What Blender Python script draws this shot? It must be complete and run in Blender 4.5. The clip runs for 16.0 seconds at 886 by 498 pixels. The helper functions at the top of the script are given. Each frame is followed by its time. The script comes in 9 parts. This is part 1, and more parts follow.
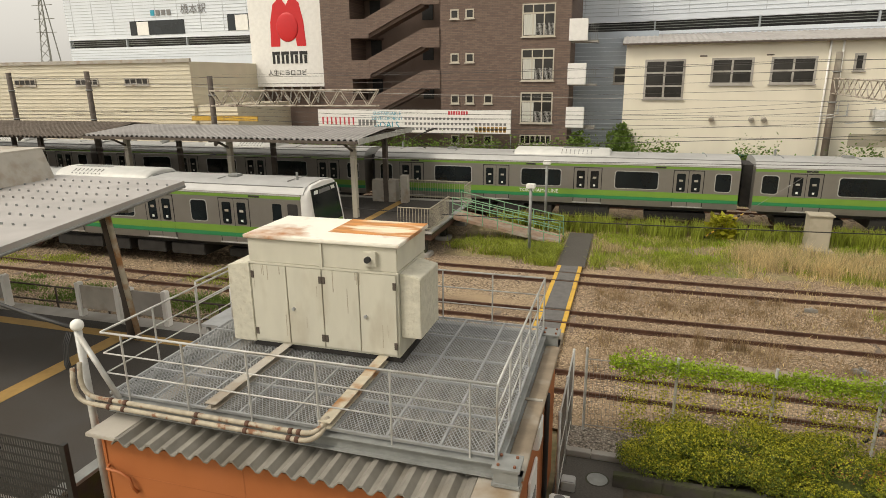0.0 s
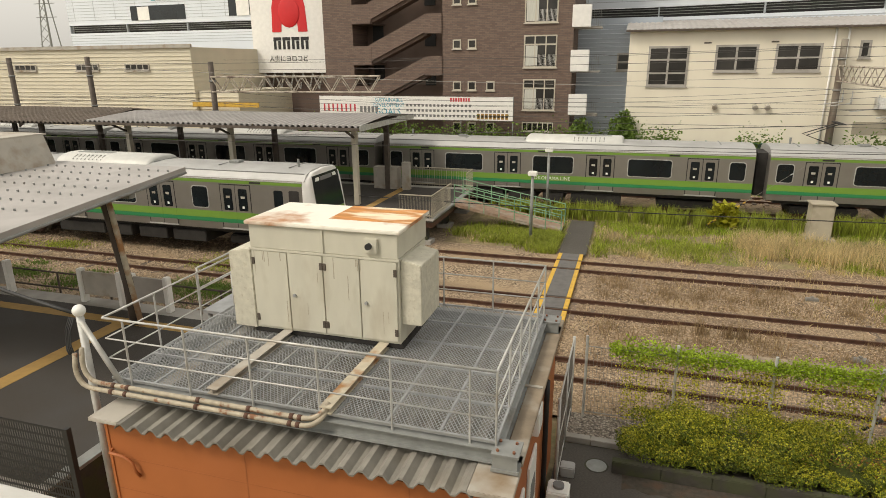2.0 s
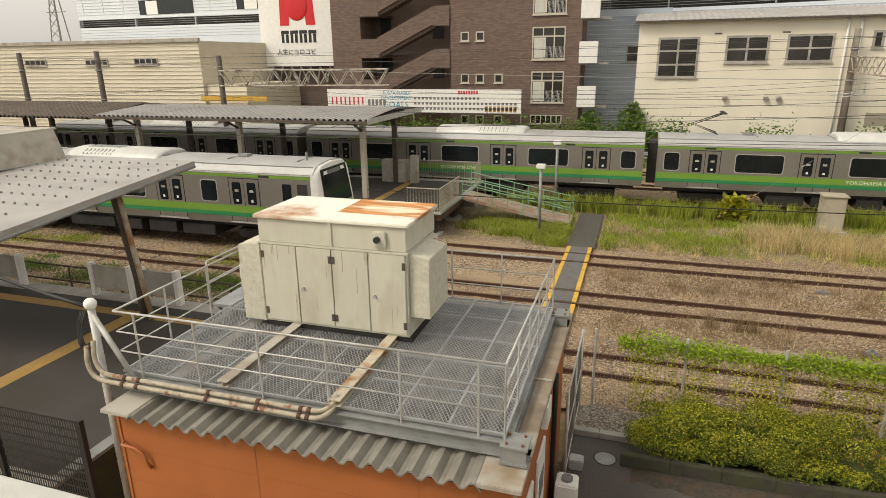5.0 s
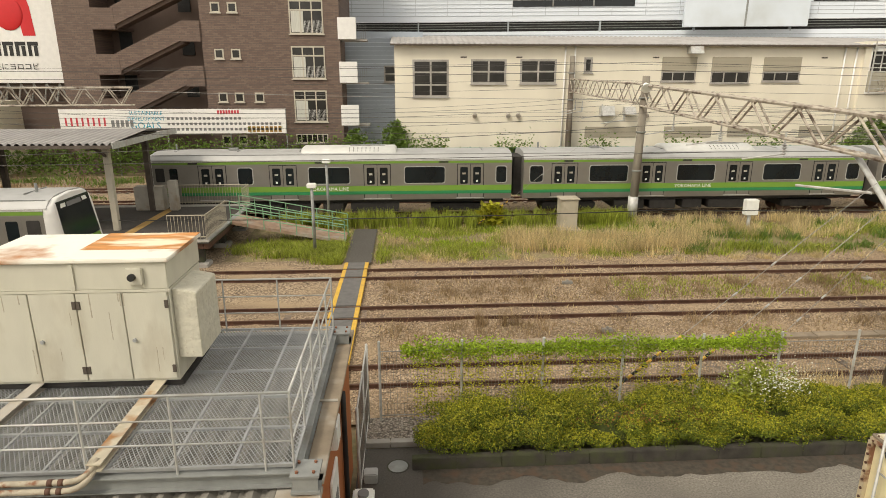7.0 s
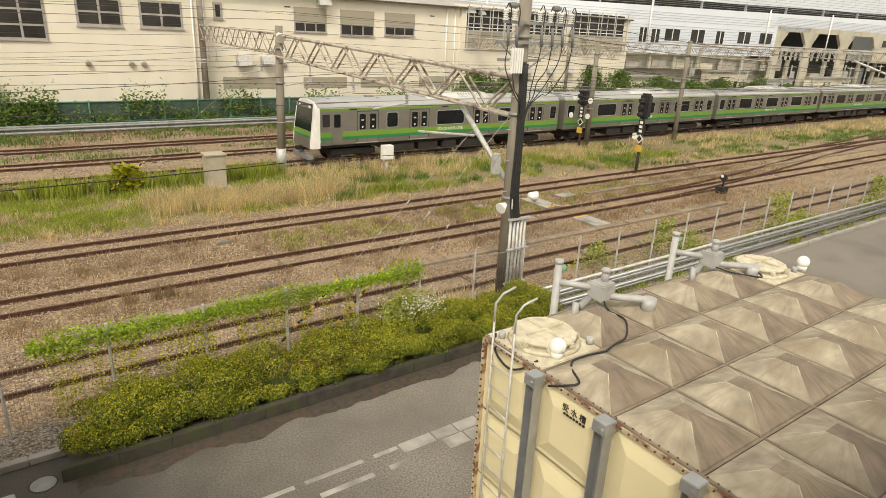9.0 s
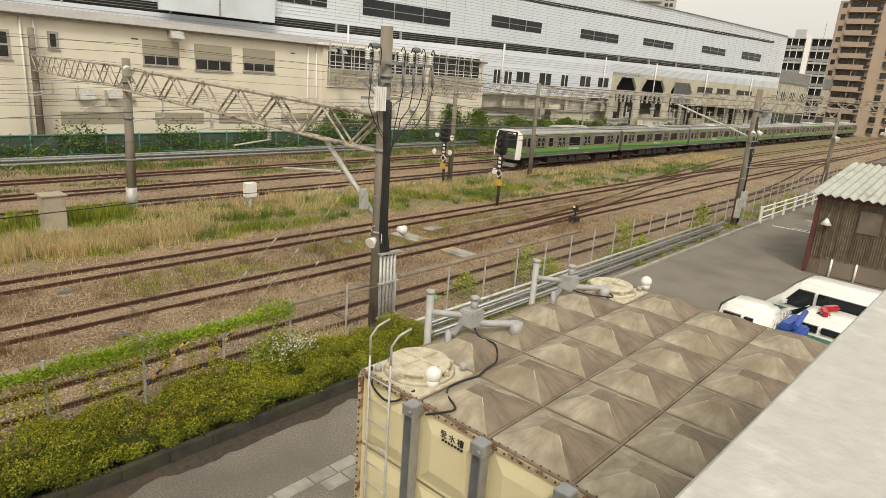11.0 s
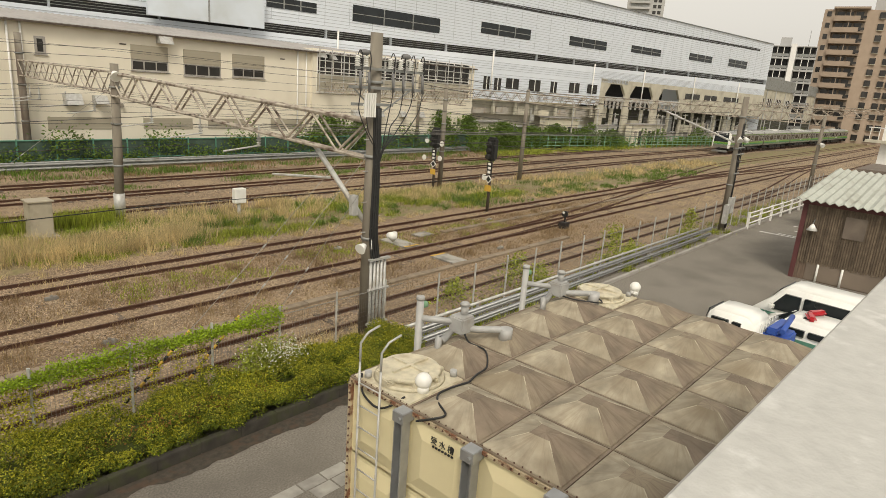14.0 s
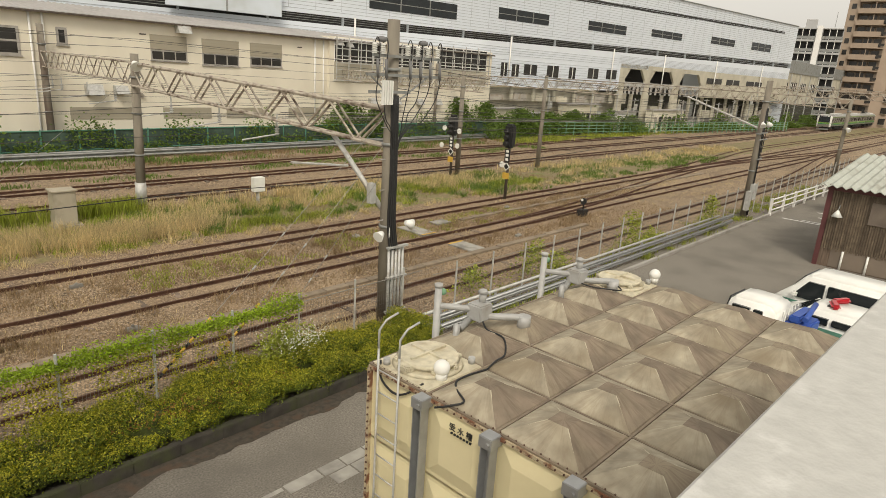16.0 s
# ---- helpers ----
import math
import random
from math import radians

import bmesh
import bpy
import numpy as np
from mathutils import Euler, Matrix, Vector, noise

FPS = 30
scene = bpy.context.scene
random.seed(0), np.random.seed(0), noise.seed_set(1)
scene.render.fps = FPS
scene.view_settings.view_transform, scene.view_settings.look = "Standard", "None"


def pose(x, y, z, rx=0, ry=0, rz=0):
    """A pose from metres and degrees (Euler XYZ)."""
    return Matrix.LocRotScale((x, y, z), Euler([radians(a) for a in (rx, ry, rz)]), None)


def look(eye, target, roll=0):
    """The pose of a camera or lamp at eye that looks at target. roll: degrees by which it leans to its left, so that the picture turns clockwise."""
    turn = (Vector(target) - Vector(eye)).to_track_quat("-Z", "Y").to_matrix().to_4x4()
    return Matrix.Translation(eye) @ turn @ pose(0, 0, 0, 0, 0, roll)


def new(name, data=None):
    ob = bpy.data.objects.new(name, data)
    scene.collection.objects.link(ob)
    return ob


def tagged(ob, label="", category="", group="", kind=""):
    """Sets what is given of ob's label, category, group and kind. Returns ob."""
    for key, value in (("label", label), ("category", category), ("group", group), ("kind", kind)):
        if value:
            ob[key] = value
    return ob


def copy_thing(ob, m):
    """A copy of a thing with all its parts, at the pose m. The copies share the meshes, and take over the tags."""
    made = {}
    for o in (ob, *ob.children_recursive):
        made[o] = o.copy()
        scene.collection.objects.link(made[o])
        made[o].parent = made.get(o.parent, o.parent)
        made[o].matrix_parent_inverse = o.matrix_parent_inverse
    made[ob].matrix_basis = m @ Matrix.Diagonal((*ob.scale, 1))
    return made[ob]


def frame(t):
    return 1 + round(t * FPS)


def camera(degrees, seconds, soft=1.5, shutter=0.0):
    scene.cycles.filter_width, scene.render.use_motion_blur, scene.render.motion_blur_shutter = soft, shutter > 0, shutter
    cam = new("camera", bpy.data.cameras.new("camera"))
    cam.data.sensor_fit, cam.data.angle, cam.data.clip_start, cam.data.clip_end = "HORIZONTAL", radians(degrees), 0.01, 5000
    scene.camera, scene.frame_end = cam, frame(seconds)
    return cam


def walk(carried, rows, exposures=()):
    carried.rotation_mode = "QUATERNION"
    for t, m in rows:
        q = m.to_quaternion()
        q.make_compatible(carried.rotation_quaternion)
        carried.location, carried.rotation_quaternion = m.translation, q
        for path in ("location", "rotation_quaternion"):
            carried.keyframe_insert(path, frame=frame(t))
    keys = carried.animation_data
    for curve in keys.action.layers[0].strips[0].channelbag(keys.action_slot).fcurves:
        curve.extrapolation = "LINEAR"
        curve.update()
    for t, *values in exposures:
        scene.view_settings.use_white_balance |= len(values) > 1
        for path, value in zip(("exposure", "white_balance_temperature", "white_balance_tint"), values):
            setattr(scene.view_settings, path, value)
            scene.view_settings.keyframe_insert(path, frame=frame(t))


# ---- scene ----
cam = camera(71.64, 16.0, soft=0.5)
PATH = [
    (0.0, pose(-0.108, 0.069, 7.653, 74.40, 0.60, 16.80)),
    (0.5, pose(-0.107, 0.063, 7.653, 74.02, 0.75, 17.51)),
    (1.0, pose(-0.094, 0.061, 7.653, 73.67, 0.71, 17.58)),
    (1.5, pose(-0.108, 0.068, 7.650, 73.53, 0.68, 17.55)),
    (2.0, pose(-0.096, 0.072, 7.644, 73.24, 0.45, 17.00)),
    (2.5, pose(-0.104, 0.078, 7.639, 73.13, 0.55, 17.19)),
    (3.0, pose(-0.104, 0.075, 7.643, 72.76, 0.84, 17.95)),
    (5.5, pose(-0.103, 0.078, 7.641, 72.60, 0.66, 17.46)),
    (6.0, pose(-0.083, 0.056, 7.657, 73.10, -0.16, 14.54)),
    (6.5, pose(-0.040, 0.034, 7.672, 73.64, -2.25, 5.71)),
    (7.0, pose(-0.010, 0.050, 7.686, 74.10, -0.02, -3.34)),
    (7.5, pose(0.023, 0.014, 7.726, 71.90, -0.93, -12.17)),
    (8.0, pose(0.031, 0.007, 7.732, 69.75, -0.04, -20.30)),
    (8.5, pose(0.089, -0.057, 7.743, 70.39, -1.52, -26.88)),
    (9.0, pose(0.154, 0.004, 7.738, 70.43, -2.64, -34.89)),
    (9.5, pose(0.089, -0.026, 7.700, 72.98, -3.28, -42.04)),
    (10.0, pose(0.068, -0.058, 7.738, 74.06, -3.60, -45.79)),
    (12.5, pose(0.061, -0.063, 7.745, 74.66, -4.13, -47.75)),
    (13.0, pose(0.061, -0.064, 7.745, 74.96, -4.15, -47.99)),
    (13.5, pose(0.068, -0.064, 7.736, 75.03, -4.15, -48.00)),
    (14.0, pose(0.055, -0.070, 7.755, 75.03, -4.15, -48.10)),
    (14.5, pose(0.061, -0.061, 7.748, 74.80, -4.01, -47.88)),
    (15.0, pose(0.057, -0.067, 7.753, 74.87, -4.07, -48.05)),
    (15.5, pose(0.046, -0.077, 7.760, 74.84, -3.99, -47.89)),
    (16.0, pose(0.056, -0.062, 7.746, 73.80, -3.60, -46.55)),
]
EXPOSURES = [(0, -0.36, 7400, 9), (5.5, -0.32, 7400, 9), (6.5, -0.28, 7400, 9), (7.3, -0.15, 7500, 9), (8.0, -0.02, 7600, 9), (9.5, -0.2, 7500, 9), (12.3, -0.49, 7400, 9), (16, -0.51, 7400, 9)]
walk(cam, PATH, EXPOSURES)

# ---------- light ----------
world = bpy.data.worlds.new("sky")
scene.world = world
world.use_nodes = True
wn = world.node_tree
bg = wn.nodes["Background"]
sky = wn.nodes.new("ShaderNodeTexSky")
sky.sky_type = "NISHITA"
sky.sun_disc = False
SUN_EL, SUN_AZ = 48, 226
sky.sun_elevation, sky.sun_rotation = radians(SUN_EL), radians(SUN_AZ)
sky.dust_density, sky.air_density = 4.0, 1.0
hs = wn.nodes.new("ShaderNodeHueSaturation")
hs.inputs["Saturation"].default_value = 0.12
wn.links.new(sky.outputs[0], hs.inputs["Color"])
cloud = wn.nodes.new("ShaderNodeMix")
cloud.data_type = "RGBA"
cloud.inputs[0].default_value = 0.6
cloud.inputs[7].default_value = (4.2, 4.25, 4.3, 1)
wn.links.new(hs.outputs[0], cloud.inputs[6])
wn.links.new(cloud.outputs[2], bg.inputs[0])
bg.inputs[1].default_value = 0.26
sun_data = bpy.data.lights.new("sun", "SUN")
sun_data.energy, sun_data.angle, sun_data.color = 2.0, radians(14), (1.0, 0.96, 0.9)
sun = new("sun", sun_data)
sd = Vector((math.sin(radians(SUN_AZ)) * math.cos(radians(SUN_EL)), math.cos(radians(SUN_AZ)) * math.cos(radians(SUN_EL)), math.sin(radians(SUN_EL))))
sun.matrix_basis = look(sd * 60, (0, 0, 0))

# ---------- materials ----------
def mat(name, col, rough=0.7, metal=0.0, var=0.12, scale=3.0, bump=0.15, bscale=40.0, tint=None, tscale=0.6, tlo=0.5, thi=0.7, stretch=(1, 1, 1), rnd=0.0, island=False, through_light=0.0):
    m = bpy.data.materials.new(name)
    m.use_nodes = True
    nt = m.node_tree
    N, L = nt.nodes, nt.links
    b = N["Principled BSDF"]
    b.inputs["Roughness"].default_value = rough
    b.inputs["Metallic"].default_value = metal
    tc = N.new("ShaderNodeTexCoord")
    mp = N.new("ShaderNodeMapping")
    mp.inputs["Scale"].default_value = stretch
    L.new(tc.outputs["Object"], mp.inputs[0])
    n1 = N.new("ShaderNodeTexNoise")
    n1.inputs["Scale"].default_value, n1.inputs["Detail"].default_value = scale, 6
    L.new(mp.outputs[0], n1.inputs["Vector"])
    rmp = N.new("ShaderNodeValToRGB")
    e = rmp.color_ramp.elements
    e[0].position, e[1].position = 0.3, 0.7
    e[0].color = (*[max(0, c * (1 - var)) for c in col], 1)
    e[1].color = (*[min(1, c * (1 + var)) for c in col], 1)
    L.new(n1.outputs["Fac"], rmp.inputs[0])
    out = rmp.outputs[0]
    if tint is not None:
        n2 = N.new("ShaderNodeTexNoise")
        n2.inputs["Scale"].default_value, n2.inputs["Detail"].default_value = tscale, 8
        L.new(mp.outputs[0], n2.inputs["Vector"])
        mr = N.new("ShaderNodeMapRange")
        mr.inputs["From Min"].default_value, mr.inputs["From Max"].default_value = tlo, thi
        L.new(n2.outputs["Fac"], mr.inputs[0])
        mx = N.new("ShaderNodeMix")
        mx.data_type = "RGBA"
        L.new(mr.outputs[0], mx.inputs[0])
        L.new(out, mx.inputs[6])
        mx.inputs[7].default_value = (*tint, 1)
        out = mx.outputs[2]
    if rnd > 0:
        h = N.new("ShaderNodeHueSaturation")
        mv = N.new("ShaderNodeMapRange")
        mv.inputs["To Min"].default_value, mv.inputs["To Max"].default_value = 1 - rnd, 1 + rnd
        if island:
            src = N.new("ShaderNodeNewGeometry").outputs["Random Per Island"]
        else:
            src = N.new("ShaderNodeObjectInfo").outputs["Random"]
        L.new(src, mv.inputs[0])
        L.new(mv.outputs[0], h.inputs["Value"])
        L.new(out, h.inputs["Color"])
        out = h.outputs[0]
    L.new(out, b.inputs["Base Color"])
    if bump > 0:
        n3 = N.new("ShaderNodeTexNoise")
        n3.inputs["Scale"].default_value, n3.inputs["Detail"].default_value = bscale, 4
        L.new(mp.outputs[0], n3.inputs["Vector"])
        bp = N.new("ShaderNodeBump")
        bp.inputs["Strength"].default_value, bp.inputs["Distance"].default_value = bump, 0.02
        L.new(n3.outputs["Fac"], bp.inputs["Height"])
        L.new(bp.outputs[0], b.inputs["Normal"])
    if through_light > 0:
        tr = N.new("ShaderNodeBsdfTranslucent")
        L.new(out, tr.inputs["Color"])
        ms = N.new("ShaderNodeMixShader")
        ms.inputs[0].default_value = through_light
        L.new(b.outputs[0], ms.inputs[1])
        L.new(tr.outputs[0], ms.inputs[2])
        L.new(ms.outputs[0], N["Material Output"].inputs["Surface"])
    return m


def stone_mat(name, cols, scale, bump=0.7, soil=None):
    """Loose stones: cells of several colours, with the shade of the gaps between them put into the colour."""
    m = mat(name, cols[0], 0.95, bump=0)
    nt = m.node_tree
    N, L = nt.nodes, nt.links
    b = N["Principled BSDF"]
    tc = N.new("ShaderNodeTexCoord")
    vo = N.new("ShaderNodeTexVoronoi")
    vo.inputs["Scale"].default_value = scale
    L.new(tc.outputs["Object"], vo.inputs["Vector"])
    sp = N.new("ShaderNodeSeparateColor")
    L.new(vo.outputs["Color"], sp.inputs[0])
    r = N.new("ShaderNodeValToRGB")
    e = r.color_ramp.elements
    e[0].color, e[1].color = (*cols[0], 1), (*cols[-1], 1)
    for i, c in enumerate(cols[1:-1]):
        x = e.new((i + 1) / (len(cols) - 1))
        x.color = (*c, 1)
    L.new(sp.outputs[0], r.inputs[0])
    # colour falls off towards each stone's edge to draw the shaded gaps
    dk = N.new("ShaderNodeMapRange")
    dk.inputs["From Min"].default_value, dk.inputs["From Max"].default_value = 0.25, 0.75
    dk.inputs["To Min"].default_value, dk.inputs["To Max"].default_value = 1.0, 0.45
    L.new(vo.outputs["Distance"], dk.inputs[0])
    mul = N.new("ShaderNodeMix")
    mul.data_type, mul.blend_type = "RGBA", "MULTIPLY"
    mul.inputs[0].default_value = 1
    L.new(r.outputs[0], mul.inputs[6])
    L.new(dk.outputs[0], mul.inputs[7])
    out = mul.outputs[2]
    if soil:
        n2 = N.new("ShaderNodeTexNoise")
        n2.inputs["Scale"].default_value, n2.inputs["Detail"].default_value = 0.55, 9
        L.new(tc.outputs["Object"], n2.inputs["Vector"])
        mr = N.new("ShaderNodeMapRange")
        mr.inputs["From Min"].default_value, mr.inputs["From Max"].default_value = 0.47, 0.68
        L.new(n2.outputs["Fac"], mr.inputs[0])
        mx = N.new("ShaderNodeMix")
        mx.data_type = "RGBA"
        L.new(mr.outputs[0], mx.inputs[0])
        L.new(out, mx.inputs[6])
        mx.inputs[7].default_value = (*soil, 1)
        out = mx.outputs[2]
    if soil:
        mp2, n4, m4, x4 = [N.new("ShaderNode" + k) for k in ("Mapping", "TexNoise", "MapRange", "Mix")]
        mp2.inputs["Scale"].default_value = (0.12, 0.8, 1)
        L.new(tc.outputs["Object"], mp2.inputs[0])
        n4.inputs["Scale"].default_value, n4.inputs["Detail"].default_value = 1.0, 10
        n4.inputs["Roughness"].default_value = 0.65
        L.new(mp2.outputs[0], n4.inputs["Vector"])
        m4.inputs["From Min"].default_value, m4.inputs["From Max"].default_value = 0.48, 0.66
        m4.inputs["To Max"].default_value = 0.65
        L.new(n4.outputs["Fac"], m4.inputs[0])
        x4.data_type = "RGBA"
        L.new(m4.outputs[0], x4.inputs[0])
        L.new(out, x4.inputs[6])
        x4.inputs[7].default_value = (0.165, 0.115, 0.075, 1)
        out = x4.outputs[2]
    L.new(out, b.inputs["Base Color"])
    bp = N.new("ShaderNodeBump")
    bp.inputs["Strength"].default_value, bp.inputs["Distance"].default_value = bump, 0.03
    bp.invert = True
    L.new(vo.outputs["Distance"], bp.inputs["Height"])
    L.new(bp.outputs[0], b.inputs["Normal"])
    return m


M = {}
M["ballast"] = stone_mat("ballast", [(0.12, 0.08, 0.052), (0.40, 0.29, 0.185), (0.57, 0.44, 0.30), (0.26, 0.18, 0.115)], 17, soil=(0.34, 0.25, 0.155))
M["stone"] = mat("ballast stone", (0.355, 0.262, 0.175), 0.95, var=0.3, scale=6, bump=0.1, rnd=0.34, island=True)
M["gravel"] = stone_mat("gravel", [(0.12, 0.10, 0.08), (0.30, 0.25, 0.20), (0.42, 0.37, 0.31), (0.2, 0.16, 0.13)], 20)
M["soil"] = mat("soil", (0.23, 0.18, 0.10), 0.95, var=0.3, scale=6, bump=0.5, bscale=20, tint=(0.16, 0.18, 0.05), tscale=0.8)
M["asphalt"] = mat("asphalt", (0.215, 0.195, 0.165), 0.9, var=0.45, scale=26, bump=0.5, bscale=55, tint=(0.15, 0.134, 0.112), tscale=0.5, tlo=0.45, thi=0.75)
# mixes to a darker tone towards low x, edge broken by noise
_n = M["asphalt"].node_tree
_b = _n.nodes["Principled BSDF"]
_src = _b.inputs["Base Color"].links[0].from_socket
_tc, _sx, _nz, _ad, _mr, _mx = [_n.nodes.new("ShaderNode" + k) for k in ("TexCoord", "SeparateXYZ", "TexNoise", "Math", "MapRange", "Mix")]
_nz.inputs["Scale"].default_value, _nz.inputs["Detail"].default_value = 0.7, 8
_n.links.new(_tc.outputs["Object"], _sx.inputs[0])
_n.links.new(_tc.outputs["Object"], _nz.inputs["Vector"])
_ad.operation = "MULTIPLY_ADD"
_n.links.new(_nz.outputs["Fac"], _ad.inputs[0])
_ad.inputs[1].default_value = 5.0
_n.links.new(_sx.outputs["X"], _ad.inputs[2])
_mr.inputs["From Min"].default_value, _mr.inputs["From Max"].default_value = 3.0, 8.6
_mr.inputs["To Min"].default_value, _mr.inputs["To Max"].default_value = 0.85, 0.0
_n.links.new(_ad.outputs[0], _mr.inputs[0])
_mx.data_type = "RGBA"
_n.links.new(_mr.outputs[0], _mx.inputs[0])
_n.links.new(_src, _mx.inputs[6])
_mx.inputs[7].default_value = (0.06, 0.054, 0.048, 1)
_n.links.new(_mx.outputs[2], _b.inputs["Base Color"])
M["gutterdirt"] = mat("damp dark gutter dirt", (0.06, 0.05, 0.038), 0.9, var=0.3, scale=9, bump=0.4, bscale=40, tint=(0.09, 0.055, 0.035), tscale=3)
M["plat_asphalt"] = mat("platform asphalt", (0.052, 0.045, 0.038), 0.85, var=0.15, scale=50, bump=0.3, bscale=150, tint=(0.06, 0.056, 0.052), tscale=0.5)
M["rail"] = mat("rusty rail steel", (0.095, 0.045, 0.028), 0.75, 0.1, var=0.3, scale=5, bump=0.2)
M["railtop"] = mat("worn rail head", (0.125, 0.075, 0.05), 0.55, 0.3, var=0.2, scale=5, bump=0.1)
M["plankgrey"] = mat("dark grey rubber board", (0.13, 0.125, 0.12), 0.8, var=0.15, scale=4, bump=0.2)
M["troughtop"] = mat("brown-stained trough cover", (0.25, 0.20, 0.145), 0.95, var=0.2, scale=3, bump=0.3, rnd=0.15)
M["sleeper"] = mat("weathered sleeper", (0.17, 0.13, 0.10), 0.9, var=0.3, scale=4, bump=0.4, rnd=0.3, island=True)
M["orange"] = mat("orange painted board", (0.40, 0.125, 0.037), 0.6, var=0.06, scale=1.5, bump=0.1, bscale=25, tint=(0.40, 0.13, 0.045), tscale=0.5)
M["slate"] = mat("corrugated cement sheet", (0.24, 0.225, 0.195), 0.9, var=0.2, scale=3, bump=0.3, tint=(0.16, 0.135, 0.10), tscale=1.2, tlo=0.5, thi=0.75)
M["flash"] = mat("weathered sheet flashing", (0.42, 0.39, 0.34), 0.7, var=0.12, scale=2, bump=0.1, tint=(0.26, 0.19, 0.12), tscale=1.4, tlo=0.5, thi=0.72)
M["copingstain"] = mat("rain-stained brown coping", (0.27, 0.215, 0.155), 0.8, var=0.2, scale=3, bump=0.15, tint=(0.42, 0.38, 0.32), tscale=1.6, tlo=0.52, thi=0.7)
M["galv"] = mat("galvanised steel", (0.40, 0.41, 0.415), 0.5, 0.6, var=0.12, scale=5, bump=0.08)
M["galvpaint"] = mat("dull galvanised rail", (0.50, 0.50, 0.48), 0.55, 0.3, var=0.15, scale=6, bump=0.08, tint=(0.33, 0.28, 0.22), tscale=2.0, tlo=0.55, thi=0.8)
M["steelgrey"] = mat("grey steel beam", (0.28, 0.29, 0.28), 0.65, 0.3, var=0.15, scale=4, bump=0.1, tint=(0.16, 0.13, 0.1), tscale=1.5, tlo=0.55, thi=0.8)
M["boxpaint"] = mat("off-white enclosure paint", (0.56, 0.54, 0.45), 0.6, var=0.07, scale=2.5, bump=0.08, tint=(0.36, 0.31, 0.225), tscale=2.1, tlo=0.53, thi=0.85, stretch=(1, 1, 0.35))
M["hoodpaint"] = mat("peeling off-white paint", (0.56, 0.535, 0.44), 0.7, var=0.1, scale=9, bump=0.7, bscale=16, tint=(0.45, 0.41, 0.32), tscale=14, tlo=0.58, thi=0.72)
M["greybeige"] = mat("grey-beige cabinet paint", (0.42, 0.375, 0.29), 0.6, var=0.06, scale=2, bump=0.05, tint=(0.3, 0.27, 0.2), tscale=1.5, tlo=0.55, thi=0.8)
M["rustedge"] = mat("rust-flecked cream angle", (0.48, 0.40, 0.27), 0.8, var=0.15, scale=8, bump=0.2, tint=(0.20, 0.09, 0.05), tscale=7, tlo=0.48, thi=0.6)
M["orangedark"] = mat("dark orange joint", (0.33, 0.105, 0.035), 0.7, var=0.1, bump=0)
M["shedroof"] = mat("pale green-grey ribbed roof", (0.46, 0.48, 0.43), 0.7, var=0.08, scale=2, bump=0.05, tint=(0.34, 0.34, 0.29), tscale=1.0)
M["boxroof"] = mat("rust-stained white roof sheet", (0.82, 0.79, 0.70), 0.5, var=0.05, scale=2, bump=0.06, tint=(0.42, 0.17, 0.05), tscale=1.1, tlo=0.56, thi=0.7)
M["rustroof"] = mat("rusted roof sheet", (0.55, 0.24, 0.07), 0.7, var=0.3, scale=4, bump=0.15, tint=(0.80, 0.70, 0.52), tscale=2.2, tlo=0.5, thi=0.62, stretch=(0.45, 1.6, 1))
M["rampboard"] = mat("reddish worn ramp board", (0.30, 0.20, 0.14), 0.85, var=0.2, scale=4, bump=0.2, tint=(0.36, 0.33, 0.28), tscale=1.2)
M["rust"] = mat("rust", (0.22, 0.09, 0.05), 0.85, var=0.35, scale=8, bump=0.3)
M["yellowed"] = mat("yellowed white beam", (0.48, 0.43, 0.33), 0.7, var=0.15, scale=5, bump=0.15, tint=(0.33, 0.16, 0.06), tscale=2.6, tlo=0.45, thi=0.62)
M["black"] = mat("black rubber", (0.02, 0.02, 0.02), 0.6, var=0.2, bump=0.1)
M["darkmetal"] = mat("dark underframe steel", (0.035, 0.032, 0.03), 0.7, 0.3, var=0.3, bump=0.2)
M["cream"] = mat("cream panel", (0.74, 0.66, 0.42), 0.45, var=0.05, scale=1.5, bump=0.04, tint=(0.60, 0.50, 0.30), tscale=0.9, tlo=0.55, thi=0.85)
M["tankroof"] = mat("dirty tank roof panel", (0.36, 0.315, 0.235), 0.75, var=0.3, scale=4, bump=0.12, bscale=14, tint=(0.24, 0.195, 0.13), tscale=1.1, tlo=0.46, thi=0.7)
# grime plus the darker side of the roof panels, both in the colour
M["grimeshade"] = mat("grimy tank tone with painted side shade", (0.215, 0.17, 0.125), 0.8, var=0.3, scale=3, bump=0.1, tint=(0.31, 0.26, 0.18), tscale=1.6, tlo=0.48, thi=0.75, stretch=(1, 1, 1))


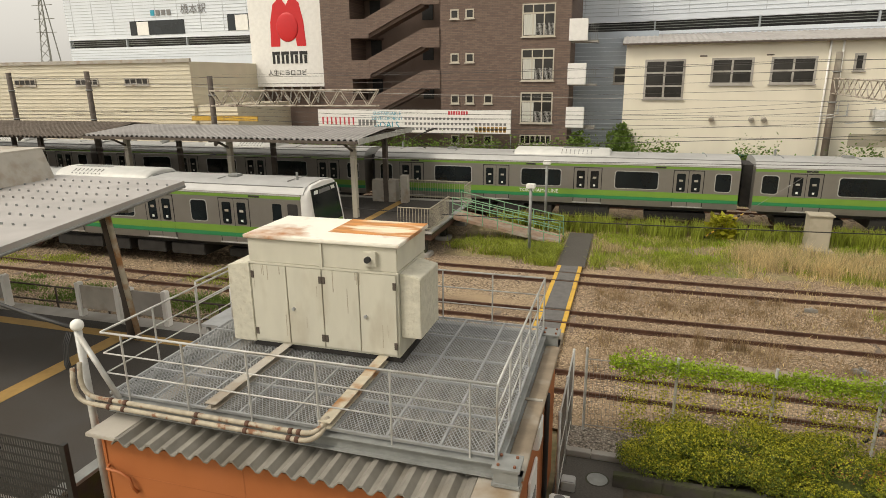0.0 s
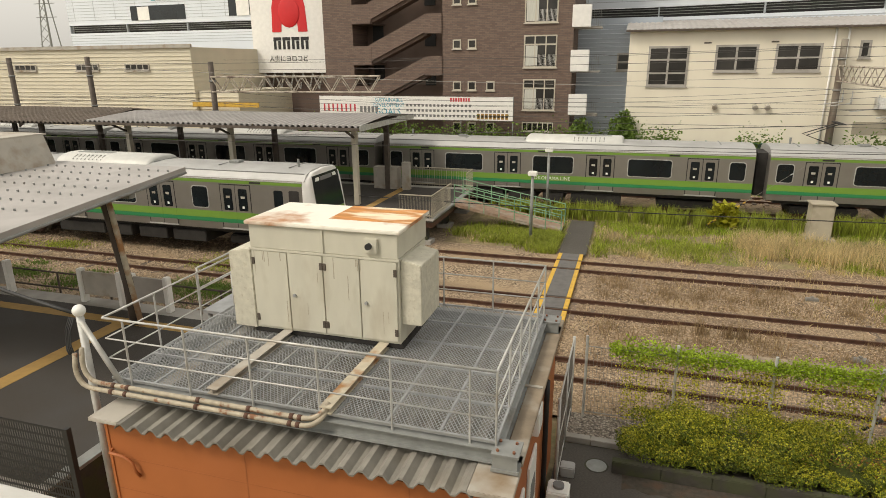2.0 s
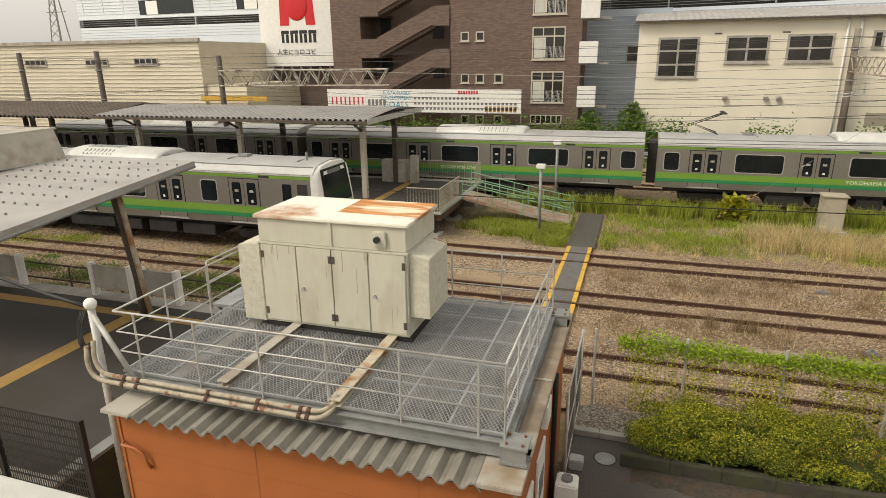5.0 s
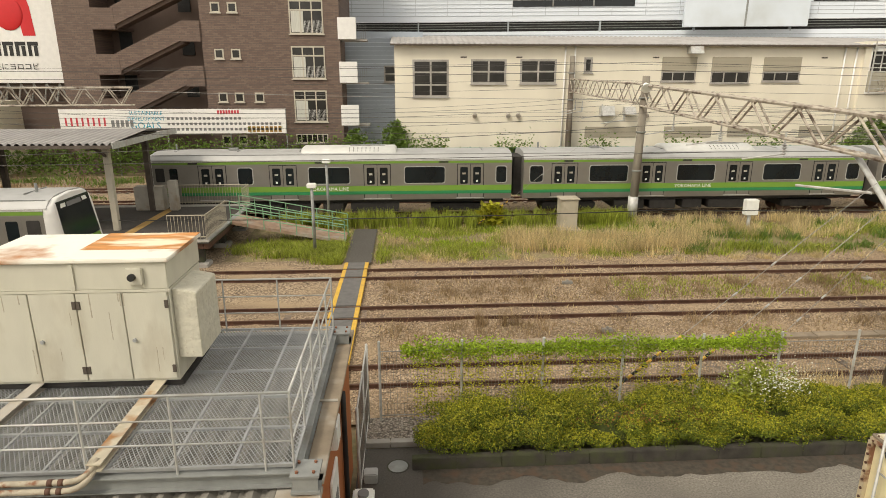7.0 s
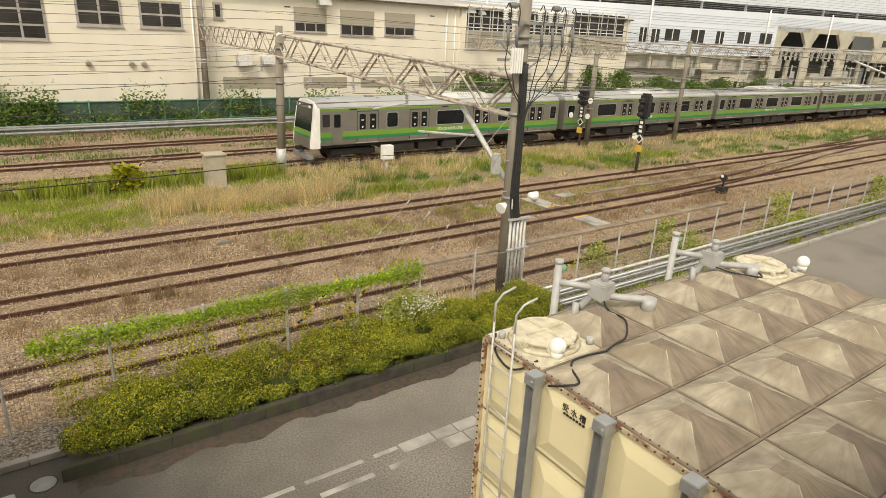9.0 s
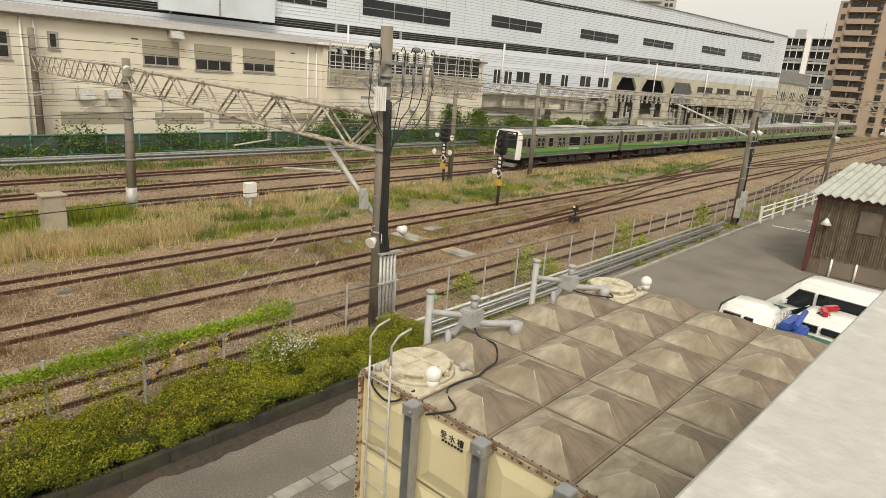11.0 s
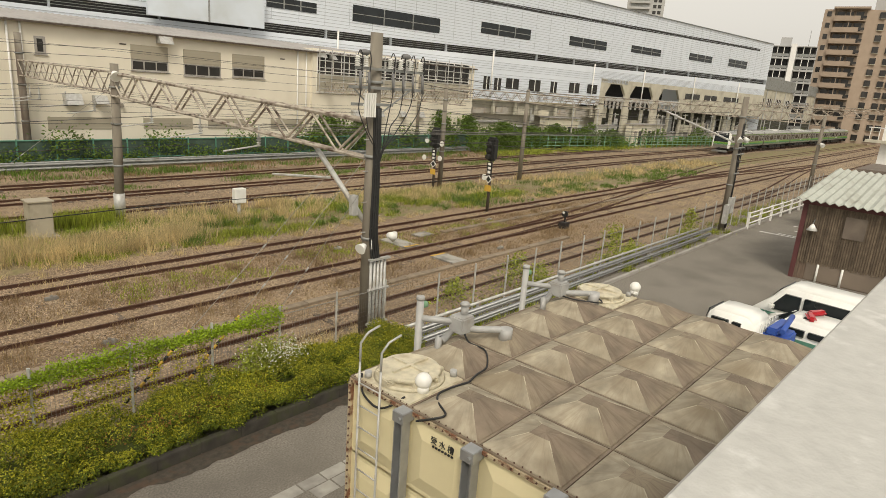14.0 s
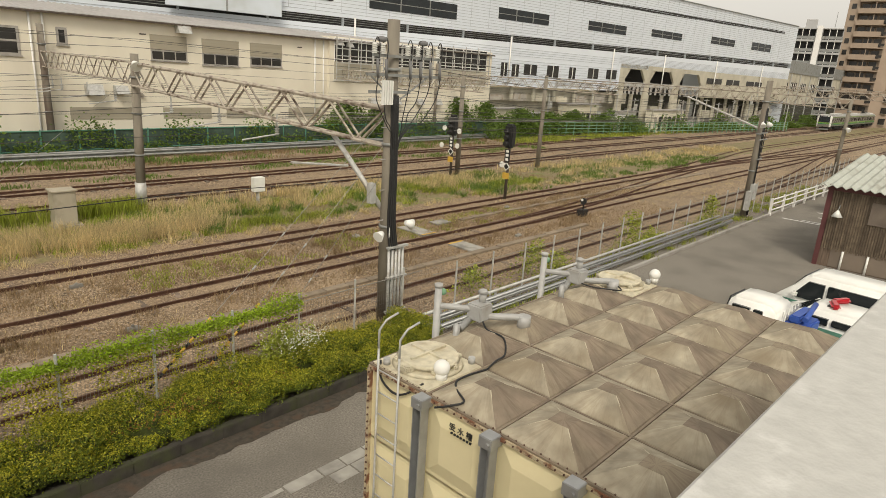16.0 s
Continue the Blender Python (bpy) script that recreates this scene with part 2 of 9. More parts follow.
def streak(m, dark, amount):
    """Dirt runs that fan out from the middle of a one-metre panel, different on each."""
    nt = m.node_tree
    N, L = nt.nodes, nt.links
    b = N["Principled BSDF"]
    src = b.inputs["Base Color"].links[0].from_socket
    tc, sx, oi = N.new("ShaderNodeTexCoord"), N.new("ShaderNodeSeparateXYZ"), N.new("ShaderNodeObjectInfo")
    sh_ = N.new("ShaderNodeVectorMath")
    sh_.operation = "MULTIPLY_ADD"
    cm_ = N.new("ShaderNodeCombineXYZ")
    for q in range(3):
        L.new(oi.outputs["Random"], cm_.inputs[q])
    sh_.inputs[1].default_value = (37, 23, 11)
    L.new(cm_.outputs[0], sh_.inputs[0])
    L.new(tc.outputs["Object"], sh_.inputs[2])
    for nd in list(N):
        if nd.bl_idname == "ShaderNodeMapping":
            L.new(sh_.outputs[0], nd.inputs[0])
    sub = N.new("ShaderNodeVectorMath")
    sub.operation = "SUBTRACT"
    sub.inputs[1].default_value = (0.5, -0.48, 0)
    L.new(tc.outputs["Object"], sub.inputs[0])
    L.new(sub.outputs[0], sx.inputs[0])
    at = N.new("ShaderNodeMath")
    at.operation = "ARCTAN2"
    L.new(sx.outputs[0], at.inputs[0])
    L.new(sx.outputs[1], at.inputs[1])
    ln = N.new("ShaderNodeVectorMath")
    ln.operation = "LENGTH"
    L.new(sub.outputs[0], ln.inputs[0])
    rm = N.new("ShaderNodeMath")
    rm.operation = "MULTIPLY"
    rm.inputs[1].default_value = 40
    L.new(oi.outputs["Random"], rm.inputs[0])
    am = N.new("ShaderNodeMath")
    am.operation = "MULTIPLY"
    am.inputs[1].default_value = 2.6
    L.new(at.outputs[0], am.inputs[0])
    cb_ = N.new("ShaderNodeCombineXYZ")
    L.new(am.outputs[0], cb_.inputs[0])
    L.new(ln.outputs["Value"], cb_.inputs[1])
    L.new(rm.outputs[0], cb_.inputs[2])
    nz = N.new("ShaderNodeTexNoise")
    nz.inputs["Scale"].default_value, nz.inputs["Detail"].default_value = 2.2, 7
    nz.inputs["Roughness"].default_value = 0.7
    L.new(cb_.outputs[0], nz.inputs["Vector"])
    mr = N.new("ShaderNodeMapRange")
    mr.inputs["From Min"].default_value, mr.inputs["From Max"].default_value = 0.46, 0.64
    mr.inputs["To Max"].default_value = amount
    L.new(nz.outputs["Fac"], mr.inputs[0])
    mx = N.new("ShaderNodeMix")
    mx.data_type = "RGBA"
    L.new(mr.outputs[0], mx.inputs[0])
    L.new(src, mx.inputs[6])
    mx.inputs[7].default_value = (*dark, 1)
    L.new(mx.outputs[2], b.inputs["Base Color"])


streak(M["tankroof"], (0.20, 0.15, 0.10), 0.42)
streak(M["grimeshade"], (0.10, 0.065, 0.045), 0.45)
M["tankedge"] = mat("worn pale panel ridge", (0.50, 0.45, 0.34), 0.8, var=0.2, scale=6, bump=0.1)
M["pipegrey"] = mat("grey pipe paint", (0.40, 0.40, 0.39), 0.55, 0.1, var=0.12, scale=5, bump=0.08, tint=(0.28, 0.25, 0.21), tscale=2.0, tlo=0.55, thi=0.8)
M["tankwhite"] = mat("chalky cream hatch", (0.58, 0.53, 0.40), 0.8, var=0.18, scale=9, bump=0.6, tint=(0.4, 0.33, 0.22), tscale=2.5, tlo=0.55, thi=0.75)
M["whitepl"] = mat("white plastic", (0.82, 0.82, 0.78), 0.4, var=0.04, bump=0.03)
M["white"] = mat("white paint", (0.80, 0.79, 0.76), 0.5, var=0.05, bump=0.05)
M["stainless"] = mat("brushed stainless car side", (0.27, 0.25, 0.225), 0.42, 0.55, var=0.05, scale=2, bump=0.02)
M["trainroof"] = mat("grey train roof", (0.42, 0.42, 0.41), 0.5, 0.2, var=0.08, scale=1.2, bump=0.05, tint=(0.36, 0.36, 0.35), tscale=0.8)
M["lgreen"] = mat("light green band", (0.165, 0.31, 0.045), 0.45, var=0.03, bump=0)
M["dgreen"] = mat("dark green band", (0.02, 0.22, 0.08), 0.45, var=0.03, bump=0)
M["glass"] = mat("dark window glass", (0.012, 0.016, 0.018), 0.12, var=0.3, scale=0.6, bump=0)
M["bglass"] = mat("building window glass", (0.03, 0.028, 0.025), 0.18, var=0.5, scale=0.5, bump=0)
M["beige"] = mat("cream rendered wall", (0.77, 0.72, 0.60), 0.8, var=0.035, scale=0.8, bump=0.05, tint=(0.68, 0.63, 0.52), tscale=0.25, tlo=0.5, thi=0.8, stretch=(1, 1, 0.4))
M["creamwall"] = mat("cream corrugated cladding", (0.66, 0.61, 0.48), 0.7, var=0.05, scale=0.6, bump=0.05)
M["brickbrown"] = mat("brown facing tile", (0.17, 0.115, 0.09), 0.75, var=0.12, scale=0.7, bump=0)
_n = M["brickbrown"].node_tree
_b = _n.nodes["Principled BSDF"]
_br = _n.nodes.new("ShaderNodeTexBrick")
_br.inputs["Scale"].default_value = 1.0
_br.inputs["Brick Width"].default_value, _br.inputs["Row Height"].default_value, _br.inputs["Mortar Size"].default_value = 0.42, 0.13, 0.012
_br.inputs["Color1"].default_value, _br.inputs["Color2"].default_value, _br.inputs["Mortar"].default_value = (0.19, 0.13, 0.10, 1), (0.135, 0.088, 0.07, 1), (0.10, 0.08, 0.07, 1)
_tc, _mp = _n.nodes.new("ShaderNodeTexCoord"), _n.nodes.new("ShaderNodeMapping")
_mp.inputs["Rotation"].default_value = (radians(90), 0, 0)
_n.links.new(_tc.outputs["Object"], _mp.inputs[0])
_n.links.new(_mp.outputs[0], _br.inputs["Vector"])
_n.links.new(_br.outputs["Color"], _b.inputs["Base Color"])
M["browncon"] = mat("brown painted wall", (0.145, 0.10, 0.08), 0.8, var=0.1, scale=1, bump=0.05)
M["cladding"] = mat("white metal cladding", (0.70, 0.75, 0.81), 0.5, var=0.03, scale=0.4, bump=0.02)
M["screen"] = mat("pale blue-white screen panel", (0.62, 0.68, 0.74), 0.5, var=0.05, scale=0.6, bump=0.03, tint=(0.52, 0.56, 0.58), tscale=0.3)
M["louvre"] = mat("tan louvre panel", (0.36, 0.325, 0.25), 0.7, var=0.08, scale=2, bump=0.25, bscale=9, stretch=(0.05, 0.05, 3))
M["almond"] = mat("almond window frame", (0.50, 0.46, 0.38), 0.6, var=0.06, scale=2, bump=0.05)
M["ribgrey"] = mat("pale grey cladding rib", (0.40, 0.435, 0.47), 0.6, var=0.05, bump=0)
M["bluegrey"] = mat("blue-grey cladding", (0.36, 0.41, 0.47), 0.5, var=0.05, scale=0.4, bump=0.03)
# near black puts the shade of slots, recesses and openings into colour
M["dark"] = mat("near black for shaded openings", (0.03, 0.03, 0.03), 0.8, var=0.2, bump=0)
M["canopy"] = mat("grey canopy roof sheet", (0.42, 0.40, 0.385), 0.6, 0.15, var=0.07, scale=1.5, bump=0.05, tint=(0.30, 0.285, 0.27), tscale=0.7, tlo=0.5, thi=0.8)
M["oldroof"] = mat("old brown roof sheet", (0.16, 0.13, 0.105), 0.85, var=0.2, scale=2, bump=0.2)
M["concrete"] = mat("concrete", (0.38, 0.36, 0.33), 0.9, var=0.12, scale=2, bump=0.2, tint=(0.22, 0.20, 0.17), tscale=0.8, tlo=0.5, thi=0.8)
M["paleslab"] = mat("worn pale slab", (0.34, 0.325, 0.29), 0.9, var=0.15, scale=3, bump=0.2, tint=(0.20, 0.19, 0.17), tscale=1.2, tlo=0.48, thi=0.65, rnd=0.12)
M["darkconc"] = mat("damp dark concrete and undercroft shade", (0.05, 0.045, 0.037), 0.9, var=0.35, scale=3, bump=0.5, bscale=14, tint=(0.055, 0.06, 0.028), tscale=2.2, tlo=0.45, thi=0.6)
M["pole"] = mat("weathered concrete pole", (0.23, 0.205, 0.165), 0.9, var=0.15, scale=3, bump=0.1, tint=(0.12, 0.09, 0.07), tscale=0.9, stretch=(1, 1, 0.3))
M["gantry"] = mat("brown-white gantry steel", (0.46, 0.41, 0.34), 0.7, 0.1, var=0.15, scale=3, bump=0.1, tint=(0.10, 0.065, 0.045), tscale=2.4, tlo=0.48, thi=0.68)
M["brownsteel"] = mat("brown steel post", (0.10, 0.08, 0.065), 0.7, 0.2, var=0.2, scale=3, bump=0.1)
M["yellow"] = mat("worn yellow paint", (0.62, 0.38, 0.06), 0.7, var=0.12, scale=6, bump=0.1, tint=(0.35, 0.22, 0.07), tscale=3, tlo=0.55, thi=0.75)
M["tactile"] = mat("yellow tactile paving", (0.38, 0.235, 0.075), 0.8, var=0.1, scale=6, bump=0.2)
M["ltgreenpaint"] = mat("pale green rail paint", (0.19, 0.36, 0.22), 0.6, var=0.1, scale=5, bump=0.05)
M["fencegreen"] = mat("teal fence paint", (0.10, 0.27, 0.20), 0.6, var=0.1, scale=3, bump=0.05)
M["net"] = mat("dark green netting", (0.05, 0.085, 0.065), 0.8, var=0.3, scale=2, bump=0.1)
M["wire"] = mat("dark overhead wire", (0.08, 0.075, 0.07), 0.6, 0.4, var=0.1, bump=0)
M["wirelt"] = mat("pale steel wire", (0.30, 0.29, 0.27), 0.5, 0.5, var=0.1, bump=0)
M["fencewire"] = mat("fence wire", (0.25, 0.245, 0.225), 0.6, 0.4, var=0.1, bump=0)
M["red"] = mat("red paint", (0.60, 0.015, 0.02), 0.35, var=0.03, bump=0)
M["redlens"] = mat("red light bar lens", (0.45, 0.02, 0.03), 0.2, var=0.05, bump=0)
M["bluepl"] = mat("blue crane paint", (0.03, 0.09, 0.38), 0.45, var=0.08, bump=0.05)
M["ink"] = mat("black lettering", (0.02, 0.02, 0.02), 0.6, var=0.02, bump=0)
M["inkred"] = mat("red lettering", (0.55, 0.05, 0.07), 0.6, var=0.02, bump=0)
M["inkgrey"] = mat("grey lettering", (0.18, 0.18, 0.18), 0.6, var=0.02, bump=0)
M["inkblue"] = mat("blue lettering", (0.02, 0.30, 0.42), 0.6, var=0.02, bump=0)
M["brickmid"] = mat("tan apartment tile", (0.36, 0.28, 0.215), 0.8, var=0.06, scale=0.6, bump=0.05)
# brown that carries the shade of balcony recesses and the shed foot
M["shadebrown"] = mat("brown tone painted as recess shade", (0.20, 0.16, 0.125), 0.8, var=0.2, scale=0.5, bump=0)
M["aptgrey"] = mat("pale grey apartment wall", (0.43, 0.43, 0.425), 0.8, var=0.05, scale=0.5, bump=0.03)
M["wood"] = mat("weathered brown board", (0.16, 0.115, 0.085), 0.85, var=0.3, scale=3, bump=0.3, stretch=(6, 6, 0.5))
M["conduitpaint"] = mat("chalky conduit with rust runs", (0.40, 0.35, 0.27), 0.75, var=0.2, scale=9, bump=0.25, tint=(0.22, 0.10, 0.05), tscale=7, tlo=0.56, thi=0.66)
M["acunit"] = mat("pale roof unit paint", (0.58, 0.58, 0.55), 0.5, 0.1, var=0.08, scale=2, bump=0.03)
M["grime"] = mat("grey-brown grime", (0.40, 0.36, 0.28), 0.9, var=0.2, scale=20, bump=0)
# cream render in a darker tone than the near building's wall
M["darkcream"] = mat("darker patchy cream render", (0.50, 0.47, 0.38), 0.85, var=0.1, scale=0.7, bump=0.05, tint=(0.36, 0.33, 0.26), tscale=0.5)
M["slat"] = mat("sun-bleached vertical slat", (0.15, 0.115, 0.08), 0.85, var=0.3, scale=4, bump=0.2, rnd=0.28)
M["maroon"] = mat("maroon trim", (0.11, 0.035, 0.035), 0.6, var=0.1, bump=0.05)
M["curtain"] = mat("pale curtain", (0.55, 0.55, 0.50), 0.9, var=0.1, scale=5, bump=0.2, stretch=(4, 4, 0.3))
for nm, c, v in (("leaf", (0.15, 0.195, 0.02), 0.55), ("leafy", (0.39, 0.38, 0.03), 0.5), ("leafr", (0.26, 0.13, 0.03), 0.3), ("vine", (0.29, 0.40, 0.03), 0.4), ("grass", (0.32, 0.365, 0.055), 0.5),
                 ("dry", (0.62, 0.50, 0.27), 0.4), ("weed", (0.14, 0.22, 0.04), 0.35), ("brownweed", (0.30, 0.21, 0.115), 0.3)):
    M[nm] = mat(nm + " foliage", c, 0.6, var=0.15, scale=0.7, bump=0, rnd=v, island=True, through_light=0.4)
# solid core, coloured dark so gaps between leaves read as shade
M["hedgecore"] = mat("shade-dark hedge core", (0.06, 0.075, 0.015), 0.9, var=0.4, scale=8, bump=0.5)
M["flower"] = mat("white flower heads", (0.75, 0.75, 0.65), 0.7, var=0.1, bump=0, rnd=0.1, island=True)

# ---------- mesh helpers ----------
def bx(bm, x0, x1, y0, y1, z0, z1):
    v = [bm.verts.new(p) for p in ((x0, y0, z0), (x1, y0, z0), (x1, y1, z0), (x0, y1, z0), (x0, y0, z1), (x1, y0, z1), (x1, y1, z1), (x0, y1, z1))]
    for f in ((3, 2, 1, 0), (4, 5, 6, 7), (0, 1, 5, 4), (1, 2, 6, 5), (2, 3, 7, 6), (3, 0, 4, 7)):
        bm.faces.new([v[i] for i in f])
    return v


def box(x0, x1, y0, y1, z0, z1, bev=0.0):
    bm = bmesh.new()
    bx(bm, x0, x1, y0, y1, z0, z1)
    if bev:
        bmesh.ops.bevel(bm, geom=bm.edges[:], offset=bev, segments=2, affect="EDGES", clamp_overlap=True)
    return bm


def cy(bm, p0, p1, r, seg=8, r1=None, cap=True):
    p0, p1 = Vector(p0), Vector(p1)
    d = (p1 - p0).normalized()
    a = d.orthogonal().normalized()
    b = d.cross(a)
    r1 = r if r1 is None else r1
    A, B = [], []
    for i in range(seg):
        t = 2 * math.pi * i / seg
        o = a * math.cos(t) + b * math.sin(t)
        A.append(bm.verts.new(p0 + o * r))
        B.append(bm.verts.new(p1 + o * r1))
    for i in range(seg):
        j = (i + 1) % seg
        f = bm.faces.new((A[i], A[j], B[j], B[i]))
        f.smooth = seg > 6
    if cap:
        bm.faces.new(A[::-1])
        bm.faces.new(B)


def rod(p0, p1, r, seg=8, r1=None):
    bm = bmesh.new()
    cy(bm, p0, p1, r, seg, r1)
    return bm


def tube(bm, pts, r, seg=8):
    """A pipe through the points, with mitred bends."""
    pts = [Vector(p) for p in pts]
    rings = []
    ref = None
    for i, p in enumerate(pts):
        d = (pts[min(i + 1, len(pts) - 1)] - pts[max(i - 1, 0)]).normalized()
        a = d.orthogonal().normalized() if ref is None else (ref - d * ref.dot(d)).normalized()
        ref = a
        b = d.cross(a)
        rings.append([bm.verts.new(p + (a * math.cos(2 * math.pi * k / seg) + b * math.sin(2 * math.pi * k / seg)) * r) for k in range(seg)])
    for A, B in zip(rings, rings[1:]):
        for k in range(seg):
            bm.faces.new((A[k], A[(k + 1) % seg], B[(k + 1) % seg], B[k])).smooth = True
    bm.faces.new(rings[0][::-1])
    bm.faces.new(rings[-1])


def bend(p, q, r, n=5):
    """Corner points of a rounded turn from p round the middle q[0] to q[1]."""
    a, b, c = Vector(p), Vector(q[0]), Vector(q[1])
    u, w = (a - b).normalized() * r, (c - b).normalized() * r
    return [b + u * (1 - t) ** 2 + w * t ** 2 for t in [i / n for i in range(n + 1)]]


def curve(pts, n=6):
    """Points of a smooth line through the given ones."""
    p = [Vector(q) for q in pts]
    p = [p[0] * 2 - p[1]] + p + [p[-1] * 2 - p[-2]]
    out = []
    for a, b, c, d in zip(p, p[1:], p[2:], p[3:]):
        for i in range(n):
            t = i / n
            out.append(0.5 * (b * 2 + (c - a) * t + (a * 2 - b * 5 + c * 4 - d) * t * t + (b * 3 - a - c * 3 + d) * t ** 3))
    return out + [p[-2]]


def mesh_of(bm, name, material):
    me = bpy.data.meshes.new(name)
    bmesh.ops.recalc_face_normals(bm, faces=bm.faces[:])
    bm.to_mesh(me)
    bm.free()
    me.materials.append(M[material])
    return me


def raw(name, verts, faces, material):
    me = bpy.data.meshes.new(name)
    me.from_pydata(verts, [], faces)
    me.update()
    me.materials.append(M[material])
    return me


def part(name, bm, material, parent, label=""):
    me = bm if isinstance(bm, bpy.types.Mesh) else mesh_of(bm, name, material)
    ob = new(name, me)
    ob.parent = parent
    if label:
        tagged(ob, label)
    return ob


def thing(name, label, category="", group="", kind="", at=(0, 0, 0), rz=0):
    ob = new(name)
    ob.matrix_basis = pose(*at, 0, 0, rz)
    ob.empty_display_size = 0.1
    return tagged(ob, label, category, group, kind)


def solid(name, bm, material, label, category="", group="", kind=""):
    me = bm if isinstance(bm, bpy.types.Mesh) else mesh_of(bm, name, material)
    return tagged(new(name, me), label, category, group, kind)


def writing(name, text, size, material, parent, m, label=""):
    cu = bpy.data.curves.new(name, "FONT")
    cu.body, cu.size, cu.align_x, cu.align_y, cu.extrude, cu.resolution_u = text, size, "CENTER", "CENTER", 0.004, 2
    tmp = bpy.data.objects.new("tmp_text", cu)
    me = bpy.data.meshes.new_from_object(tmp)
    bpy.data.objects.remove(tmp)
    me.materials.clear()
    me.materials.append(M[material])
    ob = new(name, me)
    ob.parent = parent
    ob.matrix_basis = m
    if label:
        tagged(ob, label)
    return ob


FRONT = (90, 0, 0)


def leaves(n, sample, size, lean=1.0, seed=1):
    """Verts and faces of n small leaf quads; sample(rng) gives places."""
    rng = np.random.default_rng(seed)
    P = sample(rng, n)
    d = rng.normal(size=(n, 3))
    d[:, 2] = np.abs(d[:, 2]) * 0.6
    d /= np.linalg.norm(d, axis=1)[:, None]
    e = np.cross(d, rng.normal(size=(n, 3)))
    e /= np.linalg.norm(e, axis=1)[:, None]
    s = size * rng.uniform(0.6, 1.4, n)[:, None]
    q = np.stack([P, P + d * s * 0.55 + e * s * 0.32, P + d * s * 1.1, P + d * s * 0.55 - e * s * 0.32], 1).reshape(-1, 3)
    f = np.arange(4 * n).reshape(-1, 4)
    return q.tolist(), f.tolist()


def blades(n, sample, h, w, seed=1, lean=0.35):
    """Upright grass blades, two triangles each."""
    rng = np.random.default_rng(seed)
    P = sample(rng, n)
    a = rng.uniform(0, 2 * math.pi, n)
    s = np.stack([np.cos(a), np.sin(a), 0 * a], 1)
    hh = h * rng.uniform(0.45, 1.25, n)
    ln = rng.normal(size=(n, 2)) * lean
    mid = P + np.stack([ln[:, 0] * hh * 0.35, ln[:, 1] * hh * 0.35, hh * 0.6], 1)
    top = P + np.stack([ln[:, 0] * hh, ln[:, 1] * hh, hh], 1)
    W = w * rng.uniform(0.6, 1.4, n)[:, None] * s
    q = np.stack([P - W, P + W, mid + W * 0.7, mid - W * 0.7, top], 1).reshape(-1, 3)
    i = np.arange(n)[:, None] * 5
    f4 = (i + np.array([[0, 1, 2, 3]])).tolist()
    f3 = (i + np.array([[3, 2, 4]])).tolist()
    return q.tolist(), f4 + f3

# ---------- ground, roads, tracks ----------
def sheet(name, x0, x1, y0, y1, z, material, label, category, n=(1, 1), amp=0.0):
    xs, ys = np.linspace(x0, x1, n[0] + 1), np.linspace(y0, y1, n[1] + 1)
    v = [(x, y, z + (amp * noise.noise((x * 0.7, y * 0.7, 3.1)) if amp else 0)) for y in ys for x in xs]
    w = n[0] + 1
    f = [(j * w + i, j * w + i + 1, (j + 1) * w + i + 1, (j + 1) * w + i) for j in range(n[1]) for i in range(n[0])]
    me = raw(name, v, f, material)
    me.polygons.foreach_set("use_smooth", [True] * len(me.polygons))
    return tagged(new(name, me), label, category, "", "structure")


sheet("ground", -900, 1200, -400, 1500, -0.22, "soil", "flat dusty ground reaching to the horizon", "ground")
sheet("ballast_bed", -140, 330, 12.7, 50.0, -0.13, "ballast", "brown stone ballast bed under the railway tracks", "ballast", (470, 60), 0.05)
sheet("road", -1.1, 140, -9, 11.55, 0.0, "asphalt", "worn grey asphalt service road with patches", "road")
sheet("gravel_strip", -1.1, 140, 11.55, 12.75, 0.01, "gravel", "strip of loose brown gravel beside the hedge", "gravel")

TRACKS = {"track_main": (34.4, -140, 330), "track_far": (38.7, -140, 330), "track_wall": (43.2, -140, 90), "track_crossing": (23.65, -9, 330), "track_middle": (19.4, -140, 330), "track_siding": (14.95, -40, 130)}
for nm, (ty, xa, xb) in TRACKS.items():
    tr = thing(nm, "rusty railway track on stone ballast with half-buried sleepers", "railway track", "railway tracks", "structure")
    for s in (-0.5335, 0.5335):
        bm = bmesh.new()
        bx(bm, xa, xb, ty + s - 0.06, ty + s + 0.06, -0.14, -0.115)
        bx(bm, xa, xb, ty + s - 0.012, ty + s + 0.012, -0.115, -0.035)
        bx(bm, xa, xb, ty + s - 0.034, ty + s + 0.034, -0.035, 0.0)
        rl = part("rail", bm, "rail", tr)
        part("rail_head", box(xa, xb, ty + s - 0.022, ty + s + 0.022, 0.0, 0.004), "railtop", rl)
    bm = bmesh.new()
    rr = random.Random(len(nm))
    k = max(xa, -45)
    while k < min(xb, 170):
        d = rr.uniform(-0.02, 0.02) - (0.05 if rr.random() < 0.45 else 0)
        bx(bm, k - 0.11, k + 0.11, ty - 1.0, ty + 1.0, -0.25, (-0.10 if ty > 30 else -0.135) + d)
        k += 0.62 + rr.uniform(-0.03, 0.03)
    tagged(part("sleepers", bm, "sleeper", tr), kind="stuff")

# loose ballast stones on the nearer beds


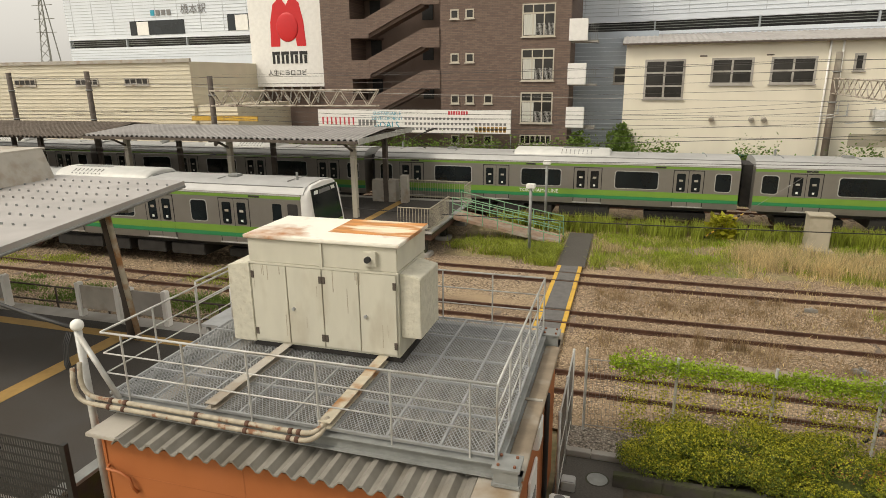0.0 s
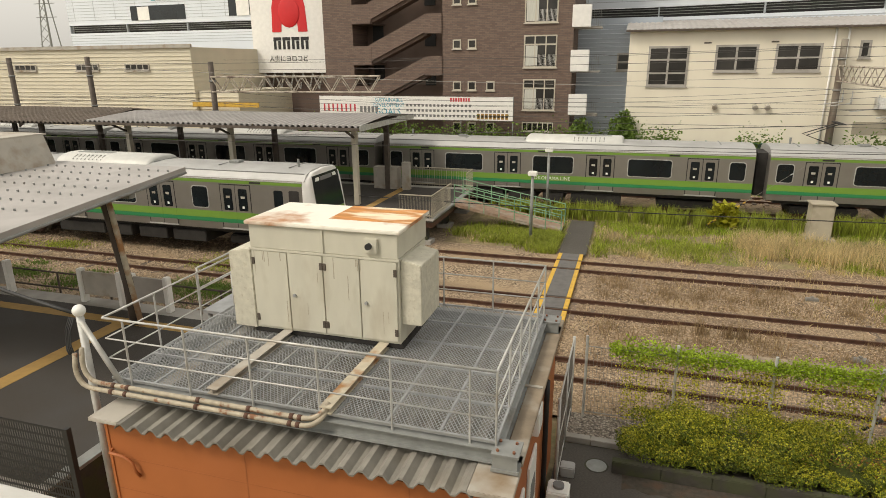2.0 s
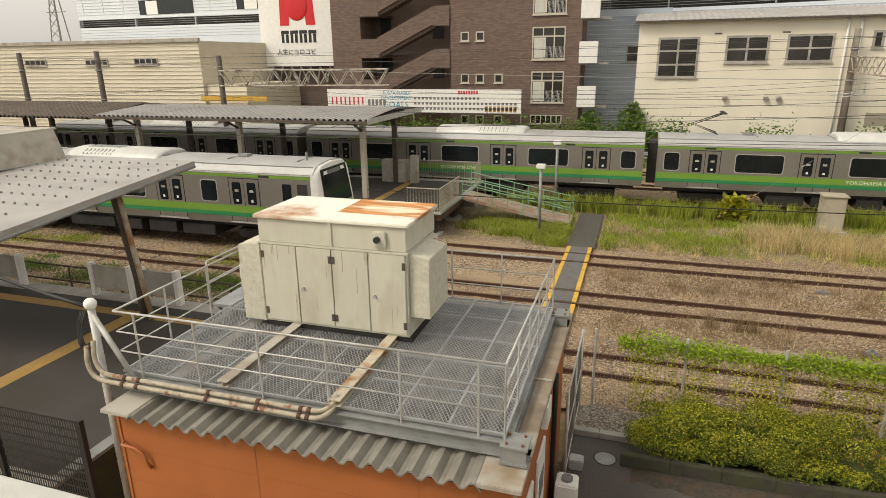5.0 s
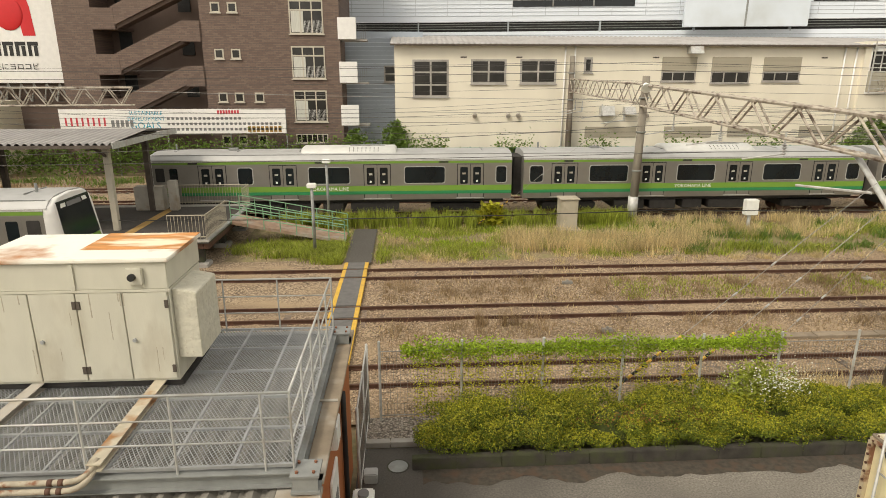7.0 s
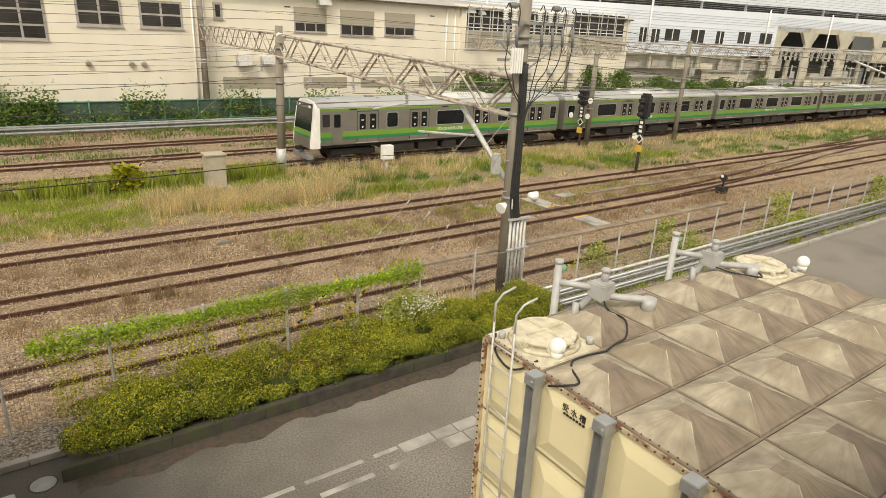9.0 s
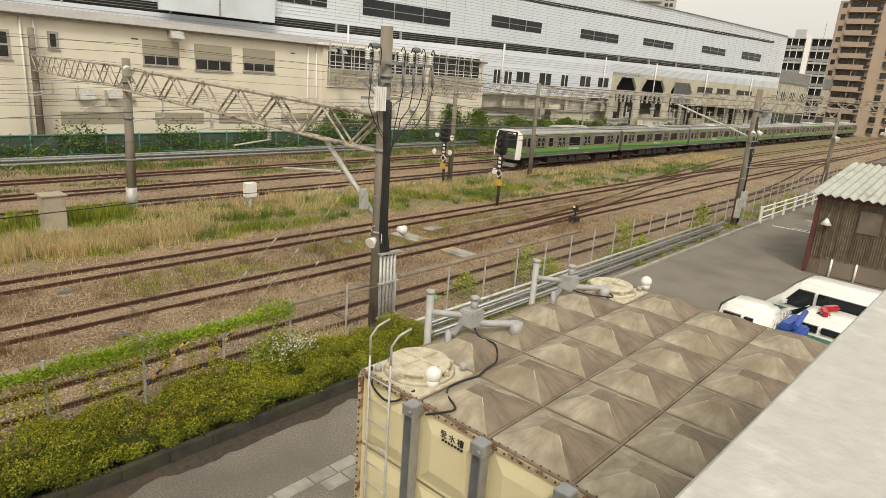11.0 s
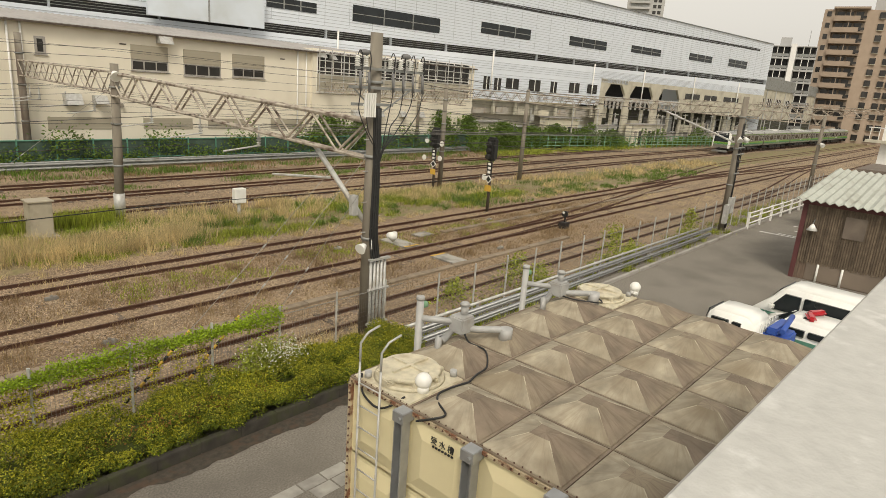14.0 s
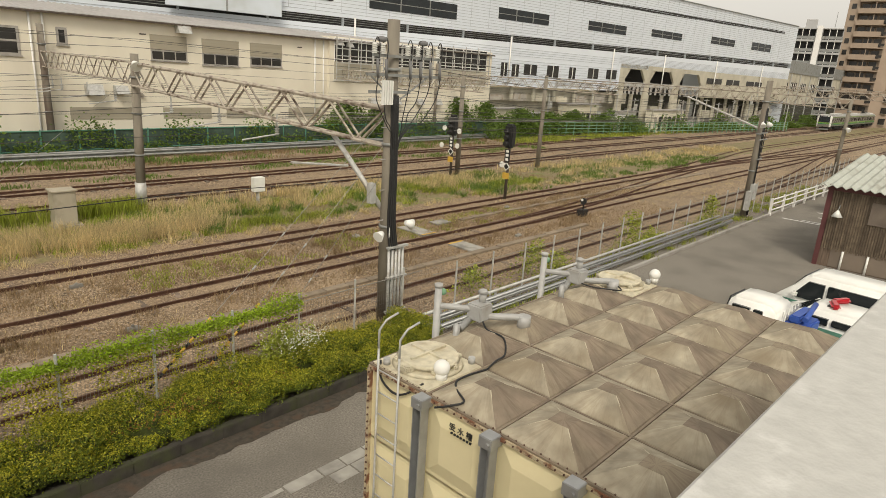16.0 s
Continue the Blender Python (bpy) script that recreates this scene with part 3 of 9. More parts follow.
def stones(name, n, x0, x1, y0, y1, z, size, m_, label, seed):
    r = np.random.default_rng(seed)
    P = np.stack([x0 + (x1 - x0) * r.uniform(0, 1, n) ** 1.3, r.uniform(y0, y1, n), np.full(n, z)], 1)
    for ty, _, _ in TRACKS.values():
        for s in (-0.5335, 0.5335):
            d = np.abs(P[:, 1] - ty - s) < 0.07
            P[d, 1] += 0.16
    s = size * r.uniform(0.5, 1.3, n)
    base = np.array([[-1, -0.7, 0], [0.9, -0.9, 0], [1.1, 0.6, 0], [-0.7, 1.0, 0], [-0.3, -0.2, 0.95], [0.45, 0.3, 0.75]])
    V = P[:, None, :] + (base[None] + r.normal(0, 0.22, (n, 6, 3))) * s[:, None, None] * 0.5
    F = np.array([[0, 1, 4], [1, 5, 4], [1, 2, 5], [2, 3, 5], [3, 4, 5], [3, 0, 4]])
    F = (np.arange(n)[:, None, None] * 6 + F[None]).reshape(-1, 3)
    me = raw(name, V.reshape(-1, 3).tolist(), F.tolist(), m_)
    return tagged(new(name, me), label, "ballast", kind="stuff")


stones("ballast_stones", 52000, -2.5, 36, 12.9, 25.6, -0.12, 0.05, "stone", "loose brown ballast stones between the rails", 1)
stones("ballast_stones", 9000, -40, 60, 32.4, 40.5, -0.12, 0.10, "stone", "loose brown ballast stones by the main track", 2)
stones("ballast_stones", 7000, -32, -8, 14.0, 24.4, -0.12, 0.09, "stone", "loose brown ballast stones by the platform", 3)

# oblique turnout rails beyond the signals
def turnout(name, pts):
    tr = thing(name, "rusty curved turnout rails crossing between tracks", "railway track", "railway tracks", "structure")
    for s in (-0.5335, 0.5335):
        bm = bmesh.new()
        for (xa, ya), (xb, yb) in zip(pts, pts[1:]):
            v = [bm.verts.new(p) for p in ((xa, ya + s - 0.034, -0.12), (xb, yb + s - 0.034, -0.12), (xb, yb + s + 0.034, -0.12), (xa, ya + s + 0.034, -0.12), (xa, ya + s - 0.034, 0.003), (xb, yb + s - 0.034, 0.003), (xb, yb + s + 0.034, 0.003), (xa, ya + s + 0.034, 0.003))]
            for f in ((4, 5, 6, 7), (0, 1, 5, 4), (2, 3, 7, 6)):
                bm.faces.new([v[i] for i in f])
        part("rail", bm, "rail", tr)


def ease(xa, ya, xb, yb, n=10):
    return [(xa + (xb - xa) * i / n, ya + (yb - ya) * (3 * (i / n) ** 2 - 2 * (i / n) ** 3)) for i in range(n + 1)]


turnout("turnout_a", ease(24, 19.4, 70, 23.65))
turnout("turnout_b", ease(52, 14.95, 110, 19.4))
turnout("turnout_c", ease(50, 23.65, 95, 27.6) + [(330, 27.6)])
turnout("turnout_d", ease(60, 23.65, 120, 19.4))

# level path across the tracks
cr = thing("board_crossing", "grey board crossing with worn yellow edges over the tracks", "track crossing", kind="structure")
for y0, y1 in ((13.4, 14.3), (14.45, 15.4), (15.6, 18.75), (18.95, 19.85), (20.05, 23.0), (23.2, 24.1), (24.25, 25.1)):
    part("deck_board", box(-2.55, -1.85, y0, y1, -0.1, 0.01, 0.006), "plankgrey", cr, "grey rubber deck board")
    part("edge_strip", box(-2.7, -2.552, y0, y1, -0.1, 0.012, 0.005), "yellow", cr, "worn yellow edge board")
    part("edge_strip", box(-1.848, -1.7, y0, y1, -0.1, 0.012, 0.005), "yellow", cr, "worn yellow edge board")
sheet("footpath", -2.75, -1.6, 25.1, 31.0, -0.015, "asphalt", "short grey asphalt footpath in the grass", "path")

# concrete cable troughs along the tracks
for nm, y0, xa, xb in (("cable_trough", 16.9, 0.5, 30), ("cable_trough", 21.6, 25, 60)):
    th = thing(nm, "low concrete cable trough between the tracks", "cable trough", "cable troughs")
    k = xa
    rr = random.Random(3)
    while k < xb:
        part("cover", box(k, k + 0.98, y0 - 0.17, y0 + 0.17, -0.15, -0.04 + rr.uniform(-0.015, 0.015), 0.01), "troughtop", th)
        k += 1.0

# dark roadside kerb wall and hedge bed
kw = thing("retaining_kerb", "low dark concrete kerb wall along the hedge", "kerb", kind="structure")
k = 0.0
while k < 13.5:
    part("kerb_block", box(k, k + 0.9, 10.74, 10.9, 0, 0.27, 0.012), "darkconc", kw)
    k += 0.904
gd = sheet("gutter_dirt", 0.2, 13.6, 10.3, 10.75, 0.006, "gutterdirt", "dark damp dirt along the kerb wall", "dirt", (110, 3))
for v in gd.data.vertices:
    if v.co.y < 10.4:
        v.co.y += 0.22 * noise.noise((v.co.x * 1.1, 2.0, 5.0)) + 0.1 * noise.noise((v.co.x * 3.7, 4.0, 1.0))
k = -1.05
kb = thing("edge_kerb", "pale concrete kerb stones at the fence", "kerb", kind="structure")
while k < 0:
    part("kerb_block", box(k, k + 0.58, 11.55, 11.72, 0, 0.13, 0.01), "concrete", kb)
    k += 0.6
k = 14.0
while k < 90:
    part("kerb_block", box(k, k + 1.98, 10.95, 11.1, 0, 0.14, 0.01), "concrete", kb)
    k += 2.0
# inlaid paving strip in the road
pv = thing("paving_strip", "pale worn concrete slabs set flush in the asphalt", "paving", kind="structure")
rr = random.Random(5)
k = 2.4
while k < 5.4:
    L = rr.uniform(0.5, 1.2)
    part("edge_line", box(k, k + L, 8.5, 8.6, -0.05, 0.005), "paleslab", pv)
    if rr.random() < 0.8:
        part("edge_line", box(k + 0.1, k + L, 8.05, 8.17, -0.05, 0.005), "paleslab", pv)
    k += L + rr.uniform(0.03, 0.25)
k = 5.5
while k < 14:
    L = rr.uniform(0.45, 0.9)
    part("slab", box(k, k + L, 8.33, 8.62, -0.05, 0.006), "paleslab", pv)
    if rr.random() < 0.85:
        part("slab", box(k + 0.05, k + L + 0.05, 7.98, 8.3, -0.05, 0.006), "paleslab", pv)
    k += L + 0.04

# ---------- equipment house with orange walls ----------
hx0, hx1, hy0, hy1 = -7.05, -1.2, 6.05, 10.9
oh = thing("equipment_house", "low equipment house with orange board walls and corrugated roof", "building")
part("wall", box(hx0, hx1, hy0, hy0 + 0.12, 0, 2.72), "orange", oh)
part("wall", box(hx0, hx1, hy1 - 0.12, hy1, 0, 2.72), "orange", oh)
part("wall", box(hx0, hx0 + 0.12, hy0 + 0.12, hy1 - 0.12, 0, 2.72), "orange", oh)
part("wall", box(hx1 - 0.12, hx1, hy0 + 0.12, hy1 - 0.12, 0, 2.72), "orange", oh)
for k in (-4.75, -2.4):
    part("wall_joint", box(k - 0.008, k + 0.008, hy0 - 0.004, hy0 + 0.01, 0, 2.72), "orangedark", oh)
for z in (0.55, 1.1, 1.65, 2.2):
    part("wall_joint", box(hx0, hx1, hy0 - 0.003, hy0 + 0.01, z - 0.004, z + 0.004), "orangedark", oh)
part("corner_trim", box(hx0 - 0.015, hx0 + 0.03, hy0 - 0.015, hy0 + 0.03, 0, 2.72), "orange", oh)
part("corner_trim", box(hx1 - 0.03, hx1 + 0.015, hy0 - 0.015, hy0 + 0.03, 0, 2.72), "orange", oh)
# corrugated cement roof: trapezoid waves
P = 0.26
vs, fs = [], []
k, x = 0, hx0 + 0.35
while x < hx1 - 0.45:
    for dx, dz in ((0, 0), (P * 0.28, 0.085), (P * 0.5, 0.085), (P * 0.78, 0.0)):
        for y, zz in ((5.86, 2.83), (11.0, 2.9)):
            vs.append((x + dx, y, zz + dz))
            vs.append((x + dx, y, zz + dz - 0.025))
    x += P
n = len(vs) // 4
for i in range(n - 1):
    a, b = i * 4, (i + 1) * 4
    fs += [(a, b, b + 2, a + 2), (a + 1, a + 3, b + 3, b + 1), (a, a + 1, b + 1, b)]
part("roof_sheet", raw("roof_sheet", vs, fs, "slate"), "slate", oh, "grey corrugated cement roof sheet")
part("verge_flashing", box(hx0 - 0.1, hx0 + 0.42, 5.86, 11.0, 2.86, 2.92, 0.01), "flash", oh, "weathered flat flashing")
part("verge_flashing", box(hx1 - 0.42, hx1 + 0.12, 5.86, 6.45, 2.86, 2.93, 0.01), "flash", oh, "weathered flat flashing")
part("coping", box(hx1 - 0.12, hx1 + 0.13, 6.45, 11.0, 2.93, 2.99, 0.01), "copingstain", oh, "rain-stained coping")
part("coping", box(hx1 - 0.16, hx1 + 0.10, 8.3, 8.36, 2.991, 3.01), "flash", oh)
part("fascia", box(hx1 + 0.005, hx1 + 0.05, 5.95, 10.95, 2.72, 2.86), "copingstain", oh)
for k, (ya, yb) in enumerate(((7.7, 8.4), (6.4, 7.3))):
    d = part("door", box(hx1 + 0.005, hx1 + 0.045, ya, yb, 0.1, 2.0, 0.01), "white", oh, "white steel door with notices")
    part("notice", box(hx1 + 0.045, hx1 + 0.052, ya + 0.15, yb - 0.15, 1.2, 1.6), "inkgrey", d, "small grey notice")
part("wall_vent", box(hx1 + 0.002, hx1 + 0.13, 7.85, 8.25, 2.45, 2.84, 0.015), "white", oh, "white vent hood")
bm = bmesh.new()
tube(bm, [(hx1 + 0.06, 9.3, 0), (hx1 + 0.06, 9.3, 2.2), (hx1 + 0.06, 9.3, 2.6)], 0.045)
part("downpipe", bm, "black", oh, "black wall pipe")
bm = bmesh.new()
tube(bm, [(-6.98, hy0 - 0.02, 2.33), (-6.98, hy0 - 0.08, 2.3)] + [(-6.75, hy0 - 0.08, 2.28), (-6.62, hy0 - 0.07, 2.2), (-6.58, hy0 - 0.07, 2.05), (-6.56, hy0 - 0.02, 1.95)], 0.025)
part("conduit", bm, "orange", oh, "bent orange conduit")
uo = thing("outdoor_unit", "small white outdoor unit with a round cap on the ground", "outdoor unit")
part("casing", box(-1.06, -0.68, 9.1, 9.5, 0, 0.58, 0.03), "whitepl", uo)
part("cap", rod((-0.87, 9.3, 0.58), (-0.87, 9.3, 0.63), 0.1, 14), "inkgrey", uo, "grey round cap")

# ---------- steel deck on the roof ----------
dk = thing("roof_deck", "galvanised expanded metal deck on steel beams over the roof", "roof deck")
X0, X1, Y0, Y1, DZ = -7.2, -1.38, 6.42, 10.55, 3.25
vs, fs = [], []
px, py, w = 0.028, 0.044, 0.0058


def strand(a, b):
    d = Vector((b[0] - a[0], b[1] - a[1], 0)).normalized()
    nrm = Vector((-d.y, d.x, 0)) * w
    i = len(vs)
    vs.extend([(a[0] - nrm.x, a[1] - nrm.y, DZ), (b[0] - nrm.x, b[1] - nrm.y, DZ), (b[0], b[1], DZ + 0.006), (a[0], a[1], DZ + 0.006), (b[0] + nrm.x, b[1] + nrm.y, DZ), (a[0] + nrm.x, a[1] + nrm.y, DZ)])
    fs.extend([(i, i + 1, i + 2, i + 3), (i + 3, i + 2, i + 4, i + 5)])


nx, ny = int((X1 - X0) / px), int((Y1 - Y0) / py)
for i in range(nx):
    for j in range(ny):
        x, y = X0 + i * px, Y0 + j * py
        if (i + j) % 2 == 0:
            strand((x, y), (x + px, y + py))
        else:
            strand((x, y + py), (x + px, y))
tagged(part("expanded_metal", raw("expanded_metal", vs, fs, "galv"), "galv", dk, "galvanised expanded metal mesh"), kind="stuff")
for k in range(9):
    x = X0 + 0.02 + k * (X1 - X0 - 0.04) / 8
    part("joist", box(x - 0.016, x + 0.016, Y0, Y1, DZ - 0.03, DZ + 0.008), "galv", dk)
for k in range(6):
    y = Y0 + 0.02 + k * (Y1 - Y0 - 0.04) / 5
    part("joist", box(X0, X1, y - 0.016, y + 0.016, DZ - 0.031, DZ + 0.0072), "galv", dk)


def hbeam(p0, p1, wd, ht, axis):
    bm = bmesh.new()
    (xa, ya, z), (xb, yb, _) = p0, p1
    if axis == "x":
        bx(bm, xa, xb, ya - wd / 2, ya + wd / 2, z, z + 0.015)
        bx(bm, xa, xb, ya - wd / 2, ya + wd / 2, z + ht - 0.015, z + ht)
        bx(bm, xa, xb, ya - 0.006, ya + 0.006, z + 0.015, z + ht - 0.015)
    else:
        bx(bm, xa - wd / 2, xa + wd / 2, ya, yb, z, z + 0.015)
        bx(bm, xa - wd / 2, xa + wd / 2, ya, yb, z + ht - 0.015, z + ht)
        bx(bm, xa - 0.006, xa + 0.006, ya, yb, z + 0.015, z + ht - 0.015)
    return bm


part("edge_beam", hbeam((X0, Y0 + 0.02, 2.97), (X1 + 0.1, Y0 + 0.02, 0), 0.15, 0.2, "x"), "steelgrey", dk)
part("edge_beam", hbeam((X0, Y1 - 0.06, 2.97), (X1 + 0.1, Y1 - 0.06, 0), 0.15, 0.2, "x"), "steelgrey", dk)
part("edge_beam", hbeam((X1 - 0.02, Y0 + 0.1, 2.97), (0, Y1 - 0.14, 0), 0.15, 0.2, "y"), "steelgrey", dk)
part("edge_beam", hbeam((X0 + 0.08, Y0 + 0.1, 2.97), (0, Y1 - 0.14, 0), 0.15, 0.2, "y"), "steelgrey", dk)
for x, y in ((X1 + 0.12, Y0 + 0.0), (X1 + 0.12, Y1 - 0.05)):
    bm = bmesh.new()
    bx(bm, x - 0.17, x + 0.17, y - 0.17, y + 0.17, 3.17, 3.2)
    bx(bm, x - 0.15, x + 0.15, y - 0.15, y - 0.13, 2.99, 3.17)
    bx(bm, x + 0.1, x + 0.12, y - 0.13, y + 0.15, 2.99, 3.17)
    bx(bm, x - 0.12, x - 0.1, y - 0.13, y + 0.15, 2.99, 3.17)
    bx(bm, x - 0.17, x + 0.17, y - 0.17, y + 0.17, 2.95, 2.99)
    st = part("stub_column", bm, "steelgrey", dk, "grey stub column with rusty bolts")
    for sx in (-0.1, 0.1):
        for sy in (-0.1, 0.1):
            part("bolt", rod((x + sx, y + sy, 3.2), (x + sx, y + sy, 3.225), 0.02, 6), "rust", st, "rusty bolt")
for x, bm_ in ((-5.42, "flash"), (-3.68, "yellowed")):
    part("bearer", hbeam((x, Y0 - 0.03, DZ + 0.012), (0, 8.44, 0), 0.17, 0.095, "y"), bm_, dk, "yellowed rust-streaked bearer beam" if bm_ == "yellowed" else "pale weathered bearer beam")

gr = thing("deck_guardrail", "thin galvanised guardrail round the roof deck", "guardrail")
RZ = (DZ + 0.32, DZ + 0.63, DZ + 0.95)
lx, rx, fy, by = X0 + 0.02, X1 - 0.02, Y0, Y1 - 0.05


def railrun(pts, posts):
    for z in RZ:
        bm = bmesh.new()
        tube(bm, [(x, y, z) for x, y in pts], 0.017 if z == RZ[2] else 0.012, 6)
        part("bar", bm, "galvpaint", gr)
    for x, y in posts:
        part("post", rod((x, y, DZ - 0.1), (x, y, RZ[2]), 0.016, 6), "galvpaint", gr)


railrun([(lx, fy), (rx, fy)], [(lx + 0.35 + k * 1.02, fy) for k in range(6)] + [(rx, fy)])
railrun([(rx, fy), (rx, by)], [(rx, fy + k * (by - fy) / 5) for k in range(1, 6)])
railrun([(rx, by), (-6.5, by)], [(rx - k * 0.95, by) for k in range(1, 6)])
railrun([(lx, fy), (lx, by)], [(lx, fy + k * (by - fy) / 4) for k in range(1, 5)])

# conduits on the front edge
for k, (y, z) in enumerate(((6.2, 3.16), (6.26, 3.23))):
    cd = thing("conduit_run", "pale rust-clamped cable conduit along the deck edge", "conduit", "conduits along the deck edge")
    bm = bmesh.new()
    e0 = bend((-6.9, y, z), ((-7.62 + 0.08 * k, y, z), (-7.62 + 0.08 * k, y + 0.05, z + 0.8)), 0.3)
    e1 = bend((-4.4, y, z), ((-3.72, y, z), (-3.68, y + 0.25, z + 0.13)), 0.22)
    tube(bm, [(-7.62 + 0.08 * k, y + 0.05, z + 0.5)] + e0[::-1] + e1 + [(-3.68, y + 0.25, z + 0.12)], 0.035, 10)
    part("pipe", bm, "conduitpaint", cd)
    for x in (-7.0, -6.75, -5.55, -4.75, -4.1, -3.98):
        part("clamp", rod((x - 0.03, y, z), (x + 0.03, y, z), 0.041, 10), "rail", cd, "dark rusty clamp")
# cable mast with a round white cap at the deck's corner
cm = thing("cable_mast", "short pale cable mast with round white cap and dangling cables", "cable mast")
part("pole", rod((-7.62, 6.45, 0), (-7.62, 6.45, 4.2), 0.055, 12), "galvpaint", cm)
bm = bmesh.new()
bmesh.ops.create_icosphere(bm, subdivisions=3, radius=0.092, matrix=Matrix.Translation((-7.62, 6.45, 4.25)))
for f in bm.faces:
    f.smooth = True
part("cap", bm, "whitepl", cm, "round white cap")
part("stay", rod((-7.58, 6.42, 4.1), (-6.95, 6.35, 3.22), 0.04, 8), "galvpaint", cm, "slanting pale stay tube")
bm = bmesh.new()
for k in range(4):
    o = 0.03 * k
    tube(bm, [(-7.68 - o, 6.4, 4.15), (-7.75 - o, 6.36, 3.95), (-7.72 - o, 6.3, 3.75 - o), (-7.64 - o, 6.26, 3.62)], 0.012, 5)
part("cable", bm, "black", cm, "dangling black cables")
bm = bmesh.new()
pts = [(-7.7 - 8.0 * t, 6.45 + 1.4 * t, 4.2 + 1.1 * t - 1.0 * t * (1 - t)) for t in [i / 10 for i in range(11)]]
tube(bm, pts, 0.03, 6)
part("messenger_cable", bm, "black", cm, "thick black cable sagging away")

# ---------- white equipment enclosure ----------
ac = thing("equipment_enclosure", "off-white steel equipment enclosure with rust-stained roof on the deck", "equipment enclosure")
ax0, ax1, ay0, ay1 = -6.0, -3.39, 8.4, 9.72
part("body", box(ax0, ax1, ay0 + 0.03, ay1, 3.36, 4.775), "boxpaint", ac)
part("base_frame", box(ax0 - 0.06, ax1 + 0.04, ay0 + 0.05, ay1 - 0.05, 3.262, 3.36, 0.01), "darkmetal", ac, "dark steel base frame")
part("upper_body", box(ax0, ax1, ay0 + 0.02, ay1 + 0.05, 4.78, 5.18, 0.012), "boxpaint", ac)
part("roof", box(ax0 - 0.05, ax1 + 0.05, ay0 - 0.03, ay1 + 0.1, 5.18, 5.24, 0.012), "boxroof", ac, "white roof sheet with rust stains")
part("rust_sheet", box(ax0 + 1.25, ax1 + 0.045, ay0 + 0.45, ay1 + 0.09, 5.241, 5.245), "rustroof", ac, "rusted half of the roof sheet")
part("drip_edge", box(ax0 - 0.02, ax1 + 0.02, ay0, ay0 + 0.03, 4.745, 4.78), "boxpaint", ac)
xs = [ax0 + 0.02, ax0 + 0.68, ax0 + 1.32, ax0 + 1.96, ax1 - 0.02]
for i in range(4):
    d = part("door", box(xs[i] + 0.008, xs[i + 1] - 0.008, ay0, ay0 + 0.028, 3.4, 4.735, 0.006), "boxpaint", ac)
    hx = xs[i] + 0.03 if i % 2 == 0 else xs[i + 1] - 0.03
    for z in (3.56, 4.56):
        part("hinge", box(hx - 0.028, hx + 0.028, ay0 - 0.012, ay0 + 0.002, z - 0.06, z + 0.06, 0.004), "brownsteel", d, "dark worn hinge")
    if i in (1, 3):
        part("handle", rod((xs[i] + 0.1, ay0 - 0.03, 4.02), (xs[i] + 0.1, ay0, 4.02), 0.028, 12), "galv", d, "round lock")
rr = random.Random(9)
for k in range(16):
    x = rr.uniform(ax0 + 0.05, ax1 - 0.05)
    z1 = rr.choice((4.73, 4.73, 4.45, 3.9))
    part("grime_run", box(x, x + rr.uniform(0.006, 0.016), ay0 - 0.0022, ay0 - 0.0006, z1 - rr.uniform(0.12, 0.45), z1), "grime", ac, "thin grime run")
part("centre_strip", box(xs[2] - 0.03, xs[2] + 0.03, ay0 - 0.004, ay0 + 0.022, 4.785, 5.18), "boxpaint", ac)
po = part("exhaust_box", box(-3.93, -3.71, ay0 - 0.04, ay0 + 0.02, 4.86, 5.1, 0.01), "boxpaint", ac)
bm = bmesh.new()
tube(bm, [(-3.84, ay0 - 0.04, 4.98), (-3.84, ay0 - 0.1, 4.98)], 0.05, 14)
part("exhaust_pipe", bm, "black", po, "dark pipe stub")
for s, (xa, xb, ya, za) in ((-1, (ax0 - 0.43, ax0 - 0.002, ay0 + 0.01, 3.345)), (1, (ax1 + 0.002, ax1 + 0.34, ay0 + 0.1, 3.68))):
    bm = bmesh.new()
    v = bx(bm, xa, xb, ya, ay1 - 0.3, za, 4.75)
    out = (4, 7) if s < 0 else (5, 6)
    for i in out:
        v[i].co.z -= 0.07
    bmesh.ops.bevel(bm, geom=bm.edges[:], offset=0.012, segments=2, affect="EDGES")
    part("side_hood", bm, "hoodpaint", ac, "peeling off-white side hood")

# ---------- stair up to the deck ----------
sr = thing("deck_stair", "grey steel stair and platform with pipe rails behind the enclosure", "stair")
part("landing", box(-8.6, -7.25, 10.2, 11.6, 2.6, 2.66), "galv", sr)
for k in range(8):
    part("tread", box(-8.6 - 0.0, -7.8, 11.6 + k * 0.24, 11.84 + k * 0.24, 2.45 - k * 0.19, 2.49 - k * 0.19), "galv", sr)
for x in (-8.62, -7.78):
    bm = bmesh.new()
    tube(bm, [(x, 10.2, 3.6), (x, 11.6, 3.6), (x, 13.5, 2.1)], 0.022, 8)
    tube(bm, [(x, 10.2, 3.15), (x, 11.6, 3.15), (x, 13.5, 1.65)], 0.018, 8)
    part("handrail", bm, "galvpaint", sr)
    for y, z in ((10.2, 3.6), (11.6, 3.6), (12.5, 2.88), (13.5, 2.1)):
        part("post", rod((x, y, z - 1.05), (x, y, z), 0.02, 8), "galvpaint", sr)
    part("stringer", rod((x, 11.6, 2.5), (x, 13.55, 0.95), 0.05, 6), "steelgrey", sr)
for x, y in ((-8.5, 10.3), (-7.35, 10.3), (-8.5, 11.5), (-7.35, 11.5)):
    part("leg", rod((x, y, 0), (x, y, 2.6), 0.05, 8), "steelgrey", sr)

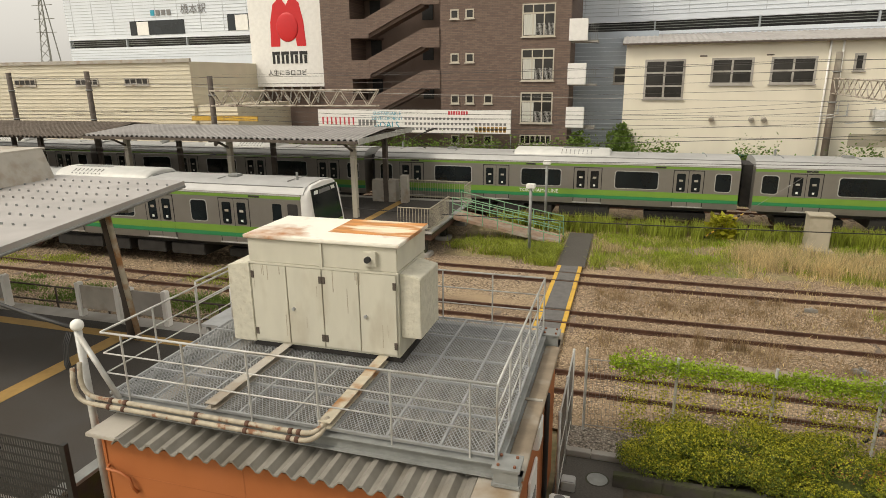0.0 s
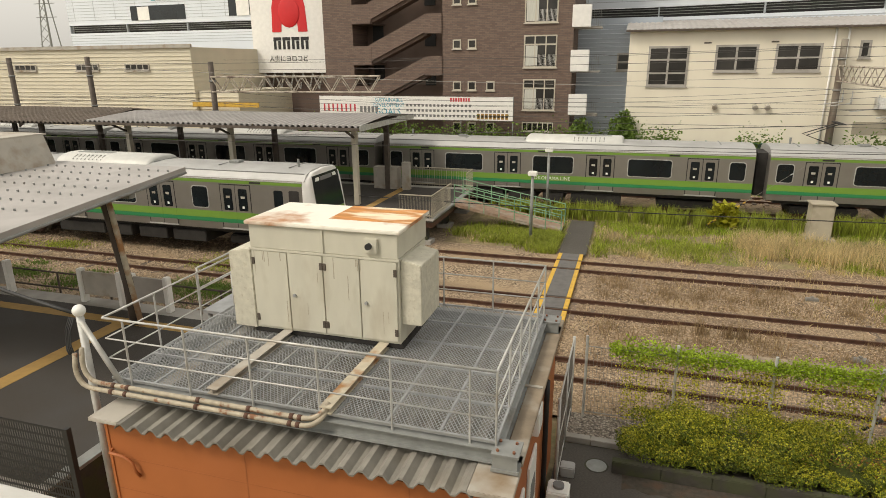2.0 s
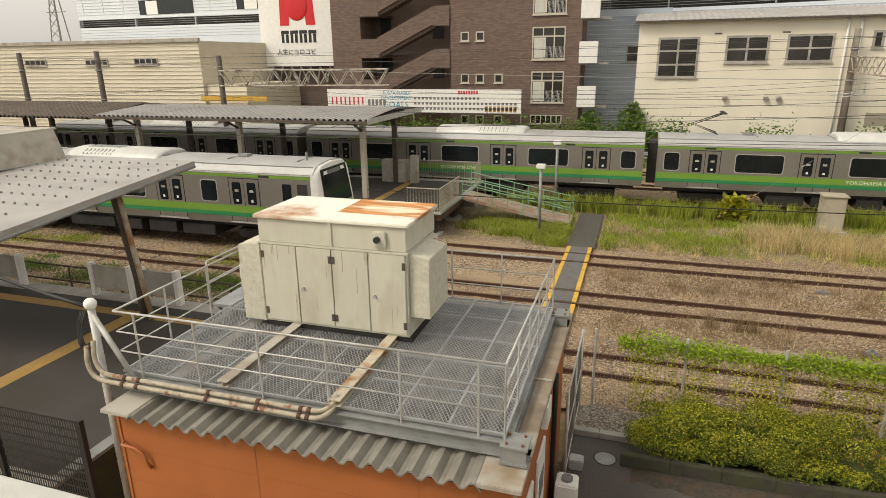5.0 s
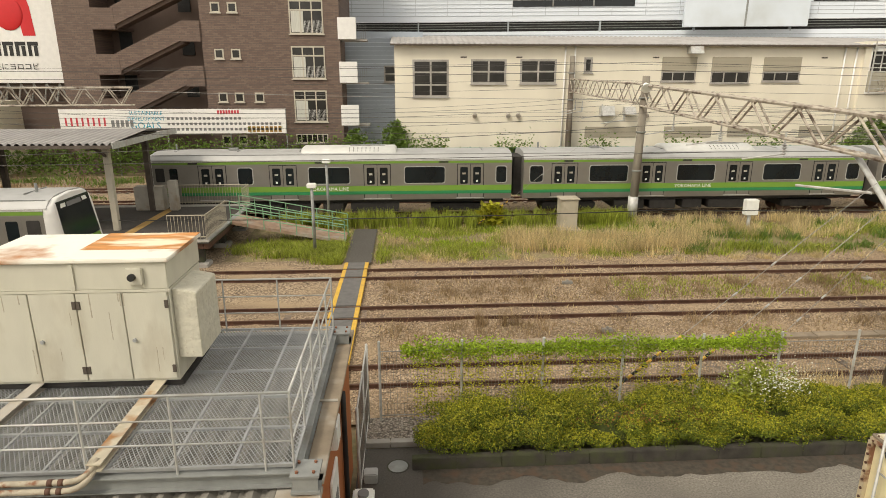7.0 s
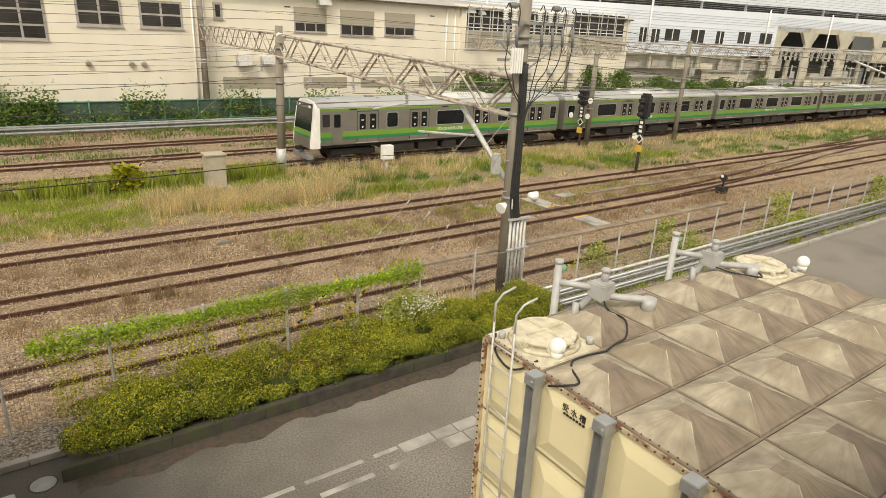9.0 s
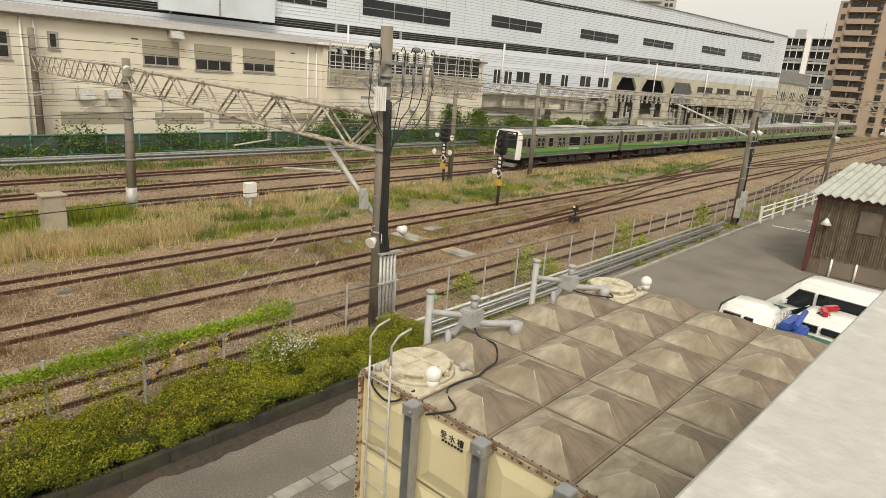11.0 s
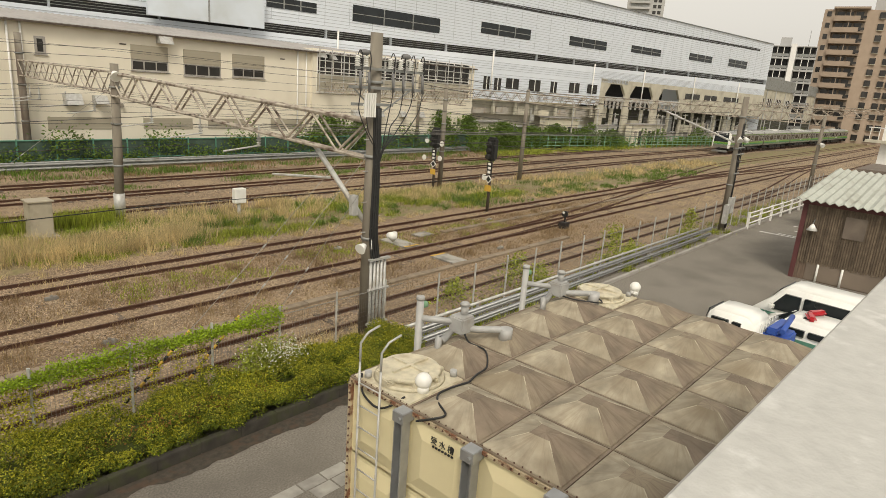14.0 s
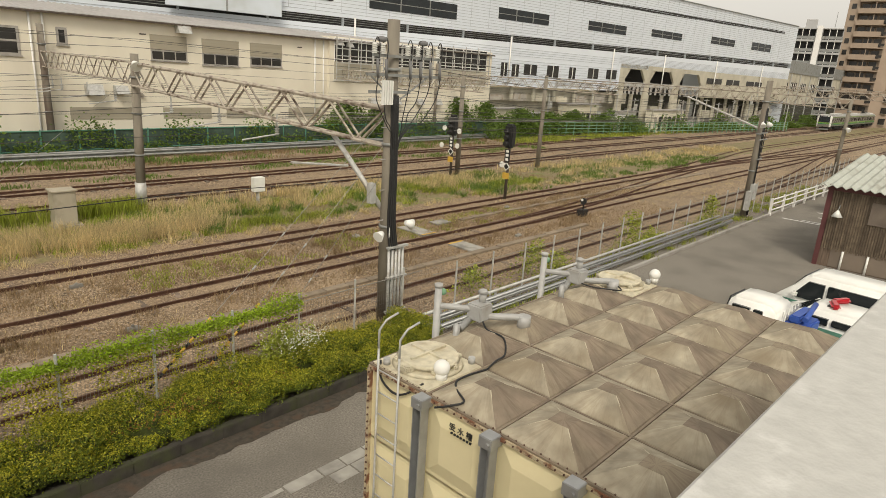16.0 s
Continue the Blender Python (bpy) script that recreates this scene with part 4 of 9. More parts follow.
# ---------- near platform ----------
def slab(name, x0, x1, y0, y1, z, label, top="plat_asphalt", over=0.0):
    th = thing(name, label, "railway platform", kind="structure")
    part("base", box(x0, x1 - over, y0 + over * 0.1, y1, -0.2, z - 0.12), "darkconc", th)
    part("deck", box(x0, x1, y0, y1, z - 0.12, z - 0.06), "darkconc", th)
    part("surface", box(x0 + 0.25, x1 - 0.25, y0 + 0.25, y1 - 0.55, z - 0.06, z), top, th)
    part("edge_stone", box(x0, x1, y1 - 0.55, y1, z - 0.06, z + 0.004), "concrete", th, "pale concrete edge")
    part("edge_stone", box(x0, x1, y0, y0 + 0.25, z - 0.06, z + 0.004), "concrete", th, "pale concrete edge")
    part("edge_stone", box(x1 - 0.25, x1, y0 + 0.25, y1 - 0.55, z - 0.06, z + 0.004), "steelgrey", th)
    return th


p1 = slab("platform_near", -60, -8.7, 6.0, 13.3, 1.1, "dark asphalt railway platform with yellow tactile line")
part("tactile_line", box(-60, -9.5, 11.95, 12.3, 1.1, 1.106), "tactile", p1, "yellow tactile line")
part("tactile_line", box(-13.0, -12.55, 6.4, 11.94, 1.1, 1.106), "tactile", p1, "yellow tactile line")
for k, x in enumerate((-21.0, -19.0, -15.0, -13.2)):
    sc = thing("platform_screen", "grey and white concrete screen panel on the platform edge", "platform screen", "platform screens")
    part("panel", box(x, x + (1.1 if k % 2 else 1.3), 12.95, 13.03, 1.35, 2.05, 0.01), "concrete" if k != 2 else "flash", sc)
    for xx in (x - 0.08, x + (1.1 if k % 2 else 1.3)):
        part("post", box(xx, xx + 0.16, 12.9, 13.1, 1.1, 2.12, 0.02), "white", sc, "white post")
pr = thing("platform_rail", "low brown pipe fence beside the tracks", "fence")
for z in (1.0, 1.5):
    part("bar", rod((-40, 13.9, z), (-9, 13.9, z), 0.03, 6), "brownsteel", pr)
for k in range(16):
    part("post", rod((-39 + k * 2, 13.9, -0.1), (-39 + k * 2, 13.9, 1.5), 0.03, 6), "brownsteel", pr)
# dark mesh fence by the house
mf = thing("mesh_fence", "dark wire mesh fence panel beside the house", "fence")
for x in (-13.2, -11.4, -9.6, -7.75):
    part("post", box(x - 0.04, x + 0.04, 5.95, 6.03, 0, 2.55), "black", mf)
vs, fs = [], []
def thinbox(a, b, r):
    i = len(vs)
    if abs(a[2] - b[2]) > 0.01:
        vs.extend([(a[0] - r, a[1], a[2]), (a[0] + r, a[1], a[2]), (b[0] + r, b[1], b[2]), (b[0] - r, b[1], b[2])])
    else:
        vs.extend([(a[0], a[1], a[2] - r), (b[0], b[1], b[2] - r), (b[0], b[1], b[2] + r), (a[0], a[1], a[2] + r)])
    fs.append((i, i + 1, i + 2, i + 3))
for k in range(110):
    thinbox((-13.2 + k * 0.05, 5.99, 0.4), (-13.2 + k * 0.05, 5.99, 2.5), 0.013)
for k in range(15):
    thinbox((-13.2, 5.985, 0.4 + k * 0.15), (-7.75, 5.985, 0.4 + k * 0.15), 0.02)
tagged(part("mesh", raw("mesh", vs, fs, "black"), "black", mf, "dark wire mesh"), kind="stuff")

# ---------- canopies ----------
def canopy(name, x0, x1, y0, y1, z, rise, label, pitch=0.3, amp=0.09, m="canopy"):
    th = thing(name, label, "platform canopy")
    vs, fs = [], []
    n = int((x1 - x0) / pitch * 4)
    ym = (y0 + y1) / 2
    for i in range(n + 1):
        x = x0 + (x1 - x0) * i / n
        w = amp * (1 if i % 4 in (1, 2) else 0)
        for y, zz in ((y0, z), (ym, z + rise), (y1, z)):
            vs.append((x, y, zz + w))
    for i in range(n):
        for j in range(2):
            a = i * 3 + j
            fs.append((a, a + 3, a + 4, a + 1))
    part("roof_sheet", raw("roof_sheet", vs, fs, m), m, th, "grey ribbed roof sheet")
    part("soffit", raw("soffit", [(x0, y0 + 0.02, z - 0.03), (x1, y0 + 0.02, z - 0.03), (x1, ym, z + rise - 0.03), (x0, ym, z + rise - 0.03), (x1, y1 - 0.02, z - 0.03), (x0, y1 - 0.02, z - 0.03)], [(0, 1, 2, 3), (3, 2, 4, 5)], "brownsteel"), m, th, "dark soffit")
    return th


c1 = canopy("island_canopy", -27.2, -11.75, 25.4, 32.5, 4.95, 0.25, "grey ribbed platform canopy on steel posts over the island platform")
part("fascia", box(-11.76, -11.7, 25.4, 32.5, 4.8, 5.05), "galvpaint", c1)
part("gutter", box(-27.2, -11.75, 25.36, 25.44, 4.82, 4.95), "brownsteel", c1)
for x in (-26, -19.6, -12.75):
    for y in (27.0, 31.0):
        pp = part("post", box(x - 0.12, x + 0.12, y - 0.12, y + 0.12, 1.1, 4.95), "almond" if y < 29 else "brownsteel", c1)
        part("bracket", rod((x, y, 4.3), (x, y - 1.3, 4.9), 0.06, 6), "brownsteel", pp)
    part("crossbeam", box(x - 0.08, x + 0.08, 25.5, 32.4, 4.75, 4.93), "brownsteel", c1)
c1b = canopy("island_canopy", -75, -27.25, 25.2, 32.6, 4.85, 0.5, "old brown ribbed platform canopy over the island platform", m="oldroof")
for x in (-32, -39, -46, -53, -60):
    part("post", box(x - 0.12, x + 0.12, 26.9, 27.1, 1.1, 4.9), "brownsteel", c1b)
    part("post", box(x - 0.12, x + 0.12, 30.9, 31.1, 1.1, 4.9), "brownsteel", c1b)
c2 = thing("near_canopy", "flat grey bolted canopy roof on steel posts over the near platform", "platform canopy")
part("roof_slab", raw("roof_slab", [(-11.0, 7.6, 4.72), (-12.0, 14.3, 4.95), (-40, 14.3, 4.95), (-40, 7.6, 4.72), (-11.0, 7.6, 4.58), (-12.0, 14.3, 4.80), (-40, 14.3, 4.80), (-40, 7.6, 4.58)], [(0, 1, 2, 3), (7, 6, 5, 4), (0, 4, 5, 1), (1, 5, 6, 2), (0, 3, 7, 4)], "canopy"), "canopy", c2)
bm = bmesh.new()
for i in range(26):
    for j in range(9):
        x = -12.0 - i * 0.32
        y = 8.0 + j * 0.7
        bx(bm, x - 0.018, x + 0.018, y - 0.018, y + 0.018, 4.72 + (y - 7.6) * 0.0343 - 0.01, 4.72 + (y - 7.6) * 0.0343 + 0.05)
tagged(part("bolts", bm, "steelgrey", c2, "rows of small roof bolts"), kind="stuff")
part("gutter", rod((-11.02, 7.6, 4.57), (-12.02, 14.3, 4.79), 0.045, 8), "steelgrey", c2)
part("beam", box(-40, -11.9, 12.05, 12.25, 4.5, 4.72), "steelgrey", c2)
bm = bmesh.new()
tube(bm, [(-12.35, 12.05, 1.1), (-12.42, 12.1, 2.2), (-12.75, 12.15, 4.2), (-12.9, 12.15, 4.6)], 0.13, 10)
part("post", bm, "brownsteel", c2, "dark steel post")
part("downpipe", rod((-12.1, 12.0, 1.1), (-12.55, 12.0, 4.7), 0.07, 10), "yellowed", c2, "pale downpipe beside the post")
part("post", box(-18.6, -18.4, 12.05, 12.25, 1.1, 4.6), "brownsteel", c2)
ub = thing("roof_unit", "weathered grey rooftop box on the near canopy", "roof unit")
bm = bmesh.new()
v = bx(bm, -24, -16.3, 11.2, 14.0, 4.9, 5.75)
v[5].co.x -= 0.3
v[6].co.x -= 0.3
part("casing", bm, "flash", ub)
part("lid", box(-24, -16.6, 11.1, 14.1, 5.75, 5.8), "flash", ub)
for k in range(6):
    part("seam", box(-23.5 + k * 1.2, -23.44 + k * 1.2, 11.17, 11.2, 4.9, 5.75), "steelgrey", ub)

# ---------- island platform and ramp ----------
p2 = slab("platform_island", -75, -8.2, 24.9, 32.4, 1.1, "dark asphalt island platform with yellow tactile line", over=3.4)
part("tactile_line", box(-60, -12.0, 25.9, 26.2, 1.1, 1.106), "tactile", p2, "yellow tactile line")
part("tactile_line", box(-12.2, -11.8, 26.21, 31.4, 1.1, 1.106), "tactile", p2, "yellow tactile line")
pf = thing("platform_end_fence", "dull tan steel bar fence round the platform end", "fence")
for (xa, ya), (xb, yb) in (((-8.3, 25.0), (-8.3, 28.0)), ((-8.3, 31.0), (-8.3, 32.3)), ((-13.0, 32.25), (-8.3, 32.25)), ((-9.8, 25.0), (-8.3, 25.0))):
    for z in (1.25, 2.15):
        part("bar", rod((xa, ya, z), (xb, yb, z), 0.03, 6), "louvre", pf)
    L = math.hypot(xb - xa, yb - ya)
    for k in range(int(L / 0.14) + 1):
        t = k * 0.14 / L
        x, y = xa + (xb - xa) * t, ya + (yb - ya) * t
        part("baluster", rod((x, y, 1.1), (x, y, 2.15), 0.012, 4), "louvre", pf)
rp = thing("platform_ramp", "pale ramp with light green pipe rails down to the path", "ramp")
bm = bmesh.new()
v = bx(bm, -8.2, -3.0, 28.3, 29.9, 0.96, 1.1)
for i in (1, 2, 5, 6):
    v[i].co.z -= 1.0
part("slab", bm, "rampboard", rp)
for y in (28.3, 29.9):
    for h in (0.35, 0.65, 0.95):
        part("bar", rod((-8.2, y, 1.1 + h), (-3.0, y, 0.1 + h), 0.025, 6), "ltgreenpaint", rp)
    for k in range(8):
        x = -8.2 + k * 5.2 / 7
        z = 1.1 - k / 7
        part("post", rod((x, y, z - 0.1), (x, y, z + 0.95), 0.025, 6), "ltgreenpaint", rp)
ew = thing("platform_end_frame", "dark steel and concrete frame under the platform end", "platform frame", kind="structure")
for y in (25.3, 28.4, 31.6):
    part("column", box(-8.9, -8.6, y, y + 0.3, 0.05, 0.92, 0.02), "darkconc", ew)
    part("footing", box(-9.1, -8.4, y - 0.2, y + 0.5, -0.2, 0.05, 0.03), "concrete", ew, "pale concrete footing")
part("edge_beam", box(-8.45, -8.25, 25.0, 32.3, 0.72, 1.0, 0.01), "rail", ew, "rusty edge beam")
part("edge_beam", box(-12.0, -8.46, 25.0, 25.15, 0.72, 1.0, 0.01), "rail", ew, "rusty edge beam")
pb = thing("platform_cabinet", "weathered grey equipment boxes on the platform", "equipment box")
part("casing", box(-13.6, -12.2, 31.0, 31.6, 1.1, 2.3, 0.02), "flash", pb)
part("casing", box(-11.9, -11.5, 30.9, 31.3, 1.1, 2.6, 0.02), "flash", pb)

# red marker post, manhole and side gate by the house
rp_ = thing("marker_post", "short red plastic marker post on the asphalt", "marker post")
part("post", rod((0.3, 9.05, 0), (0.3, 9.05, 0.42), 0.045, 12, 0.03), "red", rp_)
part("base", rod((0.3, 9.05, 0), (0.3, 9.05, 0.04), 0.1, 12), "black", rp_)
mh = thing("manhole_cover", "round iron manhole cover in the road", "manhole cover")
part("cover", rod((-0.29, 10.9, -0.02), (-0.29, 10.9, 0.008), 0.2, 20), "steelgrey", mh)
part("frame_ring", rod((-0.29, 10.9, -0.02), (-0.29, 10.9, 0.004), 0.235, 20), "darkconc", mh)
sg = thing("side_fence", "galvanised mesh fence beside the house corner", "fence")
for y in (9.9, 11.3, 12.6):
    part("post", rod((-0.98, y, 0), (-0.98, y, 1.95), 0.03, 8), "galvpaint", sg)
for z in (0.2, 1.0, 1.9):
    part("bar", rod((-0.98, 9.9, z), (-0.98, 12.6, z), 0.018, 6), "galvpaint", sg)
bm = bmesh.new()
for k in range(28):
    y = 9.95 + k * 0.095
    cy(bm, (-0.98, y, 0.2), (-0.98, y, 1.9), 0.005, 4, cap=False)
tagged(part("wire_mesh", bm, "fencewire", sg), kind="stuff")
bx_ = thing("ground_box", "small grey junction box on the ground by the fence", "junction box")
part("casing", box(-0.95, -0.68, 10.35, 10.6, 0, 0.22, 0.02), "pipegrey", bx_)

# ---------- trains ----------
CARPARTS = {}
PROFILE = ((1.44, 1.13), (1.475, 1.55), (1.475, 3.12), (1.43, 3.3))
ROOF = ((1.43, 3.3), (1.40, 3.36), (1.2, 3.55), (0.75, 3.66), (0, 3.70))


def loft(sec, xs):
    bm = bmesh.new()
    full = [(y, z) for y, z in sec] + [(-y, z) for y, z in reversed(sec) if y > 0]
    rings = [[bm.verts.new((x, y, z)) for y, z in full] for x in xs]
    for A, B in zip(rings, rings[1:]):
        for i in range(len(full) - 1):
            bm.faces.new((A[i], A[i + 1], B[i + 1], B[i]))
    return bm, rings


def side(x0, x1, z0, z1, out, s, th=0.012):
    y = s * 1.475
    return box(x0, x1, min(y, y + s * out), max(y, y + s * out), z0, z1)


def rounded(x0, x1, z0, z1, s, out=0.012, r=0.12):
    """A pane with rounded corners on the car's side."""
    bm = bmesh.new()
    pts = []
    for cx, cz, a in ((x1 - r, z1 - r, 0), (x0 + r, z1 - r, 90), (x0 + r, z0 + r, 180), (x1 - r, z0 + r, 270)):
        for k in range(4):
            t = radians(a + k * 30)
            pts.append((cx + r * math.cos(t), cz + r * math.sin(t)))
    A = [bm.verts.new((x, s * 1.474, z)) for x, z in pts]
    B = [bm.verts.new((x, s * (1.475 + out), z)) for x, z in pts]
    bm.faces.new(B)
    for i in range(len(pts)):
        j = (i + 1) % len(pts)
        bm.faces.new((A[i], A[j], B[j], B[i]))
    return bm


def train_car(label, cab, ac_x, panto=False, group=""):
    c = thing("train_car", label, "train car", group)
    L = 19.55
    x0 = 0.55 if cab else 0.2
    bm, rings = loft(PROFILE, (x0, L))
    for r in rings:
        bm.faces.new(r)
    part("body", bm, "stainless", c, "brushed stainless body side")
    bm, rings = loft(ROOF, (x0 - (0.1 if cab else 0), L))
    for r in rings:
        bm.faces.new(r)
    part("roof", bm, "trainroof", c, "grey roof")
    if cab:
        doors, wins, small = (3.62, 7.3, 12.28, 17.3), ((8.65, 10.8), (13.75, 15.9)), ((4.95, 5.7), (18.7, 19.25))
    else:
        doors, wins, small = (2.45, 7.35, 12.25, 17.2), ((3.85, 5.95), (8.75, 10.85), (13.65, 15.75)), ((0.55, 1.25), (18.45, 19.15))
    for s in (-1, 1):
        part("stripe", side(x0, L, 3.1, 3.22, 0.006, s), "lgreen", c, "light green stripe")
        part("stripe", side(x0, L, 1.61, 1.90, 0.006, s), "lgreen", c, "light green stripe")
        part("stripe", side(x0, L, 1.44, 1.608, 0.006, s), "dgreen", c, "dark green stripe")
        for d in doors:
            part("door_frame", side(d - 0.73, d + 0.73, 1.16, 3.06, 0.004, s), "darkmetal", c, "dark door surround")
            part("door_sill", side(d - 0.75, d + 0.75, 1.17, 1.22, 0.03, s), "galvpaint", c, "pale door sill")
            for a, b in ((d - 0.69, d - 0.014), (d + 0.014, d + 0.69)):
                lf = part("door_leaf", side(a, b, 1.2, 3.02, 0.010, s), "stainless", c)
                part("pane", rounded(a + 0.13, b - 0.13, 1.97, 2.88, s, 0.016, 0.06), "glass", lf, "dark door window")
                part("sticker", side((a + b) / 2 - 0.05, (a + b) / 2 + 0.05, 2.07, 2.17, 0.0175, s), "white", lf, "small white sticker")
                part("sticker", side((a + b) / 2 - 0.09, (a + b) / 2 + 0.09, 2.48, 2.58, 0.0175, s), "flash", lf, "small grey notice")
                part("stripe", side(a, b, 1.61, 1.90, 0.0125, s), "lgreen", lf, "light green stripe")
                part("stripe", side(a, b, 1.44, 1.608, 0.0125, s), "dgreen", lf, "dark green stripe")
        for a, b in wins + small:
            fr = part("window_frame", rounded(a - 0.04, b + 0.04, 2.0, 2.94, s, 0.008, 0.14), "galvpaint", c, "pale window surround")
            part("pane", rounded(a, b, 2.04, 2.9, s, 0.014), "glass", fr, "dark window pane")
    # underframe
    bm = bmesh.new()
    bx(bm, 0.6, L - 0.4, -1.2, 1.2, 0.95, 1.13)
    part("underframe", bm, "darkmetal", c)
    for s in (-1, 1):
        part("roof_seam", box(x0, L, s * 1.2 - 0.02, s * 1.2 + 0.02, 3.54, 3.575), "steelgrey", c)
        part("gutter", side(x0, L, 3.235, 3.27, 0.02, s), "galvpaint", c, "pale rain gutter")
        for k in range(3):
            part("side_plate", side(2.4 + k * 6.6, 2.9 + k * 6.6, 3.12, 3.2, 0.012, s), "darkmetal", c, "small dark plate")
    for k in range(6):
        part("roof_seam", box(1.5 + k * 3.3, 1.53 + k * 3.3, -0.7, 0.7, 3.672, 3.71), "steelgrey", c)
    for a, b in ((5.4, 7.1), (7.4, 8.9), (9.3, 10.4), (10.8, 13.4)):
        part("equipment_case", box(a, b, -1.3, 1.3, 0.45, 0.94, 0.03), "darkmetal", c)
    for bxp in (2.9, 16.7):
        bg_ = part("bogie", box(bxp - 1.5, bxp + 1.5, -1.05, 1.05, 0.42, 0.8, 0.05), "darkmetal", c)
        for w_ in (-1.05, 1.05):
            for s in (-1, 1):
                part("wheel", rod((bxp + w_, s * 0.48, 0.43), (bxp + w_, s * 0.6, 0.43), 0.43, 18), "rail", bg_)
    arch = ((1.0, 3.45), (0.99, 3.6), (0.86, 3.76), (0.6, 3.86), (0.3, 3.91), (0, 3.92))
    bm, rings = loft(arch, (ac_x, ac_x + 0.12, ac_x + 5.0, ac_x + 5.12))
    for k in (0, 3):
        for v in rings[k]:
            v.co.z -= 0.1
        bm.faces.new(rings[k])
    for f in bm.faces:
        f.smooth = len(f.verts) == 4
    ar = part("roof_unit", bm, "acunit", c, "pale barrel-topped roof air conditioner")
    for s in (-1, 1):
        for k in range(8):
            x = ac_x + 2.6 + k * 0.22
            part("grille_slat", rod((x, s * 0.62, 3.865), (x, s * 0.93, 3.69), 0.03, 4), "steelgrey", ar)
    part("grille_panel", box(ac_x + 2.6, ac_x + 4.5, -0.28, 0.28, 3.905, 3.93), "steelgrey", ar, "grey fan grille")
    part("antenna", rod((1.3, 0.3, 3.65), (1.3, 0.3, 4.0), 0.05, 6), "steelgrey", c)
    part("roof_vent", box(4.2, 4.7, -0.2, 0.2, 3.68, 3.8, 0.03), "steelgrey", c)
    if panto:
        bm = bmesh.new()
        for s in (-0.5, 0.5):
            tube(bm, [(3.0, s, 3.75), (1.8, s * 0.8, 4.2), (3.2, s * 0.5, 4.75)], 0.03, 6)
        bx(bm, 3.1, 3.3, -0.8, 0.8, 4.75, 4.8)
        part("pantograph", bm, "darkmetal", c, "raised pantograph")
    if not cab:
        part("gangway", box(-0.25, 0.2, -0.75, 0.75, 1.2, 3.35), "darkmetal", c, "dark gangway bellows")
    else:
        # cab end: white mask, big dark windscreen, green lower band
        bm = bmesh.new()
        secs = []
        for x, f in ((0.0, 0.86), (0.14, 0.95), (0.56, 1.0)):
            ring = []
            for y, z in ((1.42, 0.95), (1.475, 1.5), (1.475, 3.1), (1.4, 3.36), (1.0, 3.6), (0, 3.68)):
                k = (z - 1.4) / 2.3
                ring.append((x + max(0, k) * 0.34 * (1 - x / 0.56), y * f, z - (1 - f) * 0.3 * max(0, k)))
            full = ring + [(a, -b, z) for a, b, z in reversed(ring) if b > 0]
            secs.append([bm.verts.new(p) for p in full])
        for A, B in zip(secs, secs[1:]):
            for i in range(len(A) - 1):
                bm.faces.new((A[i], A[i + 1], B[i + 1], B[i])).smooth = True
        bm.faces.new(secs[0])
        fr = part("cab_mask", bm, "white", c, "white end mask")
        def face(y0, y1, z0, z1, o):
            bm = bmesh.new()
            f = lambda z: max(0, (z - 1.4) / 2.3) * 0.34 - o
            A = [bm.verts.new(p) for p in ((f(z0), y0, z0), (f(z0), y1, z0), (f(z1), y1 * 0.93, z1), (f(z1), y0 * 0.93, z1))]
            B = [bm.verts.new((v.co.x + o + 0.02, v.co.y, v.co.z)) for v in A]
            bm.faces.new(A)
            for i in range(4):
                bm.faces.new((A[i], A[(i + 1) % 4], B[(i + 1) % 4], B[i]))
            return bm
        part("windscreen", face(-1.16, 1.16, 1.95, 3.45, 0.015), "glass", fr, "large dark windscreen")
        part("stripe", face(-1.2, 1.2, 1.68, 1.93, 0.012), "lgreen", fr, "light green band")
        part("stripe", face(-1.2, 1.2, 1.56, 1.675, 0.012), "dgreen", fr, "dark green band")
        part("apron", face(-1.2, 1.2, 0.95, 1.55, 0.01), "stainless", fr, "grey lower apron")
        part("destination_sign", face(-0.5, 0.5, 3.2, 3.36, 0.02), "inkgrey", fr)
        for s in (-0.75, 0.75):
            part("headlight", face(s - 0.16, s + 0.16, 3.22, 3.36, 0.022), "whitepl", fr, "pale headlight")
        part("coupler", box(-0.35, 0.3, -0.15, 0.15, 0.75, 1.0, 0.03), "darkmetal", c)
        part("snow_plough", box(-0.1, 0.25, -1.2, 1.2, 0.25, 0.6, 0.05), "steelgrey", c, "grey obstacle guard")
        for s in (-1, 1):
            wf = part("window_frame", rounded(0.7, 1.15, 2.2, 2.92, s, 0.01, 0.06), "darkmetal", c)
            dr = part("crew_door", side(1.3, 1.95, 1.2, 3.02, 0.008, s), "stainless", c)
            part("pane", rounded(1.42, 1.83, 2.15, 2.9, s, 0.014, 0.06), "glass", dr, "dark crew door window")
    return c


def lettering(c):
    # line name and logo shapes on the near side
    writing("line_name", "YOKOHAMA LINE", 0.26, "white", c, pose(9.7, -1.486, 1.74, 90, 0, 0), "white line name lettering")


